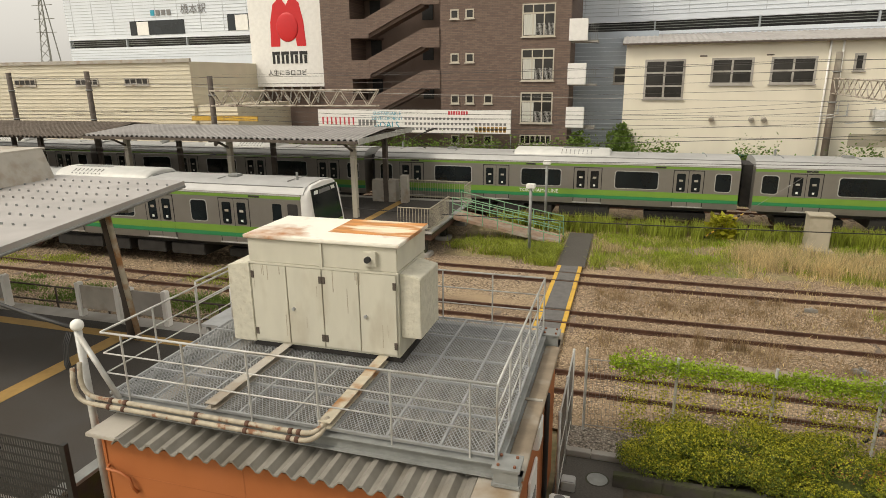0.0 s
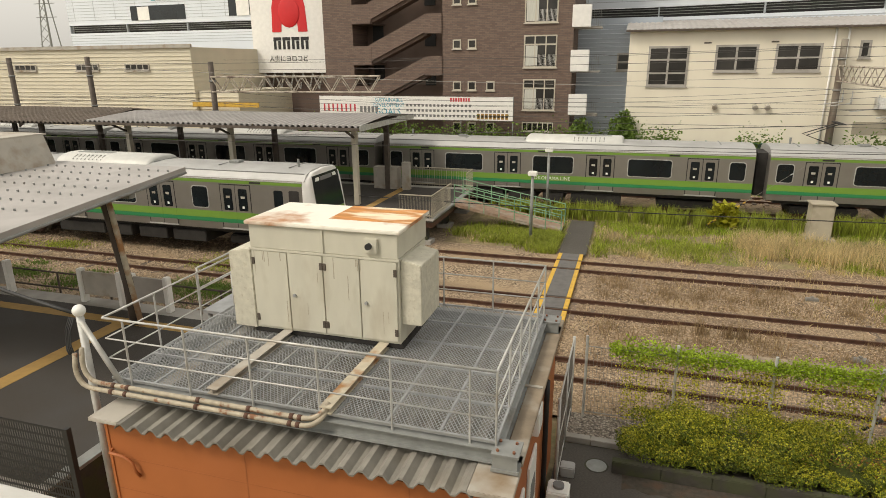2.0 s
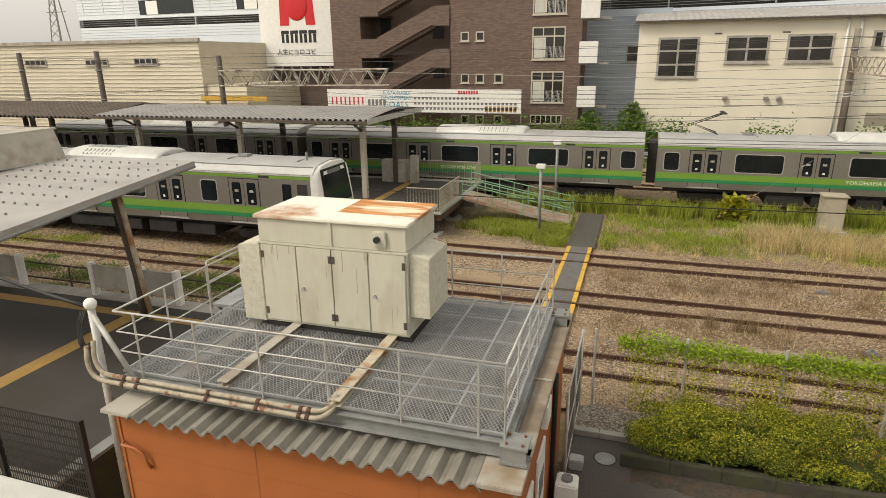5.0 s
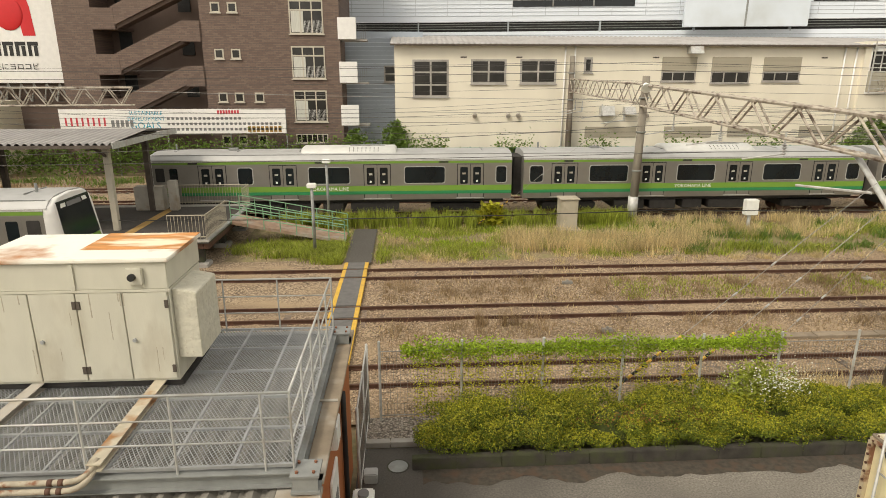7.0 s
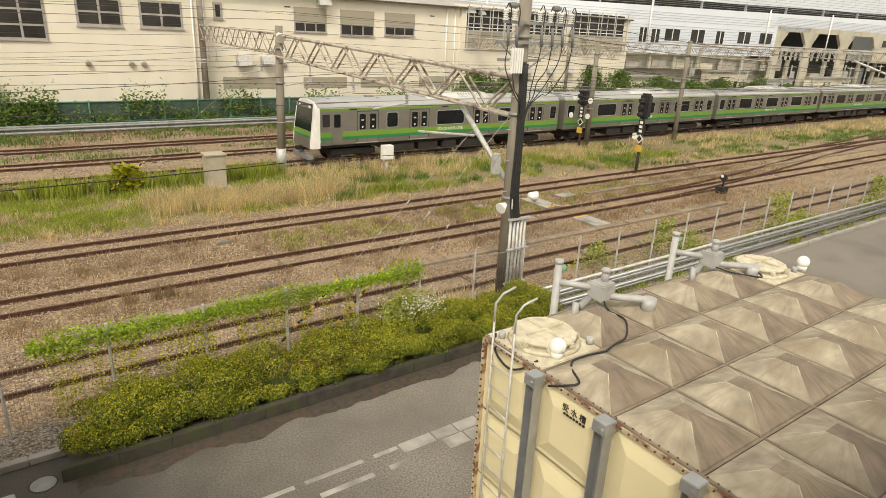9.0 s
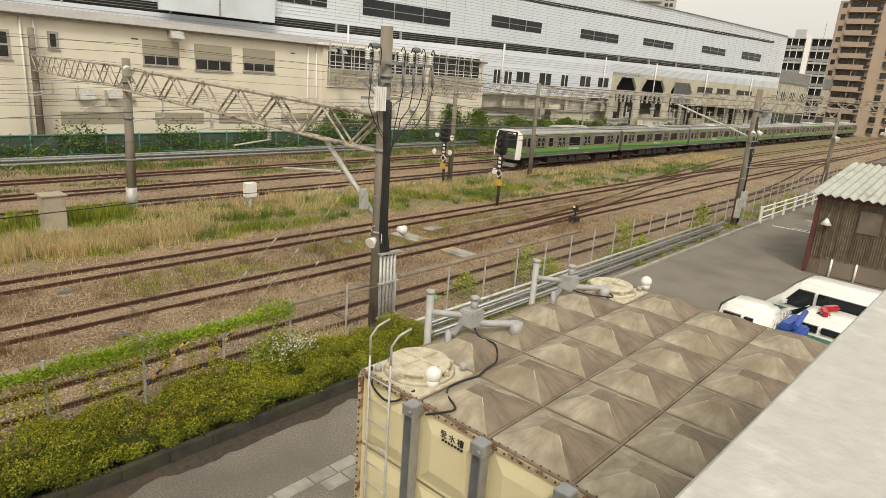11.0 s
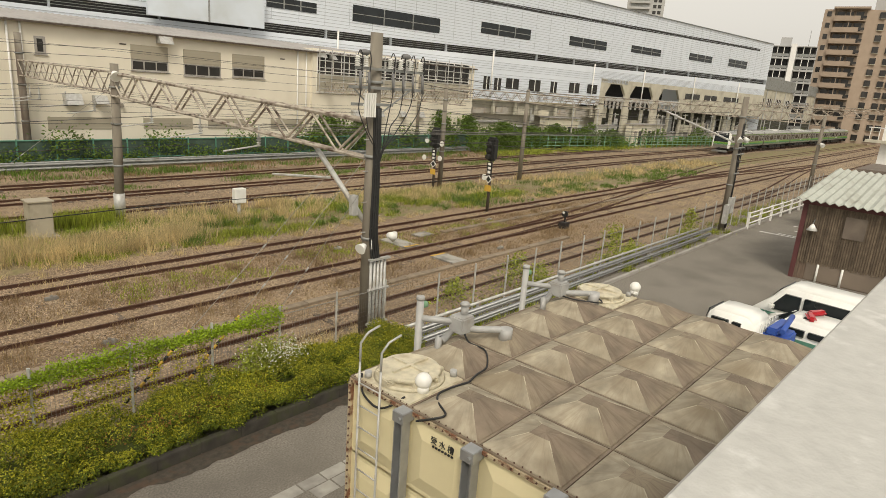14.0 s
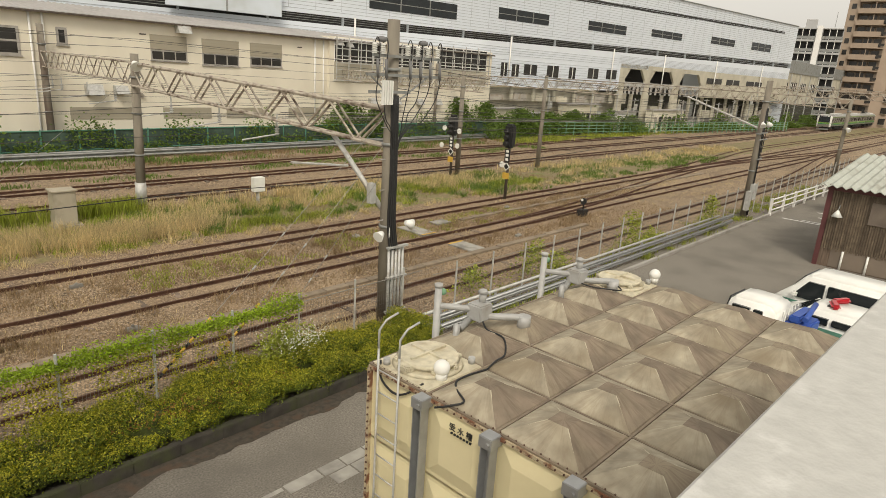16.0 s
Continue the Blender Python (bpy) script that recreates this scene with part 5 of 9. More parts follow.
cab_lbl = "stainless commuter train end car with green stripes and dark windscreen"
mid_lbl = "stainless commuter train car with light and dark green stripes"
G = "cars of the departing train"
cab_car = train_car(cab_lbl, True, 8.2, False, G)
lettering(cab_car)
mid_a = train_car(mid_lbl, False, 8.2, False, G)
lettering(mid_a)
mid_b = train_car(mid_lbl, False, 8.2, True, G)
lettering(mid_b)
TRAIN = [cab_car, mid_a, mid_b]
for k in range(3, 7):
    TRAIN.append(copy_thing(mid_a if k % 2 else mid_b, Matrix.Identity(4)))
TRAIN.append(copy_thing(cab_car, Matrix.Identity(4)))
STAND = []
for k, src in enumerate((cab_car, mid_b, mid_a)):
    o = copy_thing(src, pose(-11.75 - 20 * k, 22.5, 0, 0, 0, 180))
    tagged(o, group="cars of the standing train")

# ---------- buildings beyond the tracks ----------
def window(parent, x0, x1, z0, z1, y, nx=2, nz=2, frame_m="white", fw=0.07, glass="bglass", sill=True, depth=0.1):
    bm = bmesh.new()
    for x in (x0, x1 - fw):
        bx(bm, x, x + fw, y - 0.05, y + depth, z0, z1)
    for z in (z0, z1 - fw):
        bx(bm, x0 + fw, x1 - fw, y - 0.05, y + depth, z, z + fw)
    w = part("window", bm, frame_m, parent)
    part("pane", box(x0 + fw * 0.5, x1 - fw * 0.5, y - 0.012, y + 0.02, z0 + fw * 0.5, z1 - fw * 0.5), glass, w, "dark glass pane")
    for i in range(1, nx):
        x = x0 + (x1 - x0) * i / nx
        part("mullion", box(x - fw * 0.45, x + fw * 0.45, y - 0.045, y, z0 + fw, z1 - fw), frame_m, w)
    for j in range(1, nz):
        z = z0 + (z1 - z0) * j / nz
        part("transom", box(x0 + fw, x1 - fw, y - 0.044, y, z - fw * 0.4, z + fw * 0.4), frame_m, w)
    if sill:
        part("sill", box(x0 - 0.08, x1 + 0.08, y - 0.12, y - 0.05, z0 - 0.08, z0), frame_m, w)
    return w


BY = 51.5
be = thing("cream_building", "long cream rendered station building with grey framed windows", "building")
part("wall", box(-0.9, 38.0, BY, BY + 5, -0.2, 10.0), "beige", be)
part("wall", box(38.0, 63.0, BY - 0.3, BY + 2, -0.2, 10.3), "beige", be)
part("plinth", box(-0.95, 63, BY - 0.35, BY - 0.3 + 0.0, -0.2, 1.2), "concrete", be)
bm = bmesh.new()
vs, fs = [], []
n = 300
for i in range(n + 1):
    x = -1.2 + 64.5 * i / n
    w = 0.06 if i % 2 else 0
    for y, z in ((BY - 0.5, 10.0), (BY + 5.5, 10.9)):
        vs += [(x, y, z + w), (x, y, z + w - 0.06)]
for i in range(n):
    a, b = i * 4, i * 4 + 4
    fs += [(a, b, b + 2, a + 2), (a + 1, a + 3, b + 3, b + 1), (a, a + 1, b + 1, b)]
part("roof", raw("roof", vs, fs, "canopy"), "canopy", be, "grey ribbed roof edge")
bm.free()
part("gutter", box(-1.2, 63.3, BY - 0.58, BY - 0.5, 9.86, 9.99, 0.01), "brownsteel", be, "dark rusty gutter")
for x in (4.4, 8.9, 20.2, 22.0, 26.8, 31.2, 34.5):
    part("bolt_row", box(x, x + 0.5, BY - 0.03, BY, 8.95, 9.05), "brownsteel", be, "row of dark wall fixings")
for a, b, z0, z1, nx, nz in ((0.54, 3.45, 5.87, 8.81, 2, 3), (5.25, 8.14, 6.92, 8.84, 2, 2), (9.26, 12.24, 6.93, 8.85, 2, 2), (14.5, 15.2, 7.8, 9.0, 1, 1)):
    window(be, a, b, z0, z1, BY, nx, nz, "concrete", 0.16)
for a, b, z0, z1 in ((21.0, 23.9, 7.1, 7.9), (25.2, 28.5, 6.95, 7.9), (29.6, 32.8, 7.1, 7.9)):
    w = window(be, a, b, z0, z1, BY, 3, 1, "concrete", 0.1)
    part("shutter_panel", box(a, b, BY - 0.07, BY, z1 + 0.02, z1 + 1.15), "louvre", w, "tan louvre over the window")
for a, b in ((14.9, 19.3), (21.7, 25.8), (27.2, 30.8), (33.5, 37)):
    part("panel", box(a, b, BY - 0.04, BY, 2.55, 3.45), "louvre", be, "tan flush panel")
for x in (5.6, 8.37, 9.21, 20.0):
    bm = bmesh.new()
    cy(bm, (x, BY - 0.28, 4.35), (x, BY, 4.45), 0.19, 12)
    part("vent_cowl", bm, "flash", be, "round metal vent cowl")
for x, z, s in ((16.0, 4.4, 0.75), (18.0, 4.5, 0.6), (23.0, 9.3, 0.7), (38.6, 9.5, 0.5), (40.0, 9.4, 0.4), (43, 3.9, 0.6), (46.5, 3.9, 0.6), (50, 3.9, 0.6), (53, 3.9, 0.6), (56.5, 3.9, 0.6)):
    bm = bmesh.new()
    v = bx(bm, x, x + s * 1.5, BY - 0.9, BY - 0.3 if x > 38 else BY, z, z + s)
    v[4].co.y += 0.4
    v[5].co.y += 0.4
    part("vent_hood", bm, "galvpaint", be, "grey metal vent hood")
for x in (12.9, 13.7, 36.4, 37.4):
    part("downpipe", rod((x, BY - 0.12, 0.5), (x, BY - 0.12, 9.9), 0.07, 8), "white", be, "white downpipe")
# glazed bay with white grid of bars
for a, b, z0, z1 in ((38.5, 44.6, 6.2, 10.2), (45.5, 52.0, 6.0, 10.2), (53.0, 62.0, 6.2, 10.4)):
    w = window(be, a, b, z0, z1, BY - 0.3, 6, 2, "white", 0.1)
    # cream panel added over the lower panes to brighten the dark bay
    part("spandrel", box(a, b, BY - 0.37, BY - 0.352, z0 + 0.05, z0 + (z1 - z0) * 0.44), "darkcream", w, "cream panel added to lighten the lower panes")
    for k in range(6):
        z = z0 + (k + 0.5) * (z1 - z0) / 6
        part("guard_bar", rod((a, BY - 0.75, z), (b, BY - 0.75, z), 0.05, 6), "galvpaint", w)
    for k in range(5):
        x = a + k * (b - a) / 4
        part("guard_post", rod((x, BY - 0.75, z0), (x, BY - 0.75, z1 + 0.2), 0.06, 6), "galvpaint", w)

# white clad elevated station
SB = thing("station_building", "long white clad elevated station hall with dark window strips", "building")


def sy(x):
    return 62.0 if x <= 0 else 62.0 - 0.14 * x


def wallpiece(xa, xb, za0, za1, zb0, zb1, out, m, name="cladding", parent=None, label="", th=0.3):
    v = []
    for x, z0, z1 in ((xa, za0, za1), (xb, zb0, zb1)):
        y = sy(x) - out
        v += [(x, y, z0), (x, y, z1), (x, y + th, z0), (x, y + th, z1)]
    f = [(0, 4, 5, 1), (2, 3, 7, 6), (0, 1, 3, 2), (4, 6, 7, 5), (1, 5, 7, 3), (0, 2, 6, 4)]
    me = raw(name, v, f, m)
    return part(name, me, m, parent or SB, label)


ZT = 21.5
for xa, xb in ((-66, 0), (0, 50), (50, 100), (100, 152)):
    up0, up1 = (12.4 + max(0, xa - 35) * 0.0125, 12.4 + max(0, xb - 35) * 0.0125)
    wallpiece(xa, xb, up0, ZT, up1, ZT, 0, "cladding", label="white ribbed metal cladding")
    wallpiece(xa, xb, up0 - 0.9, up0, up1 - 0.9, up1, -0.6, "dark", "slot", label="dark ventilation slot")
    wallpiece(xa, xb, 10.0 if xa < 90 else 10.6, up0 - 0.9, 10.0 if xa < 90 else 10.6, up1 - 0.9, 0, "cladding")
wallpiece(-66, 0, 0, 10, 0, 10, 0, "cladding")
wallpiece(0, 50, 0, 10, 0, 10, 0, "cladding")
wallpiece(50, 92.5, 6.2, 10, 6.4, 10, 0, "cladding")
wallpiece(50, 97, 0, 4.4, 0, 4.4, -2, "darkcream", "base_wall")
wallpiece(97, 152, 0, 2.2, 0, 2.2, -2, "concrete", "base_wall")
wallpiece(50, 97, 4.4, 6.1, 4.4, 6.1, -1.3, "darkcream", "undercroft", label="undercroft back wall")
# the dark concrete tone paints in the undercroft's shade here
wallpiece(97, 152, 2.2, 6.1, 2.2, 6.1, -3.5, "darkconc", "undercroft", label="undercroft back wall")
for k in range(10):
    x = 52 + k * 4.4
    wallpiece(x, x + 0.4, 4.4, 6.2, 4.4, 6.2, -0.5, "darkcream", "column")
    wallpiece(x + 0.8, x + 3.2, 4.4, 5.2 + 0.2 * (k % 3), 4.4, 5.2 + 0.2 * (k % 3), -0.7, ("flash", "darkcream", "creamwall", "flash")[k % 4], "plant_unit", th=0.5)
for k in range(6):
    z = 10.7 + k * 0.2
    wallpiece(92, 152, z, z + 0.04, z, z + 0.04, 0.03, "ribgrey", "rib", th=0.05)
for k in range(12):
    x = 98 + k * 4.5
    wallpiece(x, x + 0.7, 0, 6, 0, 6, -1.2, "darkcream", "column", label="cream undercroft column")
for k in range(9):
    x = 99 + k * 5.8
    wallpiece(x, x + 2.2 + (k % 3) * 0.8, 2.2, 3.6 + (k % 4) * 0.5, 2.2, 3.6 + (k % 4) * 0.5, -1.6, ("steelgrey", "darkcream", "flash")[k % 3], "plant_unit", label="equipment housing in the undercroft", th=1.0)
for xa, xb in ((92.5, 94), (99.5, 101), (108, 110)):
    wallpiece(xa, xb, 0, 10.6, 0, 10.6, 0, "darkcream", "pier", label="cream pier")
wallpiece(117, 152, 6, 10.6, 6, 10.6, 0, "darkcream", "pier")
# back wall behind the arches, coloured near black as deep shade
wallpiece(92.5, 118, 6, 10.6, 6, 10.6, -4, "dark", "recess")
for xa, xb in ((94, 99.5), (101, 108), (110, 117)):
    wallpiece(xa, xb, 9.9, 10.6, 9.9, 10.6, 0, "darkcream", "arch_head", label="cream arch head")
    wallpiece(xa, xb, 7.2, 7.9, 7.2, 7.9, 0.1, "galvpaint", "balustrade")
    for xq, xr in ((xa, xa + 1.6), (xb, xb - 1.6)):
        y = sy(xq)
        me = raw("arch_corner", [(xq, y, 8.3), (xr, y, 9.95), (xq, y, 9.95), (xq, y + 0.4, 8.3), (xr, y + 0.4, 9.95), (xq, y + 0.4, 9.95)], [(0, 1, 2), (3, 5, 4), (0, 3, 4, 1), (0, 2, 5, 3)], "darkcream")
        part("arch_corner", me, "darkcream", SB, "sloping arch corner")
    for k in range(5):
        x = xa + (xb - xa) * (k + 0.5) / 5
        wallpiece(x - 0.05, x + 0.05, 6, 7.9, 6, 7.9, 0.12, "galvpaint", "baluster")
# ribs of the cladding
for k in range(26):
    z = 12.9 + k * 0.34
    for xa, xb in ((-66, 0), (0, 152)):
        zz = z + (0.0 if xa < 0 else 0)
        wallpiece(xa, xb, zz, zz + 0.045, zz + (1.2 if xb > 0 else 0) * 0, zz + 0.045, 0.03, "ribgrey", "rib", th=0.05)
for k in range(10):
    z = 6.6 + k * 0.34
    wallpiece(50, 92, z, z + 0.045, z, z + 0.045, 0.03, "ribgrey", "rib", th=0.05)
for k in range(4):
    z = 10.3 + k * 0.3
    wallpiece(-66, 0, z, z + 0.045, z, z + 0.045, 0.03, "ribgrey", "rib", th=0.05)
    wallpiece(0, 92, z, z + 0.045, z, z + 0.045, 0.03, "ribgrey", "rib", th=0.05)
for k in range(72):
    x = -65 + k * 3.0
    wallpiece(x, x + 0.03, 12.9 + max(0, x - 35) * 0.0125, 21.4, 12.9 + max(0, x - 35) * 0.0125, 21.4, 0.02, "ribgrey", "joint", th=0.05)
wallpiece(70, 141, 18.3, 18.8, 19.4, 19.9, 0.02, "dark", "slot", label="dark upper slot")
wallpiece(141, 146, 19.4, 19.9, 19.5, 19.9, 0.02, "dark", "slot")
wallpiece(50, 70, 18.0, 18.5, 18.3, 18.8, 0.02, "dark", "slot")
for xa, z1, xb, z0 in ((46.4, 15.5, 58.7, 13.8), (65.6, 16.0, 75.0, 14.6), (83.5, 16.1, 92.6, 14.8), (99.4, 16.3, 108.3, 15.2), (117.9, 16.7, 126.4, 15.5), (133.2, 16.9, 141.2, 15.5), (10, 14.9, 21, 13.7), (36.5, 15.0, 42, 14.0)):
    w = wallpiece(xa, xb, z0, z1, z0, z1, 0.05, "glass", "window", label="dark window strip")
    for k in range(1, 3):
        x = xa + (xb - xa) * k / 3
        wallpiece(x - 0.06, x + 0.06, z0, z1, z0, z1, 0.1, "steelgrey", "mullion", w)
    wallpiece(xa, xb, z0 + (z1 - z0) * 0.45, z0 + (z1 - z0) * 0.45 + 0.08, z0 + (z1 - z0) * 0.45, z0 + (z1 - z0) * 0.45 + 0.08, 0.1, "steelgrey", "mullion", w)
for xa, z1, xb, z0 in ((66.8, 9.3, 67.9, 7.6), (68.8, 9.2, 70.1, 7.6), (71.1, 9.3, 73.6, 7.9), (75.7, 9.4, 78.1, 7.8), (80.4, 9.4, 81.8, 7.8), (84.7, 9.5, 87.1, 8.0), (89.1, 9.5, 91.6, 8.1), (118.8, 9.5, 124.2, 8.5), (126, 9.5, 131, 8.5), (133.9, 9.5, 140.4, 8.6)):
    w = wallpiece(xa, xb, z0, z1, z0, z1, 0.05, "bglass", "window", label="small dark window")
    wallpiece((xa + xb) / 2 - 0.06, (xa + xb) / 2 + 0.06, z0, z1, z0, z1, 0.08, "white", "mullion", w)
for x in (44.5, 68, 90, 104, 121, 139):
    part("downpipe", rod((x, sy(x) - 0.25, 6.5), (x, sy(x) - 0.25, 12.6), 0.1, 8), "white", SB, "white downpipe")
wallpiece(25, 35.6, 11.8, 15.2, 11.8, 15.2, 1.2, "screen", "screen_panel", label="pale blue-white screen panel")
wallpiece(30.2, 30.35, 11.8, 15.2, 11.8, 15.2, 1.24, "steelgrey", "screen_joint", th=0.05)
for a, b, z0, z1 in ((-56.7, -49.2, 12.75, 14.3), (-43.5, -38.5, 12.9, 14.6)):
    w = wallpiece(a, b, z0, z1, z0, z1, 0.05, "glass", "window")
    wallpiece(a + 1.0, a + 2.6, z0, z1 - 0.1, z0, z1 - 0.1, 0.09, "white", "panel", w)
# slats in the dark slot
for xa, xb in ((-66, 0), (0, 50), (50, 100), (100, 152)):
    u0, u1 = 12.4 + max(0, xa - 35) * 0.0125, 12.4 + max(0, xb - 35) * 0.0125
    for q in (0.25, 0.5, 0.75):
        wallpiece(xa, xb, u0 - q * 0.9, u0 - q * 0.9 + 0.05, u1 - q * 0.9, u1 - q * 0.9 + 0.05, -0.1, "steelgrey", "slat", th=0.05)
for k in range(26):
    x = -66 + k * 8.4
    zz = 12.4 + max(0, x - 35) * 0.0125
    wallpiece(x, x + 0.12, zz - 0.9, zz, zz - 0.9, zz, 0.02, "ribgrey", "slot_post")
writing("station_sign", "橋本駅", 1.15, "inkgrey", SB, pose(-47.8, 61.93, 15.25, 90, 0, 0), "dark station name lettering")
for k in range(4):
    part("logo_bar", box(-53.6 + k * 0.75, -53.1 + k * 0.75, 61.92, 61.98, 14.8, 15.4), "inkblue" if k == 0 else "inkgrey", SB, "dark operator lettering shape")
part("roof", raw("roof", [(-66, 61.7, 21.5), (0, 61.7, 21.5), (152, 40.4, 21.5), (152, 75, 23), (-66, 85, 23)], [(0, 1, 2, 3, 4)], "cladding"), "cladding", SB)
part("end_wall", raw("end_wall", [(152, 40.72, 0), (152, 75, 0), (152, 75, 23), (152, 40.72, 21.5)], [(0, 1, 2, 3)], "cladding"), "cladding", SB)
part("end_wall", raw("end_wall", [(-66, 62, 0), (-66, 85, 0), (-66, 85, 23), (-66, 62, 21.5)], [(0, 1, 2, 3)], "cladding"), "cladding", SB)
# blue-grey clad wing between apartment and cream building
bw = thing("blue_grey_wing", "blue-grey ribbed metal clad wing behind the apartment block", "building")
part("wall", box(-5.2, 1.5, 56, 58, 0, 11.2), "bluegrey", bw)
for k in range(30):
    part("rib", box(-5.2, 1.5, 55.95, 56.0, 0.5 + k * 0.35, 0.53 + k * 0.35), "cladding", bw)
window(bw, -1.9, 0.3, 7.0, 8.4, 55.95, 2, 2, "concrete", 0.12)

# brown tiled apartment block
AP = thing("apartment_block", "brown tiled apartment block with zigzag outside stair and white windows", "building")
AYF = 52.0
part("wall", box(-16.0, -5.2, AYF, AYF + 12, -0.2, 21), "brickbrown", AP)
part("wall", box(-27.0, -24.2, AYF, AYF + 12, -0.2, 21), "brickbrown", AP)
part("wall", box(-24.2, -16.0, AYF + 3.2, AYF + 12, -0.2, 21), "browncon", AP)
part("stair_floor", box(-24.2, -16.0, AYF + 0.3, AYF + 3.2, -0.2, 0.4), "browncon", AP)
for zb in (6.1, 9.5, 12.9, 16.3):
    # one flight and its landings with solid parapets
    bm = bmesh.new()
    v = bx(bm, -22.6, -17.4, AYF - 0.1, AYF + 0.15, zb - 1.6, zb - 0.2)
    for i in (1, 2, 5, 6):
        v[i].co.z += 2.4
    part("flight_parapet", bm, "brickbrown", AP, "sloping brown stair parapet")
    bm = bmesh.new()
    v = bx(bm, -22.6, -17.4, AYF + 0.15, AYF + 1.4, zb - 1.9, zb - 1.6)
    for i in (1, 2, 5, 6):
        v[i].co.z += 2.4
    part("flight", bm, "browncon", AP)
    part("landing_parapet", box(-24.3, -22.4, AYF - 0.12, AYF + 0.13, zb - 1.9, zb - 0.3, 0.05), "brickbrown", AP)
    part("landing_parapet", box(-17.6, -16.0, AYF - 0.12, AYF + 0.13, zb + 0.6, zb + 2.2, 0.05), "brickbrown", AP)
    part("landing", box(-24.2, -22.4, AYF + 0.13, AYF + 3.2, zb - 1.9, zb - 1.7), "browncon", AP)
    for x in (-23.6, -18.6):
        # near-black panel painted as the shade within the opening
        part("opening", box(x, x + 1.0, AYF + 3.1, AYF + 3.25, zb - 0.3, zb + 1.5), "dark", AP, "dark opening")
for zb in (3.91, 7.32, 10.74, 14.2):
    w = window(AP, -9.1, -6.45, zb, zb + 2.5, AYF, 3, 1, "almond", 0.1)
    part("curtain", box(-8.95, -8.0, AYF - 0.035, AYF - 0.015, zb + 0.15, zb + 1.7), "curtain", w, "pale curtain")
    part("transom", box(-9.05, -6.5, AYF - 0.06, AYF, zb + 1.72, zb + 1.84), "almond", w)
    for k in range(14):
        part("guard_bar", rod((-7.9 + k * 0.1, AYF - 0.08, zb + 0.1), (-7.9 + k * 0.1, AYF - 0.08, zb + 1.0), 0.012, 4), "white", w)
for zb in (2.1, 5.5, 8.85, 12.3, 15.7):
    for x in (-15.1, -13.8) if zb > 6 else (-15.1, -13.8, -12.2):
        window(AP, x, x + 0.72, zb, zb + 0.75, AYF, 1, 1, "almond", 0.1)
window(AP, -9.1, -6.5, 2.2, 2.95, AYF, 6, 1, "almond", 0.08)
for zb in (3.6, 7.0, 10.35, 13.8):
    bl = part("balcony", box(-5.2, -3.1, AYF + 0.3, AYF + 2.0, zb - 0.1, zb + 0.05), "concrete", AP)
    part("balcony_panel", box(-5.35, -3.9, AYF - 0.05, AYF + 0.25, zb, zb + 1.65, 0.02), "white", bl, "white balcony panel")
    for k in range(5):
        part("baluster", rod((-3.85 + k * 0.17, AYF + 0.1, zb), (-3.85 + k * 0.17, AYF + 0.1, zb + 1.2), 0.015, 4), "steelgrey", bl)
part("roof", box(-27.2, -5, AYF - 0.1, AYF + 12.1, 21, 21.3), "browncon", AP)

# long advertising banner
bn = thing("banner", "long white advertising banner with red, black and blue lettering", "banner")
part("cloth", box(-27.0, -9.6, 50.45, 50.5, 3.15, 5.05), "white", bn)
writing("slogan", "SUSTAINABLE", 0.42, "inkblue", bn, pose(-20.4, 50.44, 4.72, 90, 0, 0))
writing("slogan", "DEVELOPMENT", 0.42, "inkblue", bn, pose(-20.4, 50.44, 4.3, 90, 0, 0))
writing("slogan", "GOALS", 0.75, "inkblue", bn, pose(-20.5, 50.44, 3.75, 90, 0, 0))
for k in range(8):
    part("logo_shape", box(-26.6 + k * 0.42, -26.46 + k * 0.42, 50.435, 50.45, 3.75, 4.4), "inkred", bn, "red company lettering shape")
    part("logo_shape", box(-14.9 + k * 0.22, -14.75 + k * 0.22, 50.435, 50.45, 4.65, 4.95), "inkred", bn)
    part("logo_shape", box(-12.6 + k * 0.34, -12.35 + k * 0.34, 50.435, 50.45, 3.25, 3.7), "tactile", bn)
for k in range(5):
    part("logo_shape", box(-23.1 + k * 0.36, -22.86 + k * 0.36, 50.435, 50.45, 3.7, 4.2), "inkgrey", bn)
for row in range(3):
    for k in range(26):
        if not (row == 2 and k > 16):
            part("letter_bar", box(-18.8 + k * 0.345, -18.6 + k * 0.345, 50.435, 50.45, 3.38 + row * 0.42, 3.58 + row * 0.42), "inkgrey", bn)
for x in (-27, -22.9, -18.9, -14, -9.6):
    part("post", rod((x, 50.55, -0.2), (x, 50.55, 5.1), 0.05, 6), "steelgrey", bn)

# tall billboard
bb = thing("billboard", "tall white billboard with a large red emblem and black lettering", "billboard")
part("panel", box(-36.9, -28.55, 56, 56.6, 6.95, 19.5), "white", bb)
bm = bmesh.new()
emb = [(-34.6, 10.75), (-34.5, 13.0), (-34.1, 14.6), (-33.3, 15.3), (-32.7, 14.5), (-32.1, 15.3), (-31.3, 14.7), (-30.9, 13.0), (-30.75, 10.75), (-31.75, 10.75), (-31.9, 12.4), (-32.68, 13.1), (-33.45, 12.4), (-33.6, 10.75)]
A = [bm.verts.new((x, 55.97, z)) for x, z in emb]
B = [bm.verts.new((x, 56.0, z)) for x, z in emb]
bm.faces.new(A)
for i in range(len(emb)):
    bm.faces.new((A[i], A[(i + 1) % len(emb)], B[(i + 1) % len(emb)], B[i]))
part("emblem", bm, "red", bb, "red emblem")
bm = bmesh.new()
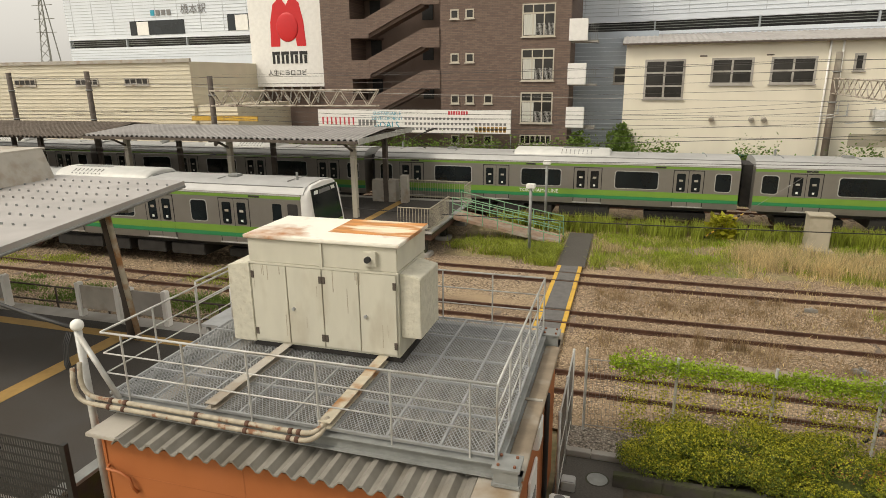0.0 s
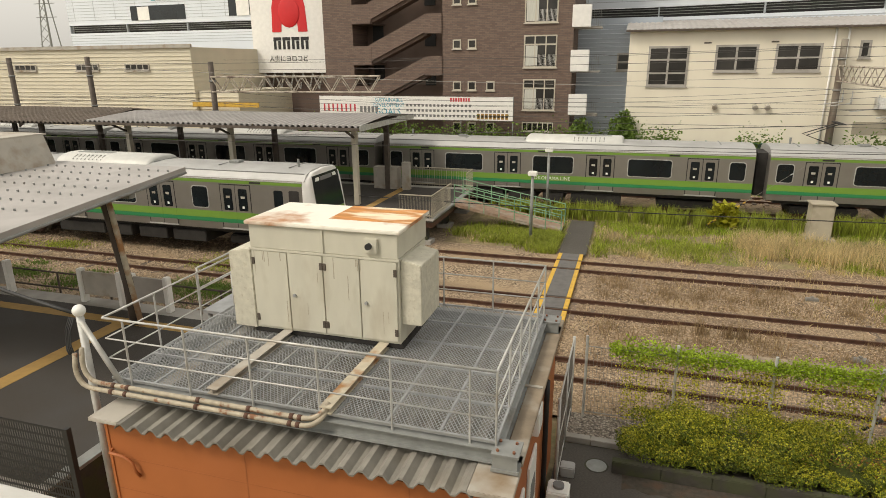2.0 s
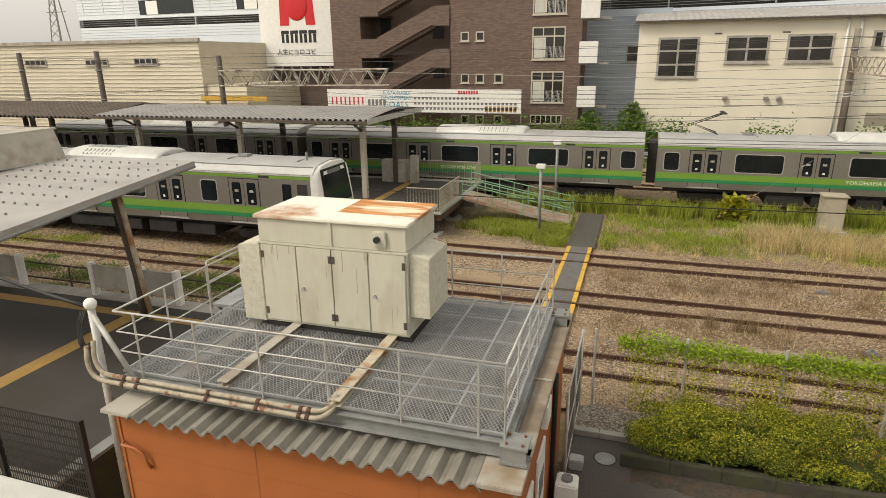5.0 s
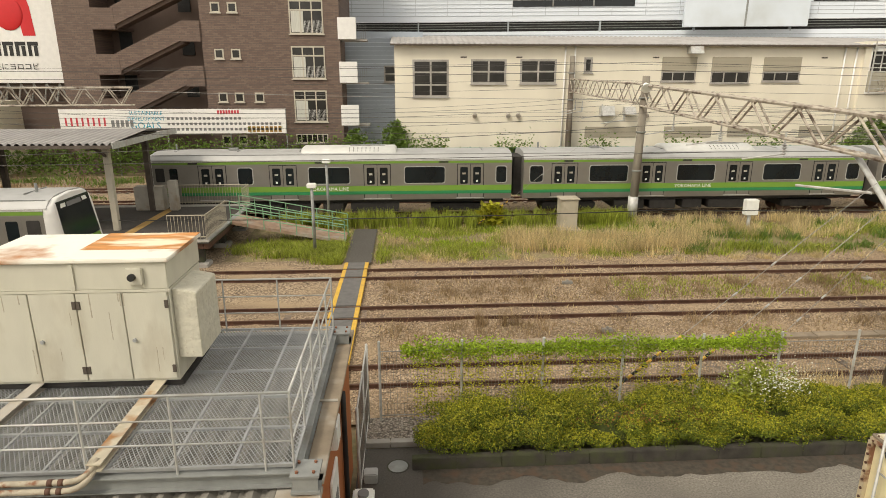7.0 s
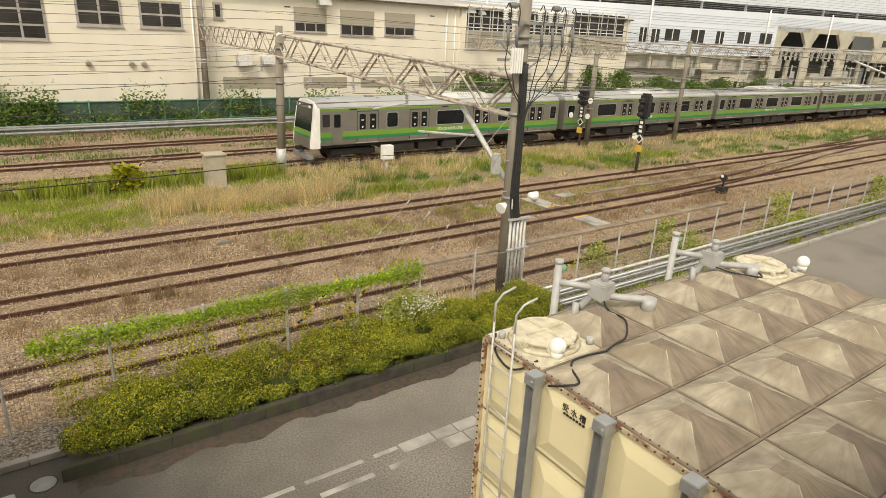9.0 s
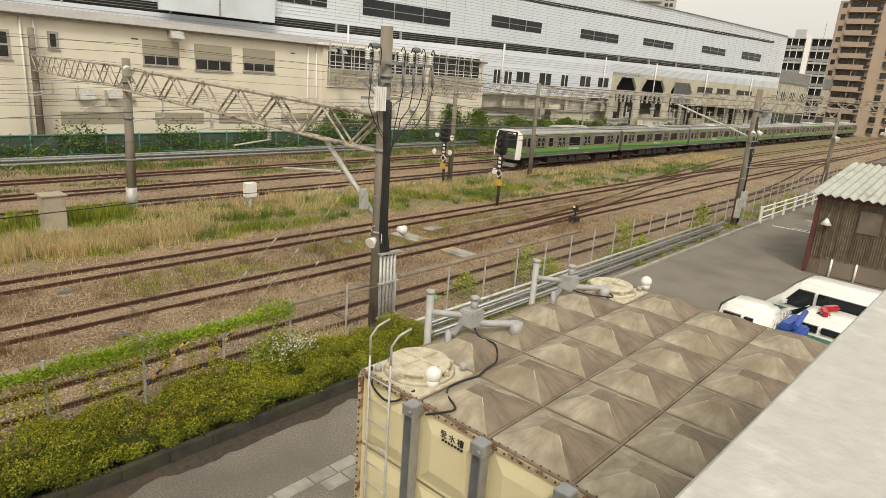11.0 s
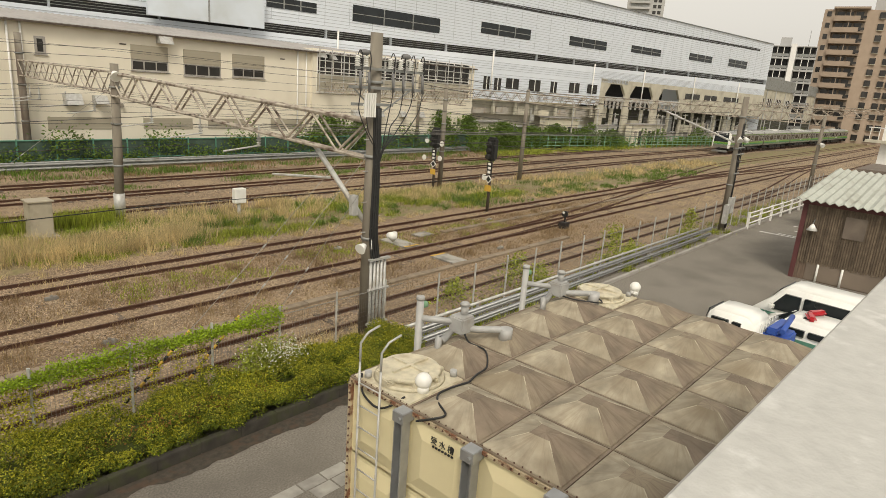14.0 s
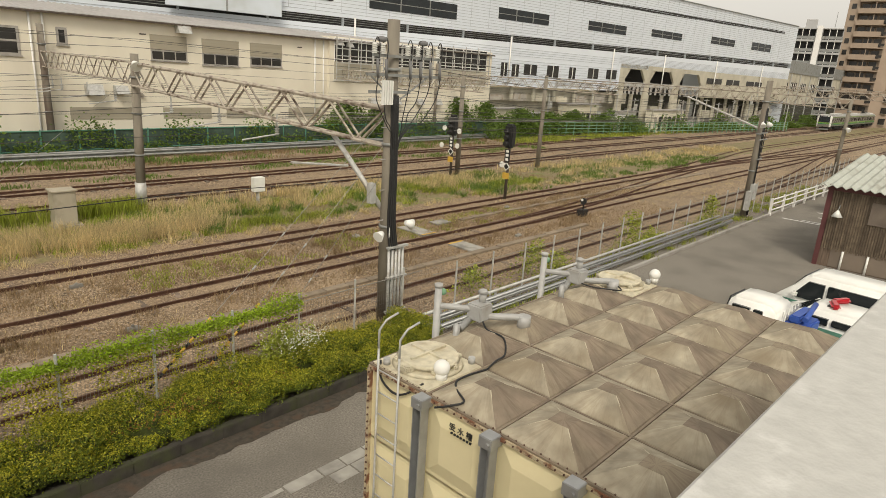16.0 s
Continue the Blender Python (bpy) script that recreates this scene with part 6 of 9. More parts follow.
bmesh.ops.create_uvsphere(bm, u_segments=20, v_segments=10, radius=1.0, matrix=Matrix.Translation((-32.68, 55.97, 12.5)) @ Matrix.Diagonal((1.2, 0.1, 1.35, 1)))
for f in bm.faces:
    f.smooth = True
part("emblem_ball", bm, "red", bb, "round red emblem ball")
for k in range(4):
    x = -34.55 + k * 1.0
    bm = bmesh.new()
    bx(bm, x, x + 0.85, 55.96, 56.0, 9.98, 10.28)
    bx(bm, x + 0.02, x + 0.28, 55.955, 56.0, 9.15, 10.05)
    bx(bm, x + 0.5, x + 0.78, 55.955, 56.0, 9.15, 9.95)
    part("logo_shape", bm, "ink", bb, "black company lettering shape")
writing("slogan", "人生にヨロコビ", 0.62, "ink", bb, pose(-33.0, 55.96, 8.25, 90, 0, 0), "small black slogan")
for k in range(9):
    x = -37 + k * 1.06
    part("truss_bar", rod((x, 56.2, 6.9), (x + 0.53, 56.5, 5.4), 0.07, 6), "galvpaint", bb)
    part("truss_bar", rod((x + 1.06, 56.2, 6.9), (x + 0.53, 56.5, 5.4), 0.07, 6), "galvpaint", bb)
part("base", box(-36.5, -28.8, 57, 59, 0, 7.0), "browncon", bb)

# cream corrugated shop building
cb = thing("cream_shed_building", "low cream corrugated metal building with small strip windows", "building")
part("wall", box(-75, -36.5, 46, 60, -0.2, 9.2), "creamwall", cb)
for k in range(24):
    part("rib", box(-75, -36.5, 45.95, 46, 1.0 + k * 0.34, 1.05 + k * 0.34), "beige", cb)
bm = bmesh.new()
v = bx(bm, -36.4, -32.4, 46.3, 55, -0.2, 5.6)
part("side_wall", bm, "creamwall", cb)
for k in range(13):
    part("rib", box(-36.4, -32.4, 46.25, 46.3, 1.0 + k * 0.34, 1.05 + k * 0.34), "beige", cb)
for x in (-56.3, -49.0, -43.5, -64):
    window(cb, x, x + 2.6, 7.3, 7.9, 45.95, 4, 1, "flash", 0.1)
part("roof_edge", box(-75.2, -36.3, 45.8, 46, 9.15, 9.45), "flash", cb)
part("yellow_rail", box(-36.5, -30, 45.5, 45.6, 4.3, 4.7), "yellow", cb, "yellow beam")

# far towers
def tower(name, az, dist, w, h, m, floors, lbl):
    th = thing(name, lbl, "apartment tower", at=(0, 0, 0))
    th.matrix_basis = pose(dist * math.sin(radians(az)), dist * math.cos(radians(az)), 0, 0, 0, -az)
    part("wall", box(-w / 2, w / 2, 0, w, -1, h), m, th)
    fh = h / floors
    for k in range(floors):
        z = k * fh
        bl = part("balcony", box(-w * 0.42, w * 0.12, -1.4, 0, z + 0.1, z + 1.35), m, th, "pale balcony front")
        # strip coloured as the shade above the balcony front
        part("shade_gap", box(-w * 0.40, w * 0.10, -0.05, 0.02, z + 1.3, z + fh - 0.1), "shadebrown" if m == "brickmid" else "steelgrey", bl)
        for x in (0.2, 0.33):
            part("window", box(w * x, w * (x + 0.09), -0.1, 0.02, z + 0.9, z + fh - 0.6), "bglass", th)
    part("roof_box", box(-w * 0.2, w * 0.25, w * 0.2, w * 0.8, h, h + 2.5), m, th)
    return th


def slab_tower(az, dist, h, floors):
    th = thing("brown_tower", "tan tiled apartment tower with long balconies and small windows", "apartment tower")
    th.matrix_basis = pose(dist * math.sin(radians(az)), dist * math.cos(radians(az)), 0, 0, 0, -az)
    part("wall", box(-10.4, 0, 1.6, 12, -1, h), "brickmid", th)
    part("stair_bay", box(-10.4, -7.8, 0.3, 1.6, -1, h - 1.0), "brickmid", th)
    wing = part("wing", raw("wing", [(0, 1.6, -1), (30, 16, -1), (30, 30, -1), (0, 12, -1), (0, 1.6, h), (30, 16, h), (30, 30, h), (0, 12, h)], [(0, 1, 5, 4), (1, 2, 6, 5), (2, 3, 7, 6), (3, 0, 4, 7), (4, 5, 6, 7)], "brickmid"), "brickmid", th)
    part("roof_slab", box(-8.2, 0.6, -0.4, 12, h, h + 0.5), "brickmid", th)
    part("roof_box", box(1.5, 5.0, 5, 9, h, h + 4.2), "aptgrey", th, "pale lift housing")
    fh = h / floors
    for k in range(floors):
        z = k * fh
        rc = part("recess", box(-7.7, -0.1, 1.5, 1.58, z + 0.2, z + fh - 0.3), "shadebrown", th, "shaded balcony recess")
        for x in (-7.2, -5.0, -2.6):
            part("balcony_door", box(x, x + 1.8, 1.4, 1.5, z + 0.3, z + fh - 0.7), "bglass", rc)
        bl = part("balcony", box(-7.8, 0, -0.3, 1.6, z - 0.25, z), "brickmid", th)
        part("balcony_front", box(-7.9, -1.4, -0.45, -0.3, z - 0.25, z + 1.15, 0.05), "brickmid", bl)
        part("divider", box(-4.1, -3.9, -0.25, 1.5, z, z + fh - 0.3), "brickmid", bl)
        part("railing", box(-1.35, 0, -0.4, -0.34, z + 0.4, z + 1.1), "bglass", bl, "dark corner railing")
        for x in (3.0, 6.2, 8.2, 12.5, 16.0, 18.0):
            y = 1.6 + x * 14.4 / 30
            wn = part("window", box(x, x + 1.5, y - 0.25, y + 0.6, z + 0.8, z + fh - 0.6), "bglass", th)
            part("frame", box(x - 0.1, x + 1.6, y - 0.3, y + 0.5, z + 0.68, z + 0.8), "darkcream", wn)
        part("bay_window", box(-9.6, -8.5, 0.2, 0.32, z + 1.0, z + fh - 0.7), "bglass", th)
    return th


def balcony_block(az, dist, h, floors):
    th = thing("grey_tower", "pale grey apartment block with dark recessed balconies", "apartment tower")
    th.matrix_basis = pose(dist * math.sin(radians(az)), dist * math.cos(radians(az)), 0, 0, 0, -az)
    part("wall", box(-5.2, 5.4, 1.2, 10, -1, h), "aptgrey", th)
    part("pier", box(-0.6, 0.7, -0.6, 1.2, -1, h + 0.4), "white", th, "white stair pier")
    part("roof_box", box(-3.4, -0.8, 3, 6, h, h + 2.2), "aptgrey", th)
    part("mast", rod((3.2, 3, h), (3.2, 3, h + 4), 0.06, 5), "steelgrey", th)
    fh = h / floors
    for k in range(floors):
        z = k * fh
        for x0, x1 in ((-5.2, -0.65), (0.75, 5.4)):
            bl = part("balcony", box(x0, x1, -0.3, 1.2, z - 0.15, z + 0.1), "aptgrey", th)
            # flat near-black panel drawn for the shade behind the railing
            part("recess", box(x0 + 0.2, x1 - 0.2, 1.12, 1.19, z + 0.1, z + fh - 0.2), "dark", bl, "painted shade of the balcony recess")
            part("railing", box(x0, x1, -0.32, -0.27, z + 0.25, z + 0.95), "steelgrey", bl, "grey balcony railing")
            part("roof_lip", box(x0, x1, -0.35, 1.2, z + fh - 0.35, z + fh - 0.16), "aptgrey", bl)
            for q in range(1, 3):
                x = x0 + (x1 - x0) * q / 3
                part("post", box(x - 0.08, x + 0.08, -0.25, -0.15, z + 0.1, z + fh - 0.2), "white", bl)
    return th


slab_tower(80.75, 215, 36.6, 12)
balcony_block(76.45, 190, 24.2, 8)
tower("far_tower", 64.8, 420, 22, 75, "aptgrey", 22, "distant pale tower block")
# pale low building at the end of the station
lw = thing("low_station_annex", "low cream annex with grey roof beyond the station", "building")
part("wall", box(152.3, 217, 42.5, 50, 0, 12.2), "darkcream", lw)
for x in (155, 162, 170, 179, 189, 200):
    w = part("window", box(x, x + 4.2, 42.4, 42.5, 8.2, 10.2), "bglass", lw)
    for k in range(3):
        part("mullion", box(x + k * 1.6 - 0.08, x + k * 1.6 + 0.08, 42.34, 42.4, 8.2, 10.2), "white", w)
for x in (153, 160.5, 168, 177, 187, 198, 210):
    part("downpipe", rod((x, 42.3, 1), (x, 42.3, 12.1), 0.12, 6), "galvpaint", lw)
# dark panel on the wall, coloured as shade in an open storey
part("lower_opening", box(153, 216, 42.42, 42.5, 1.0, 5.4), "darkconc", lw, "painted shade of the open lower storey")
part("roof_band", box(152.2, 217, 42.3, 50, 12.2, 14.9), "steelgrey", lw)
# white house wall at the end of the road
wb = thing("white_house", "white house wall with outside steps beyond the sheds", "building")
part("wall", box(70, 80, -3, 7.9, 0, 9.5), "white", wb)
part("balcony", box(69.2, 70, 3, 9.1, 5.5, 5.75), "darkcream", wb, "cream balcony slab")
for k in range(9):
    part("baluster", rod((69.3, 3.2 + k * 0.7, 5.75), (69.3, 3.2 + k * 0.7, 6.85), 0.03, 5), "white", wb)
part("handrail", rod((69.3, 3.1, 6.85), (69.3, 9.0, 6.85), 0.04, 6), "white", wb)
bm = bmesh.new()
v = bx(bm, 69.0, 69.9, 3.0, 8.0, 1.2, 1.5)
for i in (0, 1, 4, 5):
    v[i].co.z += 2.6
part("stair_flight", bm, "darkcream", wb, "outside stair flight")
for k in range(11):
    y = 3.1 + k * 0.48
    z = 4.05 - k * 0.25
    part("baluster", rod((69.05, y, z), (69.05, y, z + 0.95), 0.025, 5), "white", wb)
part("handrail", rod((69.05, 3.0, 5.1), (69.05, 8.0, 2.5), 0.04, 6), "white", wb)
lr = thing("low_outbuilding", "low outbuilding with dark flat roof and white parapet block", "outbuilding")
part("wall", box(50, 57, 0, 6.4, 0, 4.0), "darkcream", lr)
part("roof", box(49.8, 57.2, -0.2, 6.6, 4.0, 4.35), "oldroof", lr, "dark flat roof")
part("roof_block", box(47.0, 49.6, 5.9, 7.5, 0, 4.1, 0.06), "white", lr, "white block")

# dark backing ground behind fences: green belt with fence
gf = thing("green_fence", "teal painted steel pipe fence along the far side of the tracks", "fence")
for z in (0.5, 1.9):
    part("bar", rod((-12, 50.2, z), (110, 50.2, z), 0.05, 6), "fencegreen", gf)
for k in range(50):
    x = -12 + k * 2.45
    part("post", rod((x, 50.2, -0.2), (x, 50.2, 2.0), 0.06, 6), "fencegreen", gf)
bm = bmesh.new()
bx(bm, -12, 110, 50.24, 50.26, 0.3, 1.85)
part("net", bm, "net", gf, "dark green netting")
pl = thing("pipe_bundle", "bundle of grey pipes running low along the far fence", "pipe bundle")
for k, (y, z) in enumerate(((49.0, 0.1), (49.15, 0.35), (49.3, 0.15), (49.4, 0.45))):
    part("pipe", rod((-5, y, z), (90, y, z), 0.085, 8), "steelgrey", pl)

# low sheds and screens below the far end of the station
for k, (xa, xb, y, h, m_, lbl) in enumerate(((64, 70, 51, 3.4, "creamwall", "low cream shed behind the far fence"), (71.5, 77, 50.5, 2.8, "steelgrey", "grey low store behind the far fence"), (79, 88, 49.5, 4.2, "creamwall", "cream corrugated screen below the station"), (90, 97, 47.5, 3.2, "white", "small white store below the station"), (100, 112, 45.8, 3.6, "beige", "cream low annex below the station"))):
    sd_ = thing("low_shed", lbl, "shed")
    part("wall", box(xa, xb, y, y + 1.5, -0.2, h), m_, sd_)
    part("roof", box(xa - 0.2, xb + 0.2, y - 0.3, y + 1.6, h, h + 0.15), "canopy", sd_)
    nb = max(1, int((xb - xa) / 1.8))
    for q in range(nb):
        part("door", box(xa + 0.3 + q * 1.8, xa + 1.3 + q * 1.8, y - 0.04, y, 0.2, h * 0.7), "dark" if q % 2 else "flash", sd_)

# distant power pylon
py_ = thing("power_pylon", "distant grey lattice power pylon", "power pylon", at=(-266, 238, 0))
for k in range(4):
    sx, s_y = ((-1, -1), (1, -1), (1, 1), (-1, 1))[k]
    part("leg", rod((sx * 4, s_y * 4, 0), (sx * 0.6, s_y * 0.6, 46), 0.25, 4), "steelgrey", py_)
for k in range(9):
    z, w_ = 5 + k * 4.5, 4 - (5 + k * 4.5) * 3.4 / 46
    part("brace", rod((-w_, -w_, z), (w_, -w_, z + 4), 0.14, 4), "steelgrey", py_)
    part("brace", rod((w_, -w_, z), (-w_, -w_, z + 4), 0.14, 4), "steelgrey", py_)
for z in (30, 36, 42):
    part("crossarm", rod((-6, 0, z), (6, 0, z), 0.2, 4), "steelgrey", py_)

# fence, scrub and service posts below the far end of the station
ff = thing("far_fence", "pale teal steel fence below the station end", "fence")
for k in range(46):
    x = 72 + k * 1.7
    part("post", rod((x, sy(x) - 3.2, -0.2), (x, sy(x) - 3.2, 1.9), 0.07, 5), "ltgreenpaint", ff)
for z in (0.4, 0.9, 1.35, 1.8):
    part("bar", rod((72, sy(72) - 3.2, z), (148.5, sy(148.5) - 3.2, z), 0.05, 5), "ltgreenpaint", ff)
rs = random.Random(4)
for k in range(26):
    x = 66 + k * 3.3 + rs.uniform(-1, 1)
    h = rs.uniform(3.5, 7.2)
    y = sy(x) - rs.uniform(0.6, 2.6)
    sp = thing("service_post", "thin grey service post below the station", "post", "service posts")
    part("shaft", rod((x, y, -0.2), (x, y, h), 0.09, 6), "galvpaint" if k % 2 else "darkcream", sp)
    part("arm", rod((x - 1.2, y, h - 0.3), (x + 1.2, y, h - 0.25), 0.05, 5), "galvpaint", sp)
    if k % 3 == 0:
        part("box", box(x - 0.35, x + 0.35, y - 0.4, y - 0.1, h - 1.8, h - 0.9), "galvpaint", sp)

# ---------- water tank ----------
tk = thing("water_tank", "cream panel water tank with dirty brown pyramid roof panels", "water tank")
TX, TY, TZ = 4.62, 5.2, 4.2
part("shell", box(TX + 0.06, TX + 5.94, TY - 6.94, TY - 0.06, 0.9, TZ - 0.06), "cream", tk)
bm = bmesh.new()
b0 = [bm.verts.new(p) for p in ((0.015, -0.015, 0), (0.985, -0.015, 0), (0.985, -0.985, 0), (0.015, -0.985, 0))]
b1 = [bm.verts.new(p) for p in ((0.03, -0.03, 0.02), (0.97, -0.03, 0.02), (0.97, -0.97, 0.02), (0.03, -0.97, 0.02))]
t0 = [bm.verts.new(p) for p in ((0.38, -0.36, 0.17), (0.62, -0.36, 0.17), (0.62, -0.6, 0.18), (0.38, -0.6, 0.18))]
for A, B in ((b0, b1), (b1, t0)):
    for i in range(4):
        bm.faces.new((A[i], A[(i + 1) % 4], B[(i + 1) % 4], B[i]))
bm.faces.new(t0)
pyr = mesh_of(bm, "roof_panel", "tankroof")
pyr.materials.append(M["grimeshade"])
# faces towards -y are toned darker in place of side shading; tops too
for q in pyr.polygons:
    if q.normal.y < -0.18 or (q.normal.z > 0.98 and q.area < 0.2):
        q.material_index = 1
bm = bmesh.new()
for i in range(4):
    h0, h1 = ((0.03, -0.03), (0.97, -0.03), (0.97, -0.97), (0.03, -0.97))[i], ((0.38, -0.36, 0.17), (0.62, -0.36, 0.17), (0.62, -0.6, 0.18), (0.38, -0.6, 0.18))[i]
    cy(bm, (h0[0], h0[1], 0.012), (h1[0], h1[1], h1[2] - 0.005), 0.005, 4, 0.008)
ridge = mesh_of(bm, "ridge", "tankedge")
flat = mesh_of(box(0.015, 0.985, -0.985, -0.015, -0.02, 0.03, 0.01), "flat_panel", "tankwhite")
for i in range(6):
    for j in range(7):
        special = (i, j) in ((0, 0), (5, 0))
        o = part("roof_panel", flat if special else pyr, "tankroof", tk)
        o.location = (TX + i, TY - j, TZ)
        if not special:
            part("ridge", ridge, "tankedge", o, "worn pale ridges")
# flange grid between panels
for i in range(7):
    part("flange", box(TX + i - 0.014, TX + i + 0.014, TY - 7, TY, TZ - 0.03, TZ + 0.018), "grimeshade", tk)
for j in range(8):
    part("flange", box(TX, TX + 6, TY - j - 0.014, TY - j + 0.014, TZ - 0.03, TZ + 0.0165), "grimeshade", tk)
# side panels, bulged, on the two visible faces
def bulge(w, h):
    bm = bmesh.new()
    a = [bm.verts.new(p) for p in ((0, 0, 0), (w, 0, 0), (w, 0, h), (0, 0, h))]
    b = [bm.verts.new(p) for p in ((0.05, 0, 0.05), (w - 0.05, 0, 0.05), (w - 0.05, 0, h - 0.05), (0.05, 0, h - 0.05))]
    m_ = 0.24
    c = [bm.verts.new(p) for p in ((m_, -0.05, m_), (w - m_, -0.05, m_), (w - m_, -0.05, h - m_), (m_, -0.05, h - m_))]
    for A, B in ((a, b), (b, c)):
        for i in range(4):
            bm.faces.new((A[i], A[(i + 1) % 4], B[(i + 1) % 4], B[i]))
    bm.faces.new(c)
    return mesh_of(bm, "side_panel", "cream")


sp = bulge(0.97, 0.97)
for j in range(7):
    for k in range(3):
        o = part("side_panel", sp, "cream", tk)
        o.matrix_basis = pose(TX + 0.02, TY - j - 0.015, TZ - 1 - k + 0.0, 0, 0, -90)
for i in range(6):
    for k in range(3):
        o = part("side_panel", sp, "cream", tk)
        o.matrix_basis = pose(TX + i + 0.985, TY - 0.02, TZ - 1 - k, 0, 0, 180)
part("edge_angle", box(TX - 0.03, TX + 0.04, TY - 7, TY, TZ - 0.05, TZ - 0.005), "rustedge", tk, "rusty bolted edge angle")
part("edge_angle", box(TX + 0.041, TX + 6, TY - 0.05, TY + 0.03, TZ - 0.05, TZ - 0.005), "rustedge", tk, "rusty bolted edge angle")
part("edge_angle", box(TX - 0.025, TX + 0.03, TY - 0.03, TY + 0.025, 0.9, TZ - 0.06), "rustedge", tk, "rusty corner angle")
bm = bmesh.new()
for k in range(70):
    y = TY - 0.05 - k * 0.1
    cy(bm, (TX - 0.045, y, TZ - 0.025), (TX - 0.028, y, TZ - 0.025), 0.010, 6)
    cy(bm, (TX + 0.012, y, TZ), (TX + 0.012, y, TZ + 0.03), 0.009, 6)
for k in range(32):
    z = 1.0 + k * 0.1
    cy(bm, (TX - 0.04, TY - 0.012, z), (TX - 0.025, TY - 0.012, z), 0.013, 6)
tagged(part("bolts", bm, "rail", tk, "rows of rusty bolts"), kind="stuff")
for j in (1, 2, 3, 4, 5, 6):
    y = TY - j
    bm = bmesh.new()
    bx(bm, TX - 0.16, TX - 0.03, y - 0.065, y - 0.055, 0.2, TZ - 0.1)
    bx(bm, TX - 0.16, TX - 0.03, y + 0.055, y + 0.065, 0.2, TZ - 0.1)
    bx(bm, TX - 0.045, TX - 0.03, y - 0.055, y + 0.055, 0.2, TZ - 0.1)
    co = part("brace_column", bm, "galv", tk, "galvanised brace channel")
    part("top_clip", box(TX - 0.18, TX + 0.02, y - 0.085, y + 0.085, TZ - 0.12, TZ + 0.015, 0.008), "galv", co)
    part("bolt", rod((TX - 0.2, y - 0.04, TZ - 0.05), (TX - 0.18, y - 0.04, TZ - 0.05), 0.02, 6), "galv", co)
part("foundation", box(TX + 0.1, TX + 5.9, TY - 6.9, TY - 0.1, -0.1, 0.9), "concrete", tk)
lad = part("ladder", rod((TX - 0.12, 4.92, 0.4), (TX - 0.12, 4.92, 4.55), 0.014, 8), "galvpaint", tk, "slim steel ladder")
bm = bmesh.new()
tube(bm, [(TX - 0.12, 4.56, 0.4), (TX - 0.12, 4.56, 4.55)], 0.014, 8)
for y in (4.56, 4.92):
    tube(bm, [(TX - 0.12, y, 4.5), (TX - 0.12, y, 4.78), (TX - 0.04, y - 0.03, 4.9), (TX + 0.1, y - 0.08, 4.97)], 0.014, 8)
for k in range(14):
    z = 0.5 + k * 0.29
    tube(bm, [(TX - 0.12, 4.56, z), (TX - 0.12, 4.92, z)], 0.009, 6)
part("ladder_rail", bm, "galvpaint", lad)
writing("tank_sign", "受 水 槽", 0.095, "ink", tk, pose(TX - 0.06, 3.62, 4.02, 90, 0, -90), "black lettering reading water tank")
for k in range(7):
    part("letter_bar", box(TX - 0.06, TX - 0.045, 3.47 + k * 0.045, 3.495 + k * 0.045, 3.935, 3.955), "ink", tk)
for cx, cyy in ((5.15, 4.72), (10.1, 4.72)):
    h = part("manhole", rod((cx, cyy, TZ + 0.02), (cx, cyy, TZ + 0.12), 0.36, 28), "tankwhite", tk, "round chalky manhole collar")
    part("lid", rod((cx, cyy, TZ + 0.12), (cx, cyy, TZ + 0.16), 0.4, 28, 0.37), "tankwhite", h, "round manhole lid")
    bm = bmesh.new()
    bx(bm, cx - 0.3, cx + 0.3, cyy - 0.02, cyy + 0.02, TZ + 0.16, TZ + 0.19)
    bx(bm, cx - 0.02, cx + 0.02, cyy - 0.3, cyy - 0.021, TZ + 0.16, TZ + 0.188)
    bx(bm, cx - 0.02, cx + 0.02, cyy + 0.021, cyy + 0.3, TZ + 0.16, TZ + 0.188)
    part("lid_rib", bm, "tankwhite", h)
    part("collar_ring", rod((cx, cyy, TZ + 0.03), (cx, cyy, TZ + 0.07), 0.45, 26, 0.42), "tankwhite", h, "chalky sealed collar")
    for q in range(8):
        a = q * math.pi / 4 + 0.2
        part("clamp_lug", box(cx + 0.39 * math.cos(a) - 0.04, cx + 0.39 * math.cos(a) + 0.04, cyy + 0.39 * math.sin(a) - 0.04, cyy + 0.39 * math.sin(a) + 0.04, TZ + 0.065, TZ + 0.135, 0.015), "tankwhite", h)
    part("hinge", box(cx - 0.46, cx - 0.36, cyy - 0.09, cyy + 0.09, TZ + 0.06, TZ + 0.14, 0.015), "tankwhite", h)
    for ox_, oy_ in ((-0.42, 0.3), (0.42, -0.36)):
        part("knob", rod((cx + ox_, cyy + oy_, TZ + 0.03), (cx + ox_, cyy + oy_, TZ + 0.11), 0.045, 10), "pipegrey", h, "small grey cap")
for cx, cyy in ((4.98, 4.33), (10.75, 4.35)):
    v_ = part("vent", rod((cx, cyy, TZ + 0.02), (cx, cyy, TZ + 0.12), 0.075, 14), "whitepl", tk, "white mushroom vent")
    bm = bmesh.new()
    bmesh.ops.create_uvsphere(bm, u_segments=18, v_segments=10, radius=0.1, matrix=Matrix.Translation((cx, cyy, TZ + 0.17)))
    for f in bm.faces:
        f.smooth = True
    part("dome", bm, "whitepl", v_, "round white dome")
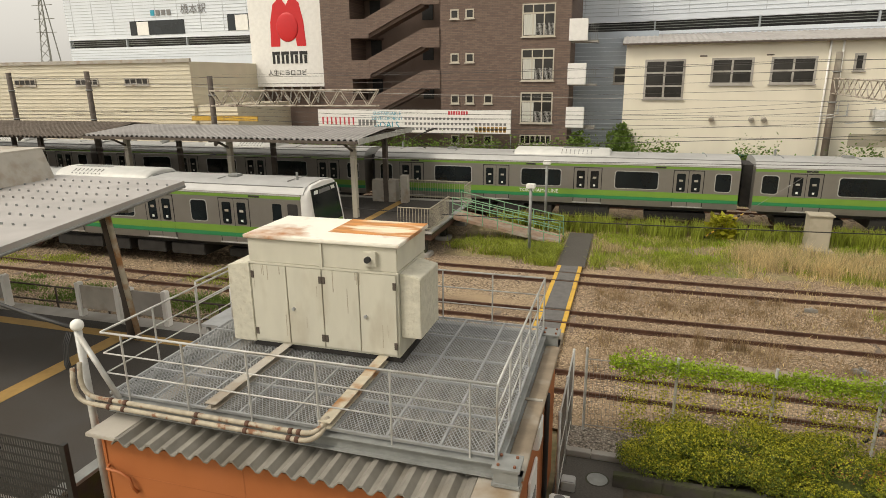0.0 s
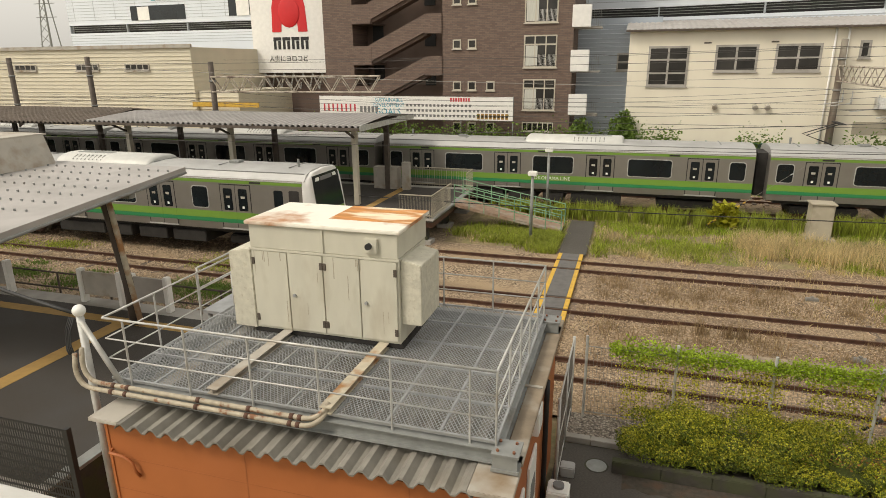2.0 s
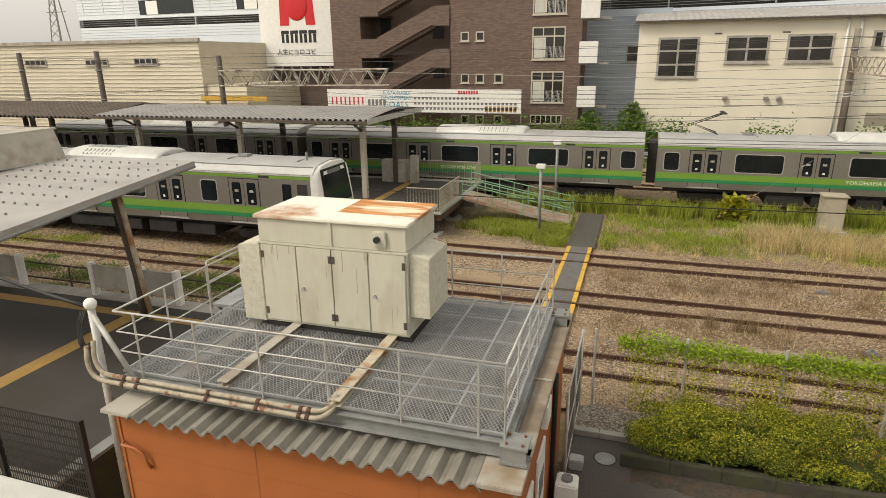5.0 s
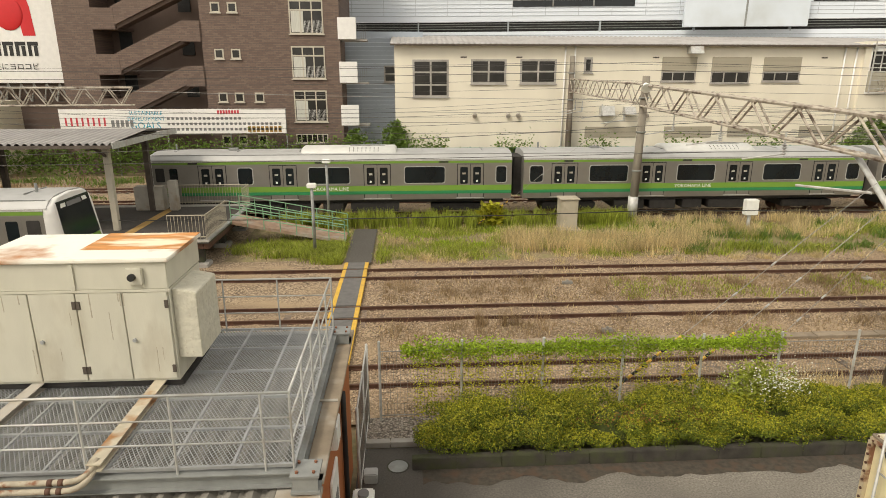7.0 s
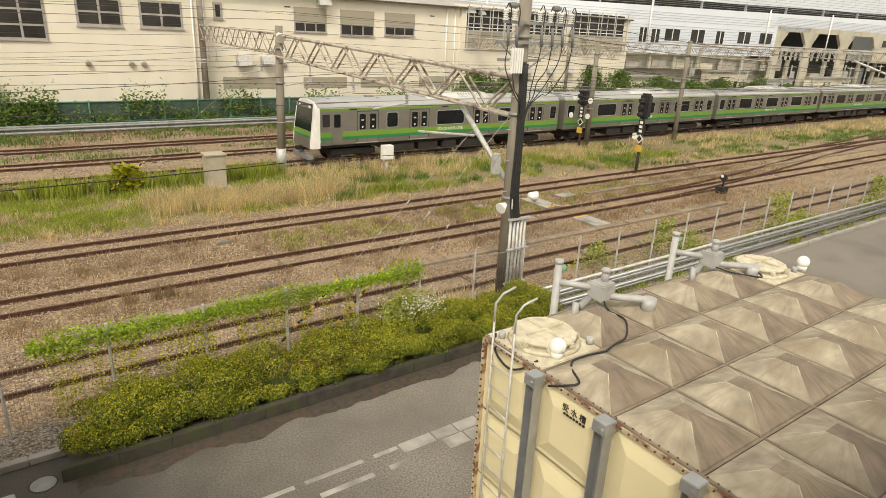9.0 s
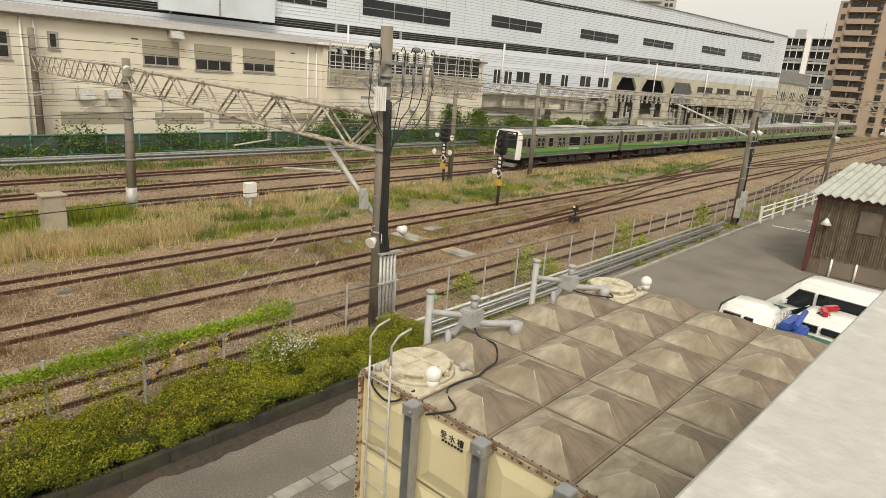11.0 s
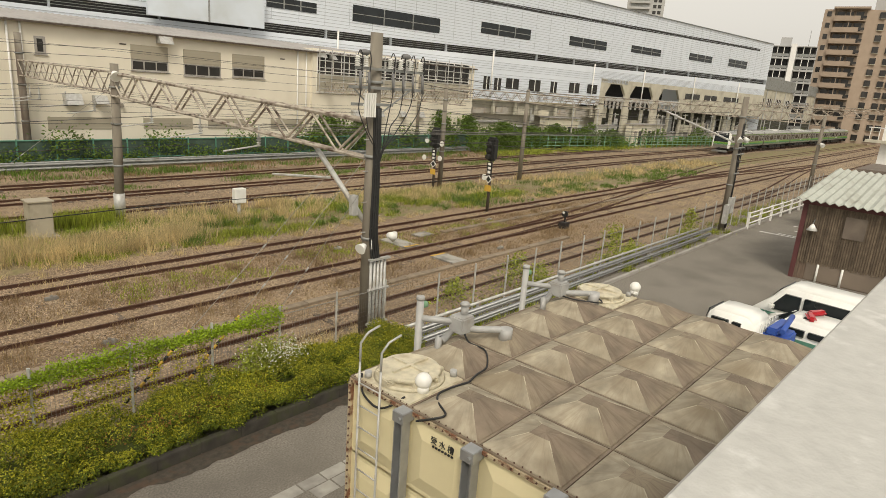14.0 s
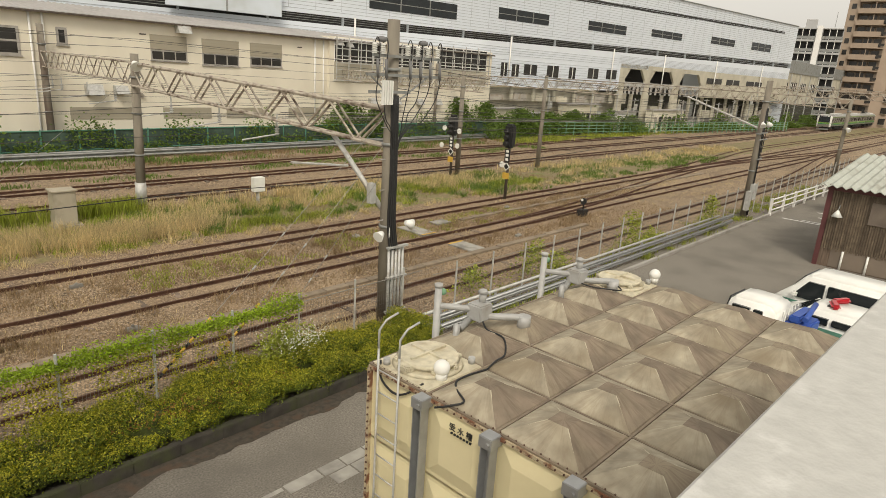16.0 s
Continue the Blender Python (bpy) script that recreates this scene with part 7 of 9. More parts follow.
# float valve pipework
for ox in (0, 2.6):
    vp = thing("valve_pipes", "grey painted valve pipework with a box on the tank roof", "valve pipework", "valve pipework on the tank")
    part("riser", rod((6.0 + ox, 5.4, 0), (6.0 + ox, 5.4, 4.85), 0.052, 12), "pipegrey", vp)
    part("cap", rod((6.0 + ox, 5.4, 4.85), (6.0 + ox, 5.4, 4.90), 0.06, 12), "pipegrey", vp)
    bm = bmesh.new()
    tube(bm, [(6.0 + ox, 5.4, 4.58), (6.2 + ox, 5.2, 4.56), (6.4 + ox, 5.02, 4.54)], 0.045, 10)
    tube(bm, [(6.45 + ox, 4.95, 4.46), (6.6 + ox, 4.82, 4.44)] + bend((6.6 + ox, 4.82, 4.44), ((6.92 + ox, 4.55, 4.44), (6.92 + ox, 4.55, 4.3)), 0.13) + [(6.92 + ox, 4.55, 4.28)], 0.05, 10)
    tube(bm, [(6.3 + ox, 5.06, 4.40), (6.05 + ox, 5.0, 4.35), (5.92 + ox, 4.95, 4.45), (5.9 + ox, 4.93, 4.2)], 0.05, 10)
    cy(bm, (6.5 + ox, 5.0, 4.62), (6.5 + ox, 5.0, 4.78), 0.055, 10)
    cy(bm, (6.5 + ox, 5.0, 4.78), (6.5 + ox, 5.0, 4.82), 0.08, 10, 0.05)
    part("pipe", bm, "pipegrey", vp)
    part("valve_box", box(6.3 + ox, 6.58 + ox, 4.86, 5.12, 4.4, 4.64, 0.02), "pipegrey", vp, "grey valve box")
    part("socket", rod((6.92 + ox, 4.55, 4.25), (6.92 + ox, 4.55, 4.46), 0.1, 12), "pipegrey", vp)
    part("float_cable", (lambda b: (tube(b, curve([(6.4 + ox, 4.9, 4.42), (6.28 + ox, 4.7, 4.37), (6.28 + ox, 4.42, 4.35), (6.05 + ox, 4.2, 4.27), (5.75 + ox, 4.12, 4.29), (5.5 + ox, 4.05, 4.29)] if ox == 0 else [(6.4 + ox, 4.9, 4.42), (6.42 + ox, 4.68, 4.41), (6.6 + ox, 4.45, 4.39), (6.85 + ox, 4.35, 4.35), (6.95 + ox, 4.5, 4.38)]), 0.013, 6), b)[1])(bmesh.new()), "black", vp, "black cable")
    part("wheel", rod((6.06 + ox, 5.42, 4.75), (6.14 + ox, 5.42, 4.75), 0.05, 10), "ltgreenpaint", vp, "small teal valve wheel")
cbk = thing("tank_cable", "black cable looped over the tank edge", "cable")
bm = bmesh.new()
tube(bm, curve([(5.5, 4.05, 4.29), (5.25, 4.12, 4.27), (5.0, 4.1, 4.28), (4.84, 3.95, 4.29), (4.72, 3.74, 4.28), (4.6, 3.82, 4.24), (4.56, 4.02, 4.14)]), 0.013, 6)
tube(bm, curve([(4.7, 5.1, 4.26), (4.58, 4.95, 4.12), (4.55, 4.7, 4.04), (4.57, 4.5, 4.1), (4.7, 4.35, 4.25)]), 0.014, 6)
part("cable", bm, "black", cbk)

# ---------- hedge, weeds, fence with vines ----------
hd = thing("clipped_hedge", "low clipped green hedge with yellowing patches along the road", "hedge")
HX0, HX1 = 0.15, 12.4
bm = bmesh.new()
ns, secs = 40, []
for i in range(ns + 1):
    x = HX0 + 0.5 + (HX1 - HX0 - 0.9) * i / ns
    o = 0.08 * math.sin(x * 3.1)
    secs.append([bm.verts.new((x, y, z)) for y, z in ((11.2, 0.2), (11.15, 0.28 + o * 0.3), (11.25, 0.36 + o * 0.5), (11.5, 0.46 + o * 0.5), (12.0, 0.5), (12.25, 0.4), (12.2, 0.1))])
for A, B in zip(secs, secs[1:]):
    for k in range(6):
        bm.faces.new((A[k], B[k], B[k + 1], A[k + 1]))
bm.faces.new(secs[0])
bm.faces.new(secs[-1][::-1])
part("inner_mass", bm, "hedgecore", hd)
def bush_leaves(n, size, seed, fresh):
    """Leaves on many small rounded bushes; fresh ones crowd their tops."""
    rng = np.random.default_rng(seed)
    c = np.random.default_rng(90)
    m = 290
    cx, u = c.uniform(HX0 + 0.15, HX1 - 0.2, m), c.uniform(0, 1, m)
    e = np.clip((cx - HX0) / 0.9, 0.25, 1) * np.clip((HX1 - cx) / 0.7, 0.3, 1)
    cy_ = 11.02 + 1.35 * u
    cr = c.uniform(0.17, 0.32, m)
    top = (0.60 + 0.14 * np.sin(np.pi * np.clip(u * 1.2, 0.0, 1.0)) + 0.05 * np.sin(cx * 2.3) + 0.04 * np.sin(cx * 4.9)) * (0.5 + 0.5 * e)
    cz = top - 0.04 + c.normal(0, 0.075, m)
    low = np.arange(m) % 4 == 0
    cz = np.where(low, c.uniform(0.28, 0.52, m), cz)
    cy_ = np.where(low, c.uniform(11.0, 11.12, m), cy_)
    i = rng.choice(m, n, p=cr ** 2 / np.sum(cr ** 2))
    d = rng.normal(size=(n, 3))
    d[:, 2] = np.abs(d[:, 2]) * (1.3 if fresh else 0.7) - (0.0 if fresh else 0.25)
    d /= np.linalg.norm(d, axis=1)[:, None]
    lump = 1 + 0.2 * np.sin(d[:, 0] * 7 + i) * np.sin(d[:, 1] * 8 + 2 * i) + 0.12 * np.sin(d[:, 2] * 11 + d[:, 0] * 9 + i)
    p = np.stack([cx[i], cy_[i], cz[i]], 1) + d * (cr[i] * lump * rng.uniform(0.82, 1.06, n))[:, None] * np.array([1.15, 0.95, 0.85])
    if fresh:
        p[:, 2] += 0.015
    nr = d + rng.normal(0, 0.45, (n, 3))
    a_ = np.cross(nr, rng.normal(size=(n, 3)))
    a_ /= np.linalg.norm(a_, axis=1)[:, None]
    b_ = np.cross(nr, a_)
    b_ /= np.linalg.norm(b_, axis=1)[:, None]
    s_ = size * rng.uniform(0.6, 1.4, n)[:, None]
    q = np.stack([p, p + a_ * s_ * 0.55 + b_ * s_ * 0.3, p + a_ * s_ * 1.1, p + a_ * s_ * 0.55 - b_ * s_ * 0.3], 1).reshape(-1, 3)
    return q.tolist(), np.arange(4 * n).reshape(-1, 4).tolist()


for m_, cnt, sd, fr_, lbl in (("leaf", 135000, 1, False, "dull green leaves"), ("leafy", 75000, 2, True, "fresh yellow-green shoots")):
    v, f = bush_leaves(cnt, 0.037, sd, fr_)
    tagged(part("foliage", raw("foliage", v, f, m_), m_, hd, lbl), kind="stuff")
v, f = leaves(700, lambda rng, n: np.stack([rng.normal(5.2, 1.1, n), rng.uniform(10.95, 11.6, n), rng.uniform(0.62, 0.9, n)], 1), 0.045, seed=5)
tagged(part("foliage", raw("foliage", v, f, "leafr"), "leafr", hd, "reddish brown leaves"), kind="stuff")

# mesh fence along the tracks
FY = 12.62
lf = thing("track_fence", "galvanised wire mesh fence between road and tracks", "fence")
for k in range(40):
    x = -0.7 + k * 1.85
    y = FY if x < 13 else FY - 0.5
    part("post", rod((x, y, 0), (x, y, 2.0), 0.032, 6), "galvpaint", lf)
    if k < 40:
        vs, fs = [], []
        nv, nh, rr = (24, 12, 0.0032) if k < 16 else (18, 9, 0.006)
        for q in range(nv):
            xx = x + q * 1.85 / nv
            thinbox((xx, y, 0.1), (xx, y, 1.75), rr)
        for q in range(nh):
            thinbox((x, y, 0.15 + q * 1.74 / nh), (x + 1.85, y, 0.15 + q * 1.74 / nh), rr)
        tagged(part("wire_panel", raw("wire_panel", vs, fs, "fencewire"), "fencewire", lf), kind="stuff")
for z in (0.15, 1.75):
    part("rail_wire", rod((-0.7, FY, z), (13, FY, z), 0.012, 5), "fencewire", lf)
    part("rail_wire", rod((13, FY - 0.5, z), (72, FY - 0.5, z), 0.012, 5), "fencewire", lf)
vn = thing("fence_vine", "bright green creeper growing over the fence top", "creeper")
def vine_pts(rng, n):
    x = rng.uniform(-0.2, 8.6, n)
    w = 0.12 + 0.06 * np.sin(x * 1.7) + 0.04 * np.sin(x * 4.1)
    return np.stack([x, FY + rng.normal(0, 0.11, n), 1.74 + rng.normal(0, 1, n) * w * 0.8], 1)
v, f = leaves(13000, vine_pts, 0.055, seed=8)
tagged(part("leaves", raw("leaves", v, f, "vine"), "vine", vn), kind="stuff")
def vine_low(rng, n):
    c = rng.choice([0.2, 0.5, 0.9, 1.3, 1.6, 2.2, 2.5, 2.7, 2.9, 3.1, 3.8, 4.2, 4.45, 4.7, 5.3, 5.9, 6.4], n)
    return np.stack([c + rng.normal(0, 0.09, n), FY + rng.normal(0, 0.08, n), rng.uniform(0.1, 1.7, n)], 1)
v, f = leaves(8500, vine_low, 0.048, seed=9)
tagged(part("leaves", raw("leaves", v, f, "leafy"), "leafy", vn, "yellow-green hanging leaves"), kind="stuff")
# flowering shrub
fb = thing("flowering_weed", "tall green weed with small white flower heads behind the hedge", "shrub")
def shrub(cx, cy_, r, h):
    def f(rng, n):
        a, q = rng.uniform(0, 6.28, n), np.sqrt(rng.uniform(0, 1, n)) * r
        z = rng.uniform(0.03, 1, n) ** 0.8 * h
        k = np.sqrt(np.clip(1.05 - (z / h) ** 2, 0.03, 1)) * (1.0 + 0.35 * np.sin(a * 3 + cx) + 0.25 * np.sin(z * 5 / h + cx * 2))
        return np.stack([cx + np.cos(a) * q * k * 1.35, cy_ + np.sin(a) * q * k * 0.6, z * (1 + 0.12 * np.sin(a * 5 + cx))], 1)
    return f
v, f = leaves(4600, shrub(7.7, 12.0, 0.8, 1.4), 0.06, seed=11)
part("foliage", raw("foliage", v, f, "grass"), "grass", fb)
v, f = leaves(800, lambda rng, n: np.stack([rng.normal(8.0, 0.45, n), rng.normal(11.85, 0.25, n), rng.normal(1.2, 0.16, n)], 1), 0.036, seed=12)
tagged(part("blossom", raw("blossom", v, f, "flower"), "flower", fb, "white flower heads"), kind="stuff")
for cx, cy_, r, h, sd, nl in ((19.5, 12.9, 0.9, 1.5, 21, 700), (20.8, 12.6, 0.7, 1.0, 61, 400), (26.5, 12.3, 0.9, 1.9, 22, 800), (28.0, 12.0, 0.7, 1.1, 62, 400), (35.5, 12.0, 0.9, 1.8, 23, 700), (16.5, 13.4, 0.9, 0.9, 24, 500), (4.4, 31.3, 0.5, 1.0, 37, 700), (-4.2, 51.3, 0.7, 3.0, 25, 1200), (-0.9, 50.9, 0.8, 3.6, 26, 1500), (40, 51, 2.2, 3.6, 27, 2600), (44, 51, 1.8, 3.0, 28, 2200), (57, 51, 2.5, 4.2, 29, 2600), (62, 51, 2.2, 3.8, 30, 2600), (68, 49.5, 2.6, 3.2, 31, 2600), (74, 49.3, 2.6, 2.8, 32, 2600), (80, 48.8, 2.8, 3.0, 34, 2600), (87, 48, 2.8, 2.6, 35, 2600), (94, 46.8, 3.0, 2.4, 36, 2600)):
    o = thing("shrub", "wild green shrub beside the fence", "shrub", "wild shrubs")
    v, f = leaves(nl, shrub(cx, cy_, r, h), 0.1 if cy_ < 20 else 0.28, seed=sd)
    part("foliage", raw("foliage", v, f, "leafy" if sd == 37 else "weed" if cy_ > 20 else "grass"), "weed", o)
o = thing("fence_creeper", "green creeper along the far teal fence", "creeper")
def far_vine(rng, n):
    x = rng.uniform(-20, 60, n)
    return np.stack([x, rng.normal(50.0, 0.3, n), np.abs(rng.normal(0.4, 0.5, n)) + np.where(np.sin(x * 0.9) > 0.2, rng.uniform(0, 1.9, n), 0)], 1)
v, f = leaves(15000, far_vine, 0.2, seed=33)
part("leaves", raw("leaves", v, f, "weed"), "weed", o)

def ivy(rng, n):
    return np.stack([rng.uniform(-34, 3, n), rng.normal(50.1, 0.2, n), np.abs(rng.normal(1.2, 0.75, n))], 1)
v, f = leaves(12000, ivy, 0.2, seed=71)
part("leaves", raw("leaves", v, f, "weed"), "weed", o, "dense ivy")
def ivy_end(rng, n):
    return np.stack([rng.uniform(60, 112, n), rng.normal(49.0, 0.5, n), np.abs(rng.normal(0.7, 0.8, n))], 1)
def scrub(rng, n):
    x = rng.uniform(74, 196, n)
    b = np.where(x < 150, 62 - 0.14 * x, 42.2)
    h = 1.6 + 1.3 * np.sin(x * 0.37) + 0.8 * np.sin(x * 0.93)
    return np.stack([x, b - 0.9 - np.abs(rng.normal(0, 0.7, n)), rng.uniform(0, 1, n) ** 0.8 * np.maximum(0.5, h)], 1)
v, f = leaves(16000, scrub, 0.36, seed=73)
part("leaves", raw("leaves", v, f, "weed"), "weed", o, "green scrub below the station end")
v, f = leaves(12000, ivy_end, 0.25, seed=72)
part("leaves", raw("leaves", v, f, "weed"), "weed", o, "green growth along the fence foot")

# ---------- grass ----------
def band(x0, x1, y0, y1, clump=0.0, z=-0.14):
    def f(rng, n):
        x, y = rng.uniform(x0, x1, n), rng.uniform(y0, y1, n)
        if clump:
            cx, cyy = rng.uniform(x0, x1, max(3, n // 60)), rng.uniform(y0, y1, max(3, n // 60))
            i = rng.integers(0, len(cx), n)
            x, y = cx[i] + rng.normal(0, clump, n), cyy[i] + rng.normal(0, clump, n)
        return np.stack([x, y, np.full(n, z)], 1)
    return f


def patchy(x0, x1, y0, y1, z=-0.12):
    """Places in uneven drifts, with bare ground between."""
    def f(rng, n):
        m = max(12, int((x1 - x0) * (y1 - y0) * 0.45))
        cx, cy_, cr = rng.uniform(x0, x1, m), rng.uniform(y0, y1, m), rng.uniform(0.15, 0.75, m)
        i = rng.choice(m, n, p=cr ** 1.5 / np.sum(cr ** 1.5))
        x, y = cx[i] + rng.normal(0, 1.3, n) * cr[i], cy_[i] + rng.normal(0, 0.6, n) * cr[i]
        return np.stack([x, np.clip(y, y0 - 0.4, y1 + 0.3), np.full(n, z)], 1)
    return f


def grass(name, label, m_, n, smp, h, w, seed, lean=0.35):
    def off_path(rng, q):
        p = smp(rng, q)
        k = (p[:, 0] > -2.85) & (p[:, 0] < -1.5) & (p[:, 1] > 25) & (p[:, 1] < 31.2)
        p[k, 0] += np.where(p[k, 0] < -2.2, -0.8, 0.8)
        return p
    v, f = blades(n, off_path, h, w, seed, lean)
    me = raw(name, v, f, m_)
    return tagged(new(name, me), label, "grass", kind="stuff")


sheet("verge", -8, 330, 25.6, 32.6, -0.09, "soil", "grassy strip of soil between the tracks", "soil", (340, 14), 0.05)
for v in bpy.data.objects["verge"].data.vertices:
    if v.co.y < 25.7 or v.co.y > 32.5:
        v.co.y += 0.5 * noise.noise((v.co.x * 0.45, 7.0, 1.0)) + 0.35 * noise.noise((v.co.x * 1.7, 3.0, 2.0))
        v.co.z = -0.17
grass("green_grass", "short green grass on the strip between the tracks", "grass", 26000, patchy(-1.5, 10, 25.9, 31.6), 0.2, 0.012, 41, 0.6)
grass("green_grass", "short green grass beside the ramp", "grass", 10000, patchy(-7.8, -2.9, 25.6, 28.2), 0.34, 0.014, 42, 0.6)
grass("tall_weeds", "tall green weeds beside the main track", "grass", 9000, band(-7, 12, 30.9, 32.4, 0.10), 0.85, 0.02, 43, 0.16)
grass("dry_grass", "clumps of tall dry straw grass", "dry", 7000, band(4.6, 14, 26.2, 29.0, 0.22), 0.75, 0.010, 44)
grass("dry_grass", "tall dry grass along the main track", "dry", 8000, band(12, 34, 28.4, 32.4, 0.25), 0.65, 0.012, 45)
grass("straw_tufts", "straw tufts in the green strip", "dry", 3500, band(-7.5, 9, 26.2, 31.6, 0.25), 0.35, 0.008, 63)
grass("bright_weeds", "bright yellow-green weed clumps", "vine", 5000, band(-7.5, 12, 26.4, 31.8, 0.22), 0.28, 0.016, 64)
grass("mixed_grass", "mixed green grass between the tracks", "grass", 12000, patchy(11, 40, 25.8, 31.8), 0.36, 0.015, 46, 0.6)
grass("mixed_grass", "dark green weed clumps between the tracks", "weed", 7000, band(9, 40, 26.0, 32.0, 0.2), 0.4, 0.02, 66, 0.6)
grass("dry_grass", "dry straw fringe along the ballast edge", "dry", 5000, band(-1, 50, 24.9, 26.3, 0.14), 0.3, 0.008, 67, 0.6)
grass("brown_weeds", "brown dead weeds on the grass strip", "brownweed", 7000, patchy(-7, 45, 25.8, 32.2), 0.25, 0.01, 68, 0.6)
grass("dry_grass", "dry grass tufts on the far verge", "dry", 7000, band(30, 90, 27.5, 32.0, 0.35), 0.5, 0.018, 47)
grass("mixed_grass", "green grass on the far verge", "weed", 9000, patchy(32, 75, 24.8, 30.5), 0.28, 0.02, 48)
grass("brown_weeds", "brown dead weed stalks in the ballast", "brownweed", 3000, band(-1, 34, 17.2, 18.6, 0.2), 0.35, 0.006, 49)
grass("brown_weeds", "brown dead weed stalks between the rails", "brownweed", 6000, band(-1, 40, 20.2, 22.9, 0.15), 0.3, 0.006, 50)
grass("brown_weeds", "brown dead weed tufts", "brownweed", 260, lambda r, n: np.stack([r.choice([2.3, 3.4, 3.0], n) + r.normal(0, 0.12, n), r.normal(18.3, 0.1, n), np.full(n, -0.13)], 1), 0.6, 0.006, 51)
grass("brown_weeds", "thin carpet of dry brown weeds between the tracks", "brownweed", 14000, band(-1, 45, 20.4, 22.8), 0.12, 0.012, 58)
grass("brown_weeds", "thin carpet of dry brown weeds by the cable trough", "brownweed", 9000, band(-1, 40, 15.8, 18.4), 0.11, 0.012, 59)
grass("dry_grass", "short straw grass in the ballast", "dry", 5000, band(-1, 60, 17.0, 25.4, 0.5), 0.16, 0.008, 60)
grass("low_weeds", "low green weeds in the ballast", "grass", 6000, band(8, 30, 20.5, 22.6, 0.25), 0.14, 0.012, 52)
grass("low_weeds", "green weeds between the far tracks", "weed", 5000, patchy(-30, 60, 40.2, 41.9), 0.22, 0.02, 53)
grass("low_weeds", "green weeds under the far fence", "weed", 9000, patchy(-30, 70, 45.4, 48.9), 0.35, 0.025, 54)
grass("brown_weeds", "brown dead weeds under the far fence", "brownweed", 8000, patchy(-30, 80, 44.6, 48.9), 0.25, 0.02, 69)
grass("low_weeds", "green weeds along the far fence foot", "grass", 12000, band(60, 150, 44.6, 47.0, 0.6), 0.4, 0.04, 65)
grass("low_weeds", "green weeds between the near tracks by the platform", "weed", 16000, patchy(-40, -6, 15.3, 18.7), 0.12, 0.016, 55, 0.6)
grass("low_weeds", "mossy green weeds beside the standing train", "grass", 14000, patchy(-40, -6, 19.8, 21.4), 0.10, 0.014, 70, 0.7)
grass("low_weeds", "weeds along the fence foot", "grass", 7000, band(13, 60, 11.2, 13.2, 0.2, 0.0), 0.3, 0.012, 56)
grass("dry_grass", "dry grass by the fence foot", "dry", 2500, band(9, 12.5, 12.7, 14.0, 0.2), 0.5, 0.008, 57)

# ---------- poles, gantry, signals, boxes ----------
def pole(name, x, y, h, r, m_="pole", label="weathered concrete catenary pole", cat="catenary pole", lean=(0, 0)):
    o = thing(name, label, cat, "catenary poles")
    part("shaft", rod((x, y, -0.2), (x + lean[0], y + lean[1], h), r, 14, r * 0.8), m_, o)
    for z in (h * 0.35, h * 0.62, h * 0.85):
        part("band", rod((x + lean[0] * z / h, y + lean[1] * z / h, z), (x + lean[0] * z / h, y + lean[1] * z / h, z + 0.08), r * 1.08, 14), "steelgrey", o)
    return o


pa = pole("catenary_pole", 12.25, 33.2 - 0.9, 7.6, 0.24, lean=(0.15, 0))
part("lamp", rod((12.1, 31.6, 7.2), (12.1, 31.3, 7.0), 0.1, 12, 0.28), "whitepl", pa, "white lamp shade")
part("guard", rod((12.25, 32.3, 0.2), (12.25, 32.3, 1.3), 0.27, 14), "galvpaint", pa, "pale sleeve")
pbk = pole("catenary_pole", 13.3, 50.6, 9.1, 0.26)
pc = pole("utility_pole", 12.05, 13.25, 9.0, 0.215, label="dark concrete utility pole with cables, insulators and conduits", cat="utility pole")
for k in range(5):
    a = radians(-122 + 14 * k)
    bm = bmesh.new()
    tube(bm, curve([(12.05 + 0.3 * math.cos(a) + 0.1, 13.25 + 0.3 * math.sin(a), 2.5), (12.05 + 0.27 * math.cos(a), 13.25 + 0.27 * math.sin(a), 3.4), (12.05 + 0.24 * math.cos(a + 0.1), 13.25 + 0.24 * math.sin(a + 0.1), 5.0), (12.05 + 0.22 * math.cos(a - 0.1), 13.25 + 0.22 * math.sin(a - 0.1), 7.0)]), 0.034, 6)
    part("riser_cable", bm, "black", pc, "black riser cable")
for k in range(5):
    part("conduit", rod((11.95 + k * 0.14, 12.95, 0), (11.95 + k * 0.14, 12.98, 2.6), 0.045, 8), "galvpaint", pc, "grey riser conduit")
for z in (0.5, 1.6, 2.55):
    part("strap", box(11.85, 12.65, 12.88, 13.0, z, z + 0.06), "galvpaint", pc)
for z, xa, xb in ((7.5, -1.1, 1.65), (7.05, -1.0, 0.5), (8.0, -0.9, 1.7)):
    part("crossarm", box(12.05 + xa, 12.05 + xb, 13.0, 13.07, z, z + 0.075), "steelgrey", pc)
part("arm_brace", rod((12.2, 13.03, 6.9), (13.2, 13.03, 7.5), 0.025, 5), "steelgrey", pc)
part("arm_brace", rod((11.9, 13.03, 6.9), (11.1, 13.03, 7.5), 0.025, 5), "steelgrey", pc)
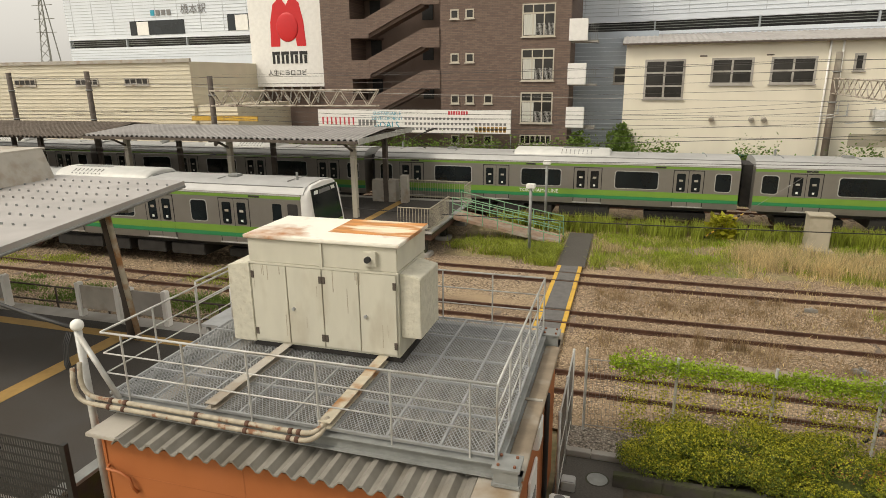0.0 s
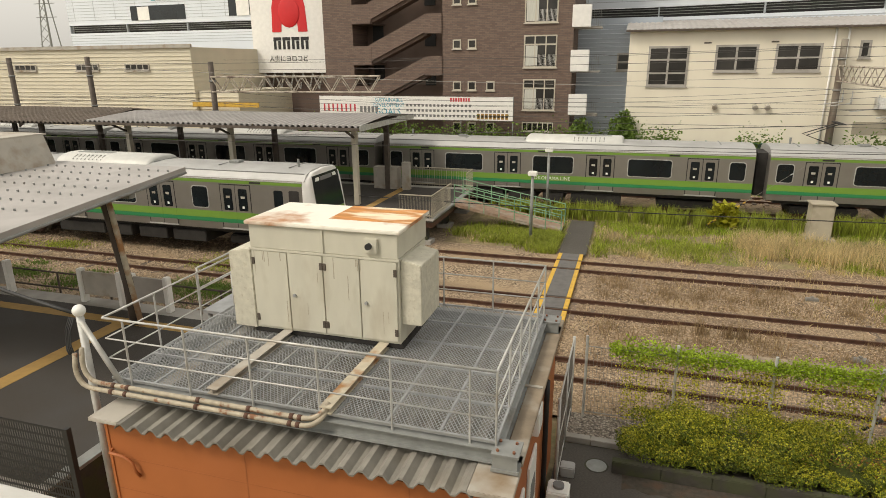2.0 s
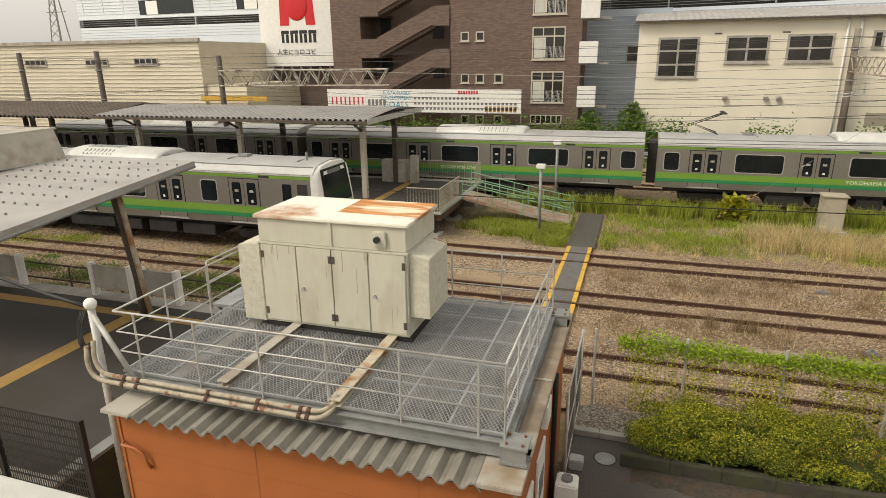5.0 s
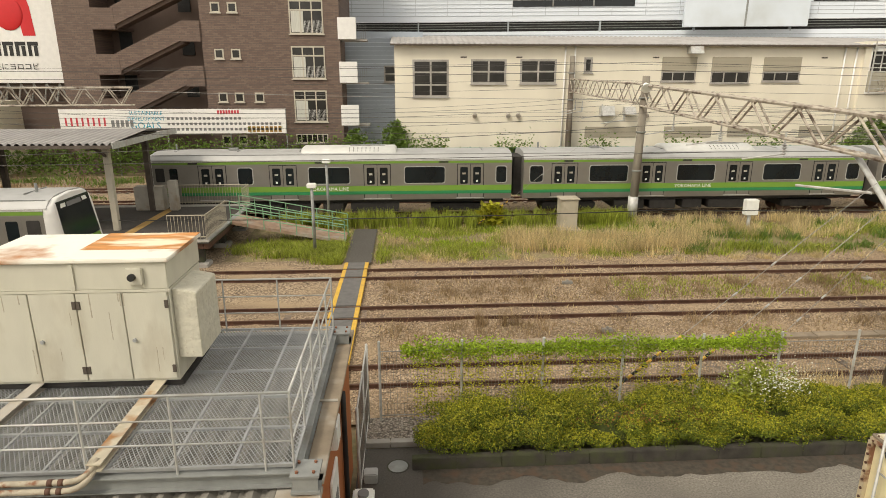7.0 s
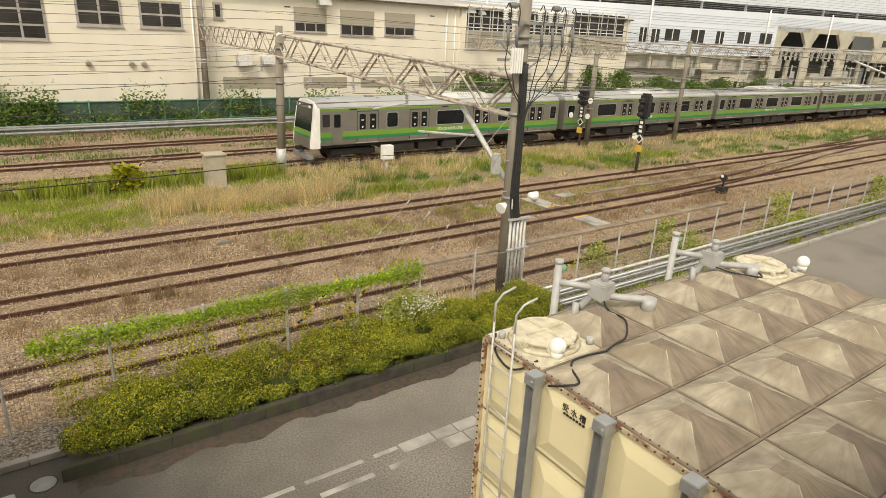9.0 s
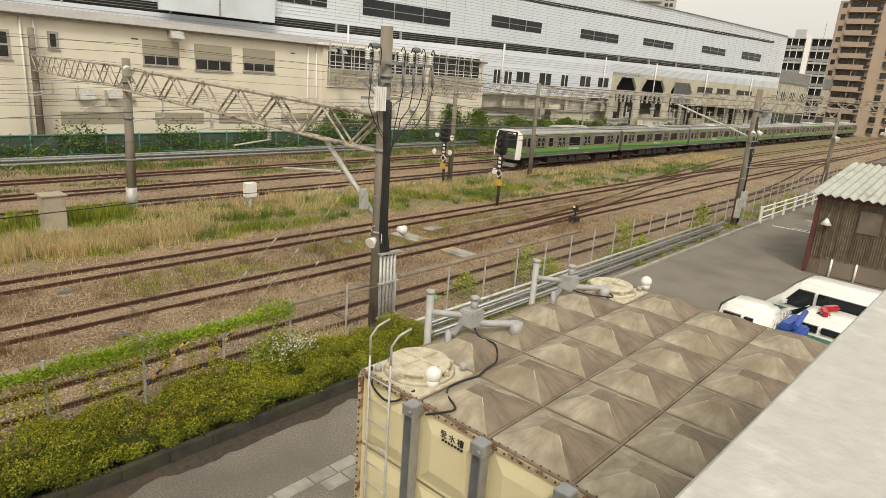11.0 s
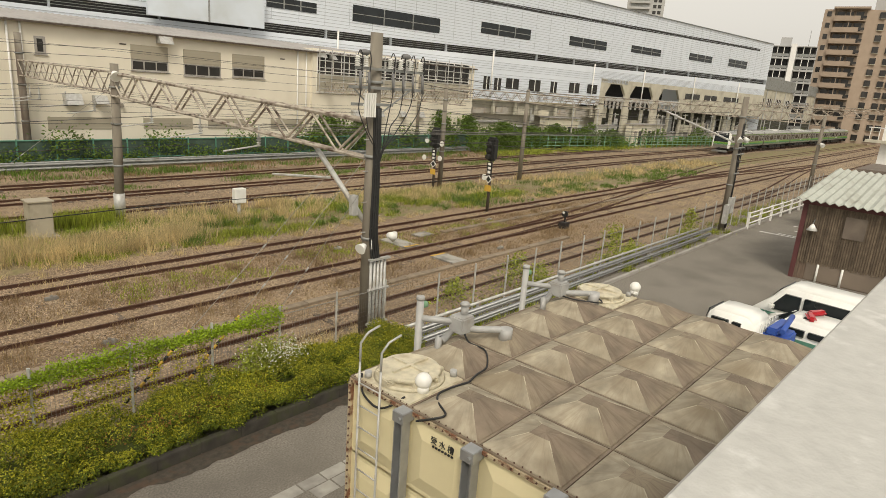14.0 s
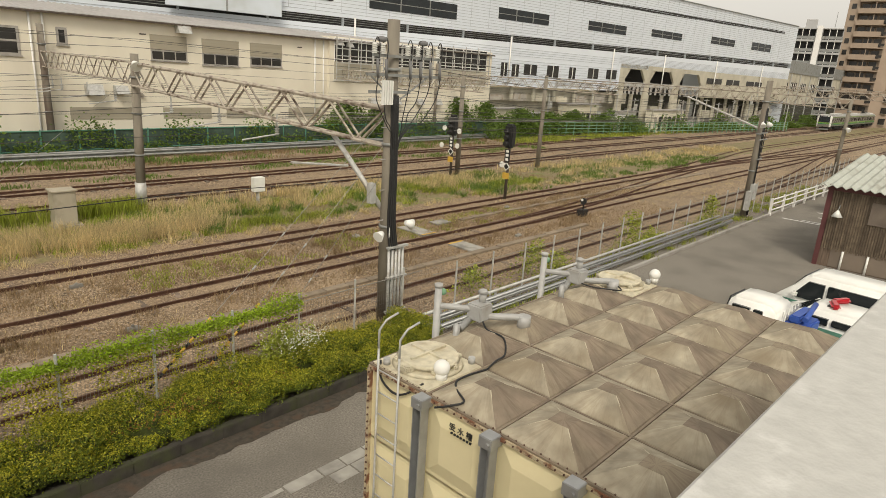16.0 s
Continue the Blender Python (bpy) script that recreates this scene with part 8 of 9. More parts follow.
for k, x in enumerate((-0.85, -0.55, 0.35, 0.75, 1.15, 1.55)):
    bm = bmesh.new()
    for q in range(5):
        cy(bm, (12.05 + x, 13.03, 8.08 + q * 0.055), (12.05 + x, 13.03, 8.125 + q * 0.055), 0.085, 10, 0.045)
    part("insulator", bm, "whitepl", pc, "white stacked insulator")
    part("cut_out", rod((12.05 + x + 0.1, 12.97, 7.45), (12.05 + x + 0.06, 12.97, 7.95), 0.04, 8), "inkgrey", pc, "dark fuse cut-out")
    bm = bmesh.new()
    sgn = 1 if x > 0 else -1
    tube(bm, curve([(12.05 + x, 13.03, 8.36), (12.05 + x + 0.07, 13.0, 8.5), (12.05 + x + 0.14, 12.98, 8.3), (12.05 + x + 0.1, 12.97, 7.9), (12.05 + x + 0.08, 12.96, 7.4),
              (12.05 + x * 0.95, 12.96, 6.95 - 0.1 * (k % 2)), (12.05 + x * 0.7 - 0.04 * k, 12.96, 6.5 - 0.15 * (k % 3)), (12.05 + x * 0.33 + 0.08 * sgn, 12.97, 6.15), (12.05 + 0.1 * sgn + 0.02 * k, 13.0, 5.8), (12.05 - 0.1 + 0.03 * k, 13.02, 5.2)], 4), 0.014, 6)
    part("jumper_cable", bm, "black", pc, "drooping black jumper cable")
for k, x in enumerate((-0.6, 0.95)):
    bm = bmesh.new()
    bmesh.ops.create_uvsphere(bm, u_segments=12, v_segments=8, radius=0.09, matrix=Matrix.Translation((12.05 + x, 13.03, 8.45)) @ Matrix.Diagonal((2.0, 1, 0.9, 1)))
    part("cable_joint", bm, "inkgrey", pc, "dark cable joint")
for k in range(5):
    part("rack_slat", box(11.42 + k * 0.085, 11.47 + k * 0.085, 12.9, 12.95, 6.75, 7.4), "whitepl", pc, "white rack slat")
for z in (6.78, 7.05, 7.33):
    part("rack_rail", box(11.4, 11.84, 12.955, 12.98, z, z + 0.05), "whitepl", pc)
for k in range(7):
    part("step_bolt", rod((12.05 + (0.18 if k % 2 else -0.18), 13.2, 3.4 + k * 0.45), (12.05 + (0.36 if k % 2 else -0.36), 13.2, 3.4 + k * 0.45), 0.015, 5), "galvpaint", pc)
part("relay_box", box(11.45, 11.66, 13.3, 13.5, 3.9, 4.5, 0.02), "galvpaint", pc, "white box at the strut's foot")
for s, x in ((-1, 11.6), (1, 12.5)):
    bm = bmesh.new()
    cy(bm, (x, 12.9, 3.2 + 0.1 * s), (x + s * 0.22, 12.85, 3.12 + 0.1 * s), 0.07, 12, 0.17)
    part("lamp", bm, "whitepl", pc, "white flood lamp")
part("notice_plate", box(11.92, 12.06, 12.98, 13.0, 2.9, 3.2), "white", pc)
# gantry beam from the far pole over the tracks to the utility pole
ga = thing("gantry_beam", "rust-streaked lattice gantry beam spanning the tracks", "gantry")
def truss(A, B, h, n, w_=0.35, r=0.045, parent=ga, m_="gantry"):
    A, B = Vector(A), Vector(B)
    d = (B - A)
    sidev = Vector((-d.y, d.x, 0)).normalized() * w_ / 2
    up = Vector((0, 0, h))
    for s in (-1, 1):
        part("chord", rod(A + sidev * s, B + sidev * s, r, 6), m_, parent)
        part("chord", rod(A + sidev * s + up, B + sidev * s + up, r * 1.2, 6), m_, parent)
    for k in range(n):
        p, q = A + d * (k / n), A + d * ((k + 1) / n)
        mid = (p + q) / 2
        for s in (-1, 1):
            part("lattice_bar", rod(p + sidev * s + up, mid + sidev * s, r * 0.75, 5), m_, parent)
            part("lattice_bar", rod(mid + sidev * s, q + sidev * s + up, r * 0.75, 5), m_, parent)
        part("cross_bar", rod(mid - sidev, mid + sidev, r * 0.6, 4), m_, parent)
truss((13.3, 50.6, 6.3), (12.3, 32.3, 6.2), 1.0, 7, 0.26, 0.042)
truss((12.3, 32.3, 6.1), (12.05, 13.35, 5.55), 1.05, 7, 0.26, 0.055)
part("strut", rod((12.1, 16.0, 5.6), (12.05, 13.4, 3.6), 0.08, 8), "galvpaint", ga, "pale diagonal strut")
part("strut", rod((12.1, 15.2, 4.7), (11.2, 17.0, 4.6), 0.04, 6), "galvpaint", ga)
for y in (45, 43.2, 38.7, 34.6, 28, 23.6, 19.4):
    bm = bmesh.new()
    x = 12.2
    cy(bm, (x, y, 5.9), (x, y, 5.2), 0.03, 6)
    for q in range(4):
        cy(bm, (x, y, 5.5 - q * 0.09), (x, y, 5.44 - q * 0.09), 0.09, 10, 0.05)
    cy(bm, (x, y, 5.2), (x - 1.2, y + 0.3, 5.0), 0.03, 6)
    part("hanger", bm, "galvpaint", ga, "insulated wire hanger")
for x, y, h in ((36.1, 31.9, 7.8), (46.5, 31.5, 7.9), (53, 51, 8.5)):
    pole("catenary_pole", x, y, h, 0.2)
pd = pole("catenary_pole", 41.2, 11.9, 8.4, 0.215, "pole", label="concrete catenary pole with lamps and boxes by the road fence")
part("bracket", rod((41.2, 12.1, 5.6), (40.2, 16.5, 7.2), 0.06, 6), "galvpaint", pd)
part("box", box(40.95, 41.45, 11.5, 11.75, 1.2, 2.2, 0.02), "galvpaint", pd, "grey box")
part("box", box(40.3, 40.75, 11.5, 11.75, 0.6, 1.8, 0.02), "galvpaint", pd, "grey box")
for s in (-0.5, 0.5):
    part("lamp", rod((41.2 + s, 11.7, 5.95), (41.2 + s * 1.3, 11.6, 5.75), 0.07, 12, 0.19), "whitepl", pd, "white lamp shade")
    part("lamp_arm", rod((41.2, 11.8, 6.05), (41.2 + s, 11.7, 5.98), 0.025, 6), "galvpaint", pd)
bm = bmesh.new()
for k in range(4):
    a = -0.5 + k * 0.5
    tube(bm, [(41.2 + 0.26 * math.sin(a), 11.9 - 0.24 * math.cos(a), 0.2), (41.2 + 0.24 * math.sin(a + 0.3), 11.9 - 0.24 * math.cos(a + 0.3), 3.4), (41.2 + 0.3 * math.sin(a), 11.9 - 0.22 * math.cos(a), 4.6), (41.2 + 0.22 * math.sin(a), 11.9 - 0.2 * math.cos(a), 6.8)], 0.03, 5)
tube(bm, [(41.5, 11.8, 6.6), (41.9, 11.75, 5.6), (41.8, 11.75, 4.6), (41.45, 11.8, 3.6)], 0.02, 5)
tube(bm, [(41.4, 11.8, 5.2), (41.75, 11.75, 4.7), (41.7, 11.75, 4.0), (41.4, 11.8, 3.3)], 0.02, 5)
part("cable_bundle", bm, "black", pd, "black cables strapped to the pole")
for z, w_ in ((4.9, 0.75), (5.3, 0.6), (3.7, 0.5)):
    part("crossarm", box(41.2 - w_, 41.2 + w_, 11.62, 11.68, z, z + 0.07), "steelgrey", pd)
for z in (3.3, 3.9, 4.5, 6.6, 7.2):
    part("step_bolt", rod((41.2, 11.66, z), (41.2, 11.5, z), 0.02, 5), "steelgrey", pd)
pe = pole("catenary_pole", 72.5, 13.3, 7.5, 0.2)
part("lamp", rod((72.2, 13.1, 4.8), (72.0, 12.8, 4.6), 0.1, 10, 0.24), "whitepl", pe, "white lamp")
for k, (A, B) in enumerate((((39.5, 51, 6.3), (38.5, 32, 6.3)), ((55, 51, 6.6), (53, 28, 6.6)), ((78, 52, 6.8), (74, 30, 6.8)), ((74, 30, 6.8), (72.5, 13.3, 6.6)), ((115, 44, 7.5), (105, 14, 7.5)), ((150, 42, 8.2), (140, 14, 8.2)))):
    g2 = thing("gantry_beam", "weathered lattice gantry beam over the far tracks", "gantry", "gantry beams")
    truss(A, B, 0.9, 14, parent=g2)
# platform side portal
for x, y, h in ((-25.3, 33.6, 7.9), (-34.8, 33.6, 8.3), (-41.6, 33.6, 8.3)):
    pole("catenary_pole", x, y, h, 0.2, "brownsteel", "dark steel catenary post behind the platform canopy")
g3 = thing("gantry_beam", "lattice gantry beam beside the billboard", "gantry", "gantry beams")
truss((-25.3, 33.6, 6.1), (-14.5, 34.5, 6.1), 0.9, 9, parent=g3)

wr = thing("overhead_wires", "overhead contact and feeder wires above the tracks", "overhead wires")
def wire(p, q, sag, r=0.012, m_="wire", n=10):
    bm = bmesh.new()
    p, q = Vector(p), Vector(q)
    tube(bm, [p.lerp(q, i / n) - Vector((0, 0, sag * 4 * (i / n) * (1 - i / n))) for i in range(n + 1)], r, 4)
    part("wire", bm, m_, wr)
for y in (34.4, 38.7, 43.2, 28.0):
    for xa, xb in ((-70, -25), (-25, 12.2), (12.2, 53), (53, 105)):
        wire((xa, y, 5.15), (xb, y, 5.15), 0.02)
        wire((xa, y, 6.1), (xb, y, 6.1), 0.75)
for y in (23.65, 19.4):
    wire((12.2, y, 5.1), (90, y, 5.1), 0.05)
    wire((12.2, y, 5.9), (90, y, 5.9), 0.6)
wire((-60, 23, 4.6), (12.2, 24, 4.7), 0.25, 0.014)
wire((-60, 22, 5.3), (12.2, 24, 5.9), 0.9, 0.014)
for z, y in ((8.3, 33.2), (7.9, 33.6), (7.3, 50.2), (6.6, 50.3), (8.6, 50.4)):
    wire((-60, y, z), (13, y, z), 0.5, 0.016)
    wire((13, y, z), (95, y - 2, z), 0.6, 0.016)
for z in (8.3, 7.9, 7.2, 6.3):
    wire((12.05, 13.2, z), (41.2, 11.9, z - 0.8), 0.5, 0.012)
    wire((41.2, 11.9, z - 0.8), (72.5, 13.3, z - 1.6), 0.5, 0.012)
for k in range(7):
    wire((12.1, 14 + k * 2.5, 6.5 - 0.25 * k), (110, 24 + k * 2.2, 6.6 - 0.2 * k), 1.3, 0.014, "wirelt" if k % 2 else "wire")
# long sagging cable in front of everything
wire((-14, 27.0, 1.55), (12.0, 26.8, 1.75), 0.15, 0.025, "black", 12)
wire((12.0, 26.8, 1.75), (40, 22.0, 3.1), 0.3, 0.02, "black", 12)
wire((-60, 34, 9.2), (12.2, 32.3, 6.4), 0.6, 0.016, "wirelt")
# guy wires with warning sleeves
gw = thing("guy_wires", "pale steel guy wires with yellow and black warning sleeves", "guy wires")
for k, (a, b, c) in enumerate((((11.9, 13.3, 6.4), (4.9, 13.5, 0.05), True), ((11.9, 13.3, 5.6), (6.3, 13.5, 0.05), True), ((11.9, 13.3, 4.8), (7.6, 13.3, 0.05), False), ((12.3, 32.2, 6.6), (3.4, 31.0, 0.0), True))):
    bm = bmesh.new()
    cy(bm, a, b, 0.008, 5)
    part("wire", bm, "wirelt", gw)
    A, B = Vector(a), Vector(b)
    if c:
        L = (A - B).length
        for q in range(14):
            p0, p1 = B.lerp(A, (0.15 + q * 0.15) / L), B.lerp(A, (0.30 + q * 0.15) / L)
            part("sleeve", rod(p0, p1, 0.035, 8), "yellow" if q % 2 else "black", gw, "yellow and black sleeve")
    for q in (0.3, 0.42):
        p = B.lerp(A, q + 0.1)
        part("insulator", rod(p, p + (A - B).normalized() * 0.14, 0.022, 8), "pipegrey", gw, "grey strain insulator")

rb = thing("relay_cabinet", "beige steel relay cabinet on a plinth in the grass", "relay cabinet")
part("casing", box(7.75, 8.65, 30.2, 31.0, 0, 1.55, 0.03), "greybeige", rb)
part("lid", box(7.68, 8.72, 30.13, 31.07, 1.55, 1.62, 0.02), "greybeige", rb)
part("plinth", box(7.6, 8.8, 30.0, 31.2, -0.2, 0.05), "concrete", rb)
wx = thing("white_box", "small white equipment box on a post", "equipment box")
part("casing", box(17.2, 17.85, 29.7, 30.1, 0.75, 1.55, 0.03), "whitepl", wx)
part("post", rod((17.5, 29.9, -0.2), (17.5, 29.9, 0.75), 0.09, 8), "galvpaint", wx)
for x, y, h in ((-4.2, 26.9, 2.9), (-4.15, 33.0 - 1.2, 3.3)):
    lp = thing("yard_lamp", "slim grey post with a small white head", "lamp post", "yard lamps")
    part("post", rod((x, y, -0.1), (x, y, h), 0.07, 8), "steelgrey", lp)
    part("head", box(x - 0.2, x + 0.2, y - 0.15, y + 0.15, h, h + 0.2, 0.03), "whitepl", lp, "white head")
def signal(x, y, h, discs):
    s = thing("railway_signal", "black railway signal head on a dark post with number plate", "railway signal", "railway signals")
    part("post", rod((x, y, -0.2), (x, y, h), 0.1, 8), "brownsteel", s)
    hd_ = part("head", box(x - 0.3, x + 0.25, y - 0.32, y + 0.32, h - 0.2, h + 1.3, 0.12), "black", s, "black signal head")
    for q in range(3):
        part("hood", rod((x - 0.3, y, h + 0.1 + q * 0.4), (x - 0.55, y, h + 0.06 + q * 0.4), 0.15, 10), "black", hd_)
    part("number_plate", box(x - 0.16, x - 0.12, y - 0.2, y + 0.2, h - 1.1, h - 0.3), "ink", s)
    for q in range(3):
        part("bar", box(x - 0.18, x - 0.16, y - 0.11, y + 0.11, h - 0.5 - q * 0.26, h - 0.34 - q * 0.26), "white", s, "white character bar")
    bm = box(-0.02, 0.0, -0.2, 0.2, -0.2, 0.2)
    bmesh.ops.transform(bm, matrix=pose(x - 0.14, y, h - 1.4, 45, 0, 0), verts=bm.verts[:])
    part("diamond_plate", bm, "white", s, "white diamond plate")
    bm = box(-0.03, -0.021, -0.14, 0.14, -0.14, 0.14)
    bmesh.ops.transform(bm, matrix=pose(x - 0.14, y, h - 1.4, 45, 0, 0), verts=bm.verts[:])
    part("diamond_face", bm, "ink", s, "black diamond face")
    part("yellow_plate", box(x - 0.16, x - 0.12, y - 0.25, y + 0.25, h - 2.2, h - 1.8), "yellow", s, "yellow sign plate")
    for q, (oy, oz) in enumerate(discs):
        part("disc_arm", rod((x - 0.15, y, h + oz), (x - 0.2, y + oy, h + oz), 0.02, 5), "steelgrey", s)
        part("disc", rod((x - 0.25, y + oy, h + oz), (x - 0.2, y + oy, h + oz), 0.2, 14), "whitepl", s, "white round marker")
signal(34.9, 31.5, 3.3, ((-0.8, 0.2), (0.7, 0.3), (0.9, -1.0), (-0.7, -0.9)))
signal(32.1, 24.0, 3.45, ((0.3, -1.3),))
pm = thing("point_machine", "dark point lever with round white marker beside the rails", "point machine")
part("body", box(32.0, 32.6, 18.05, 18.5, -0.1, 0.3, 0.03), "darkmetal", pm)
part("stand", rod((32.3, 18.25, 0.3), (32.3, 18.25, 0.75), 0.05, 8), "darkmetal", pm)
part("marker", rod((32.2, 18.25, 0.8), (32.3, 18.25, 0.8), 0.2, 12), "ink", pm, "round black marker")
part("marker_spot", rod((32.17, 18.32, 0.88), (32.2, 18.32, 0.88), 0.08, 10), "whitepl", pm, "white spot")
for x, y in ((6.2, 17.3 + 0.3), (6.1, 22.2), (18, 22.0), (30, 22.2), (25, 17.6)):
    sb_ = thing("ground_block", "small white concrete marker block beside the rail", "marker block", "marker blocks")
    part("block", box(x - 0.2, x + 0.2, y - 0.08, y + 0.08, -0.12, 0.0, 0.02), "paleslab", sb_)
    part("knob", box(x - 0.05, x + 0.05, y - 0.05, y + 0.05, 0.0, 0.06, 0.02), "paleslab", sb_)
for x, y, l, w_ in ((20.8, 20.25, 0.95, 1.9), (20.75, 17.05, 0.95, 1.5), (23.0, 21.4, 1.1, 0.7)):
    sl = thing("cover_slab", "pale concrete cover slab lying by the rails", "cover slab", "cover slabs")
    part("slab", box(x, x + l, y, y + w_, -0.12, -0.03, 0.02), "paleslab", sl)
    if w_ > 1:
        part("edge_line", box(x, x + l, y + (0 if y > 19 else w_ - 0.14), y + (0.14 if y > 19 else w_), -0.03, -0.024), "yellow", sl, "worn yellow edge line")

# roadside guard pipes and white fence
gp = thing("guard_rails", "galvanised guard rails along the road edge", "guard rail")
for y, z, r, e in ((11.65, 0.8, 0.075, 36), (11.65, 0.42, 0.05, 24)):
    part("bar", rod((12.2, y, z), (e, y, z), r * 0.7, 8), "galvpaint", gp)
for k in range(9):
    part("post", rod((13 + k * 2.7, 11.7, 0), (13 + k * 2.7, 11.7, 0.85), 0.045, 8), "galvpaint", gp)
for z in (0.2, 0.55):
    bm = bmesh.new()
    tube(bm, [(12.6, 11.52, z), (38, 11.52, z)], 0.05, 6)
    tube(bm, [(12.6, 11.5, z + 0.11), (38, 11.5, z + 0.11)], 0.05, 6)
    bx(bm, 12.6, 38, 11.53, 11.54, z - 0.06, z + 0.17)
    part("beam", bm, "galv", gp, "corrugated galvanised beam")
wf_ = thing("white_fence", "white painted pipe fence at the end of the road", "fence")
for z in (0.35, 0.75, 1.05):
    part("bar", rod((43.5, 11.0, z), (62, 10.6, z), 0.05, 6), "white", wf_)
for k in range(8):
    part("post", box(43.4 + k * 2.6, 43.54 + k * 2.6, 10.92 - k * 0.05, 11.06 - k * 0.05, 0, 1.15), "white", wf_)
lmk = thing("road_marks", "worn white parking marks on the asphalt", "road marking", kind="structure")
for x, y in ((44, 9.2), (48, 9.2), (52, 9.2)):
    part("line", box(x, x + 0.12, y - 2, y, 0.0, 0.006), "white", lmk)
part("line", box(43.5, 43.65, 5.5, 10.2, 0, 0.006), "white", lmk)
for k in range(4):
    part("line", box(46 + k * 0.5, 46.12 + k * 0.5, 7.6, 8.7 - 0.2 * (k % 2), 0, 0.006), "white", lmk, "worn painted character bar")
part("line", box(46, 47.7, 8.1, 8.22, 0.001, 0.0075), "white", lmk)

# ---------- bicycle-shed like building with ribbed roof ----------
sh = thing("board_shed", "weathered brown board shed with a pale ribbed roof", "shed")
part("wall", box(33, 41, -4, 6.0, 0, 3.6), "wood", sh)
part("corner_post", box(32.95, 33.2, 5.85, 6.06, 0, 3.85), "maroon", sh, "maroon corner post")
part("fascia", box(32.9, 41.1, -4.1, 6.1, 3.6, 3.8), "maroon", sh)
vs, fs = [], []
n = 60
for i in range(n + 1):
    y = -4.5 + 10.9 * i / n
    w_ = 0.12 if i % 2 else 0
    for x, z in ((32.5, 3.78), (41.5, 4.72)):
        vs += [(x, y, z + w_), (x, y, z + w_ - 0.04)]
for i in range(n):
    a, b = i * 4, i * 4 + 4
    fs += [(a, a + 2, b + 2, b), (a + 1, b + 1, b + 3, a + 3), (a, b, b + 1, a + 1)]
part("roof", raw("roof", vs, fs, "shedroof"), "flash", sh, "pale ribbed roof sheet")
wl = part("wall_lamp", rod((32.7, 5.45, 2.75), (32.7, 5.45, 2.45), 0.04, 14, 0.24), "whitepl", sh, "white cone lamp")
part("lamp_arm", rod((32.95, 5.45, 2.95), (32.7, 5.45, 2.75), 0.02, 6), "steelgrey", wl)
# flat panel on the solid wall, coloured as shade under the boards
part("open_front", box(32.97, 33.0, -3.5, 5.4, 0.05, 0.9), "shadebrown", sh, "shade-coloured panel at the open foot of the shed")
for k in range(98):
    y = -3.95 + k * 0.1
    part("slat", box(32.95 - 0.008 * (k % 3), 32.99, y, y + 0.06 + 0.012 * (k % 2), 0.86 - 0.02 * (k % 4), 3.58), "slat", sh)
for y in (-2.2, 1.2, 3.4):
    part("patch_panel", box(32.9, 32.93, y, y + 0.85, 2.3, 3.3), "oldroof", sh, "brown patched sheet")
for y in (4.9, 3.9, 2.2):
    part("foot_post", rod((32.93, y, 0), (32.93, y, 0.86), 0.05, 8), "whitepl", sh, "white foot post")

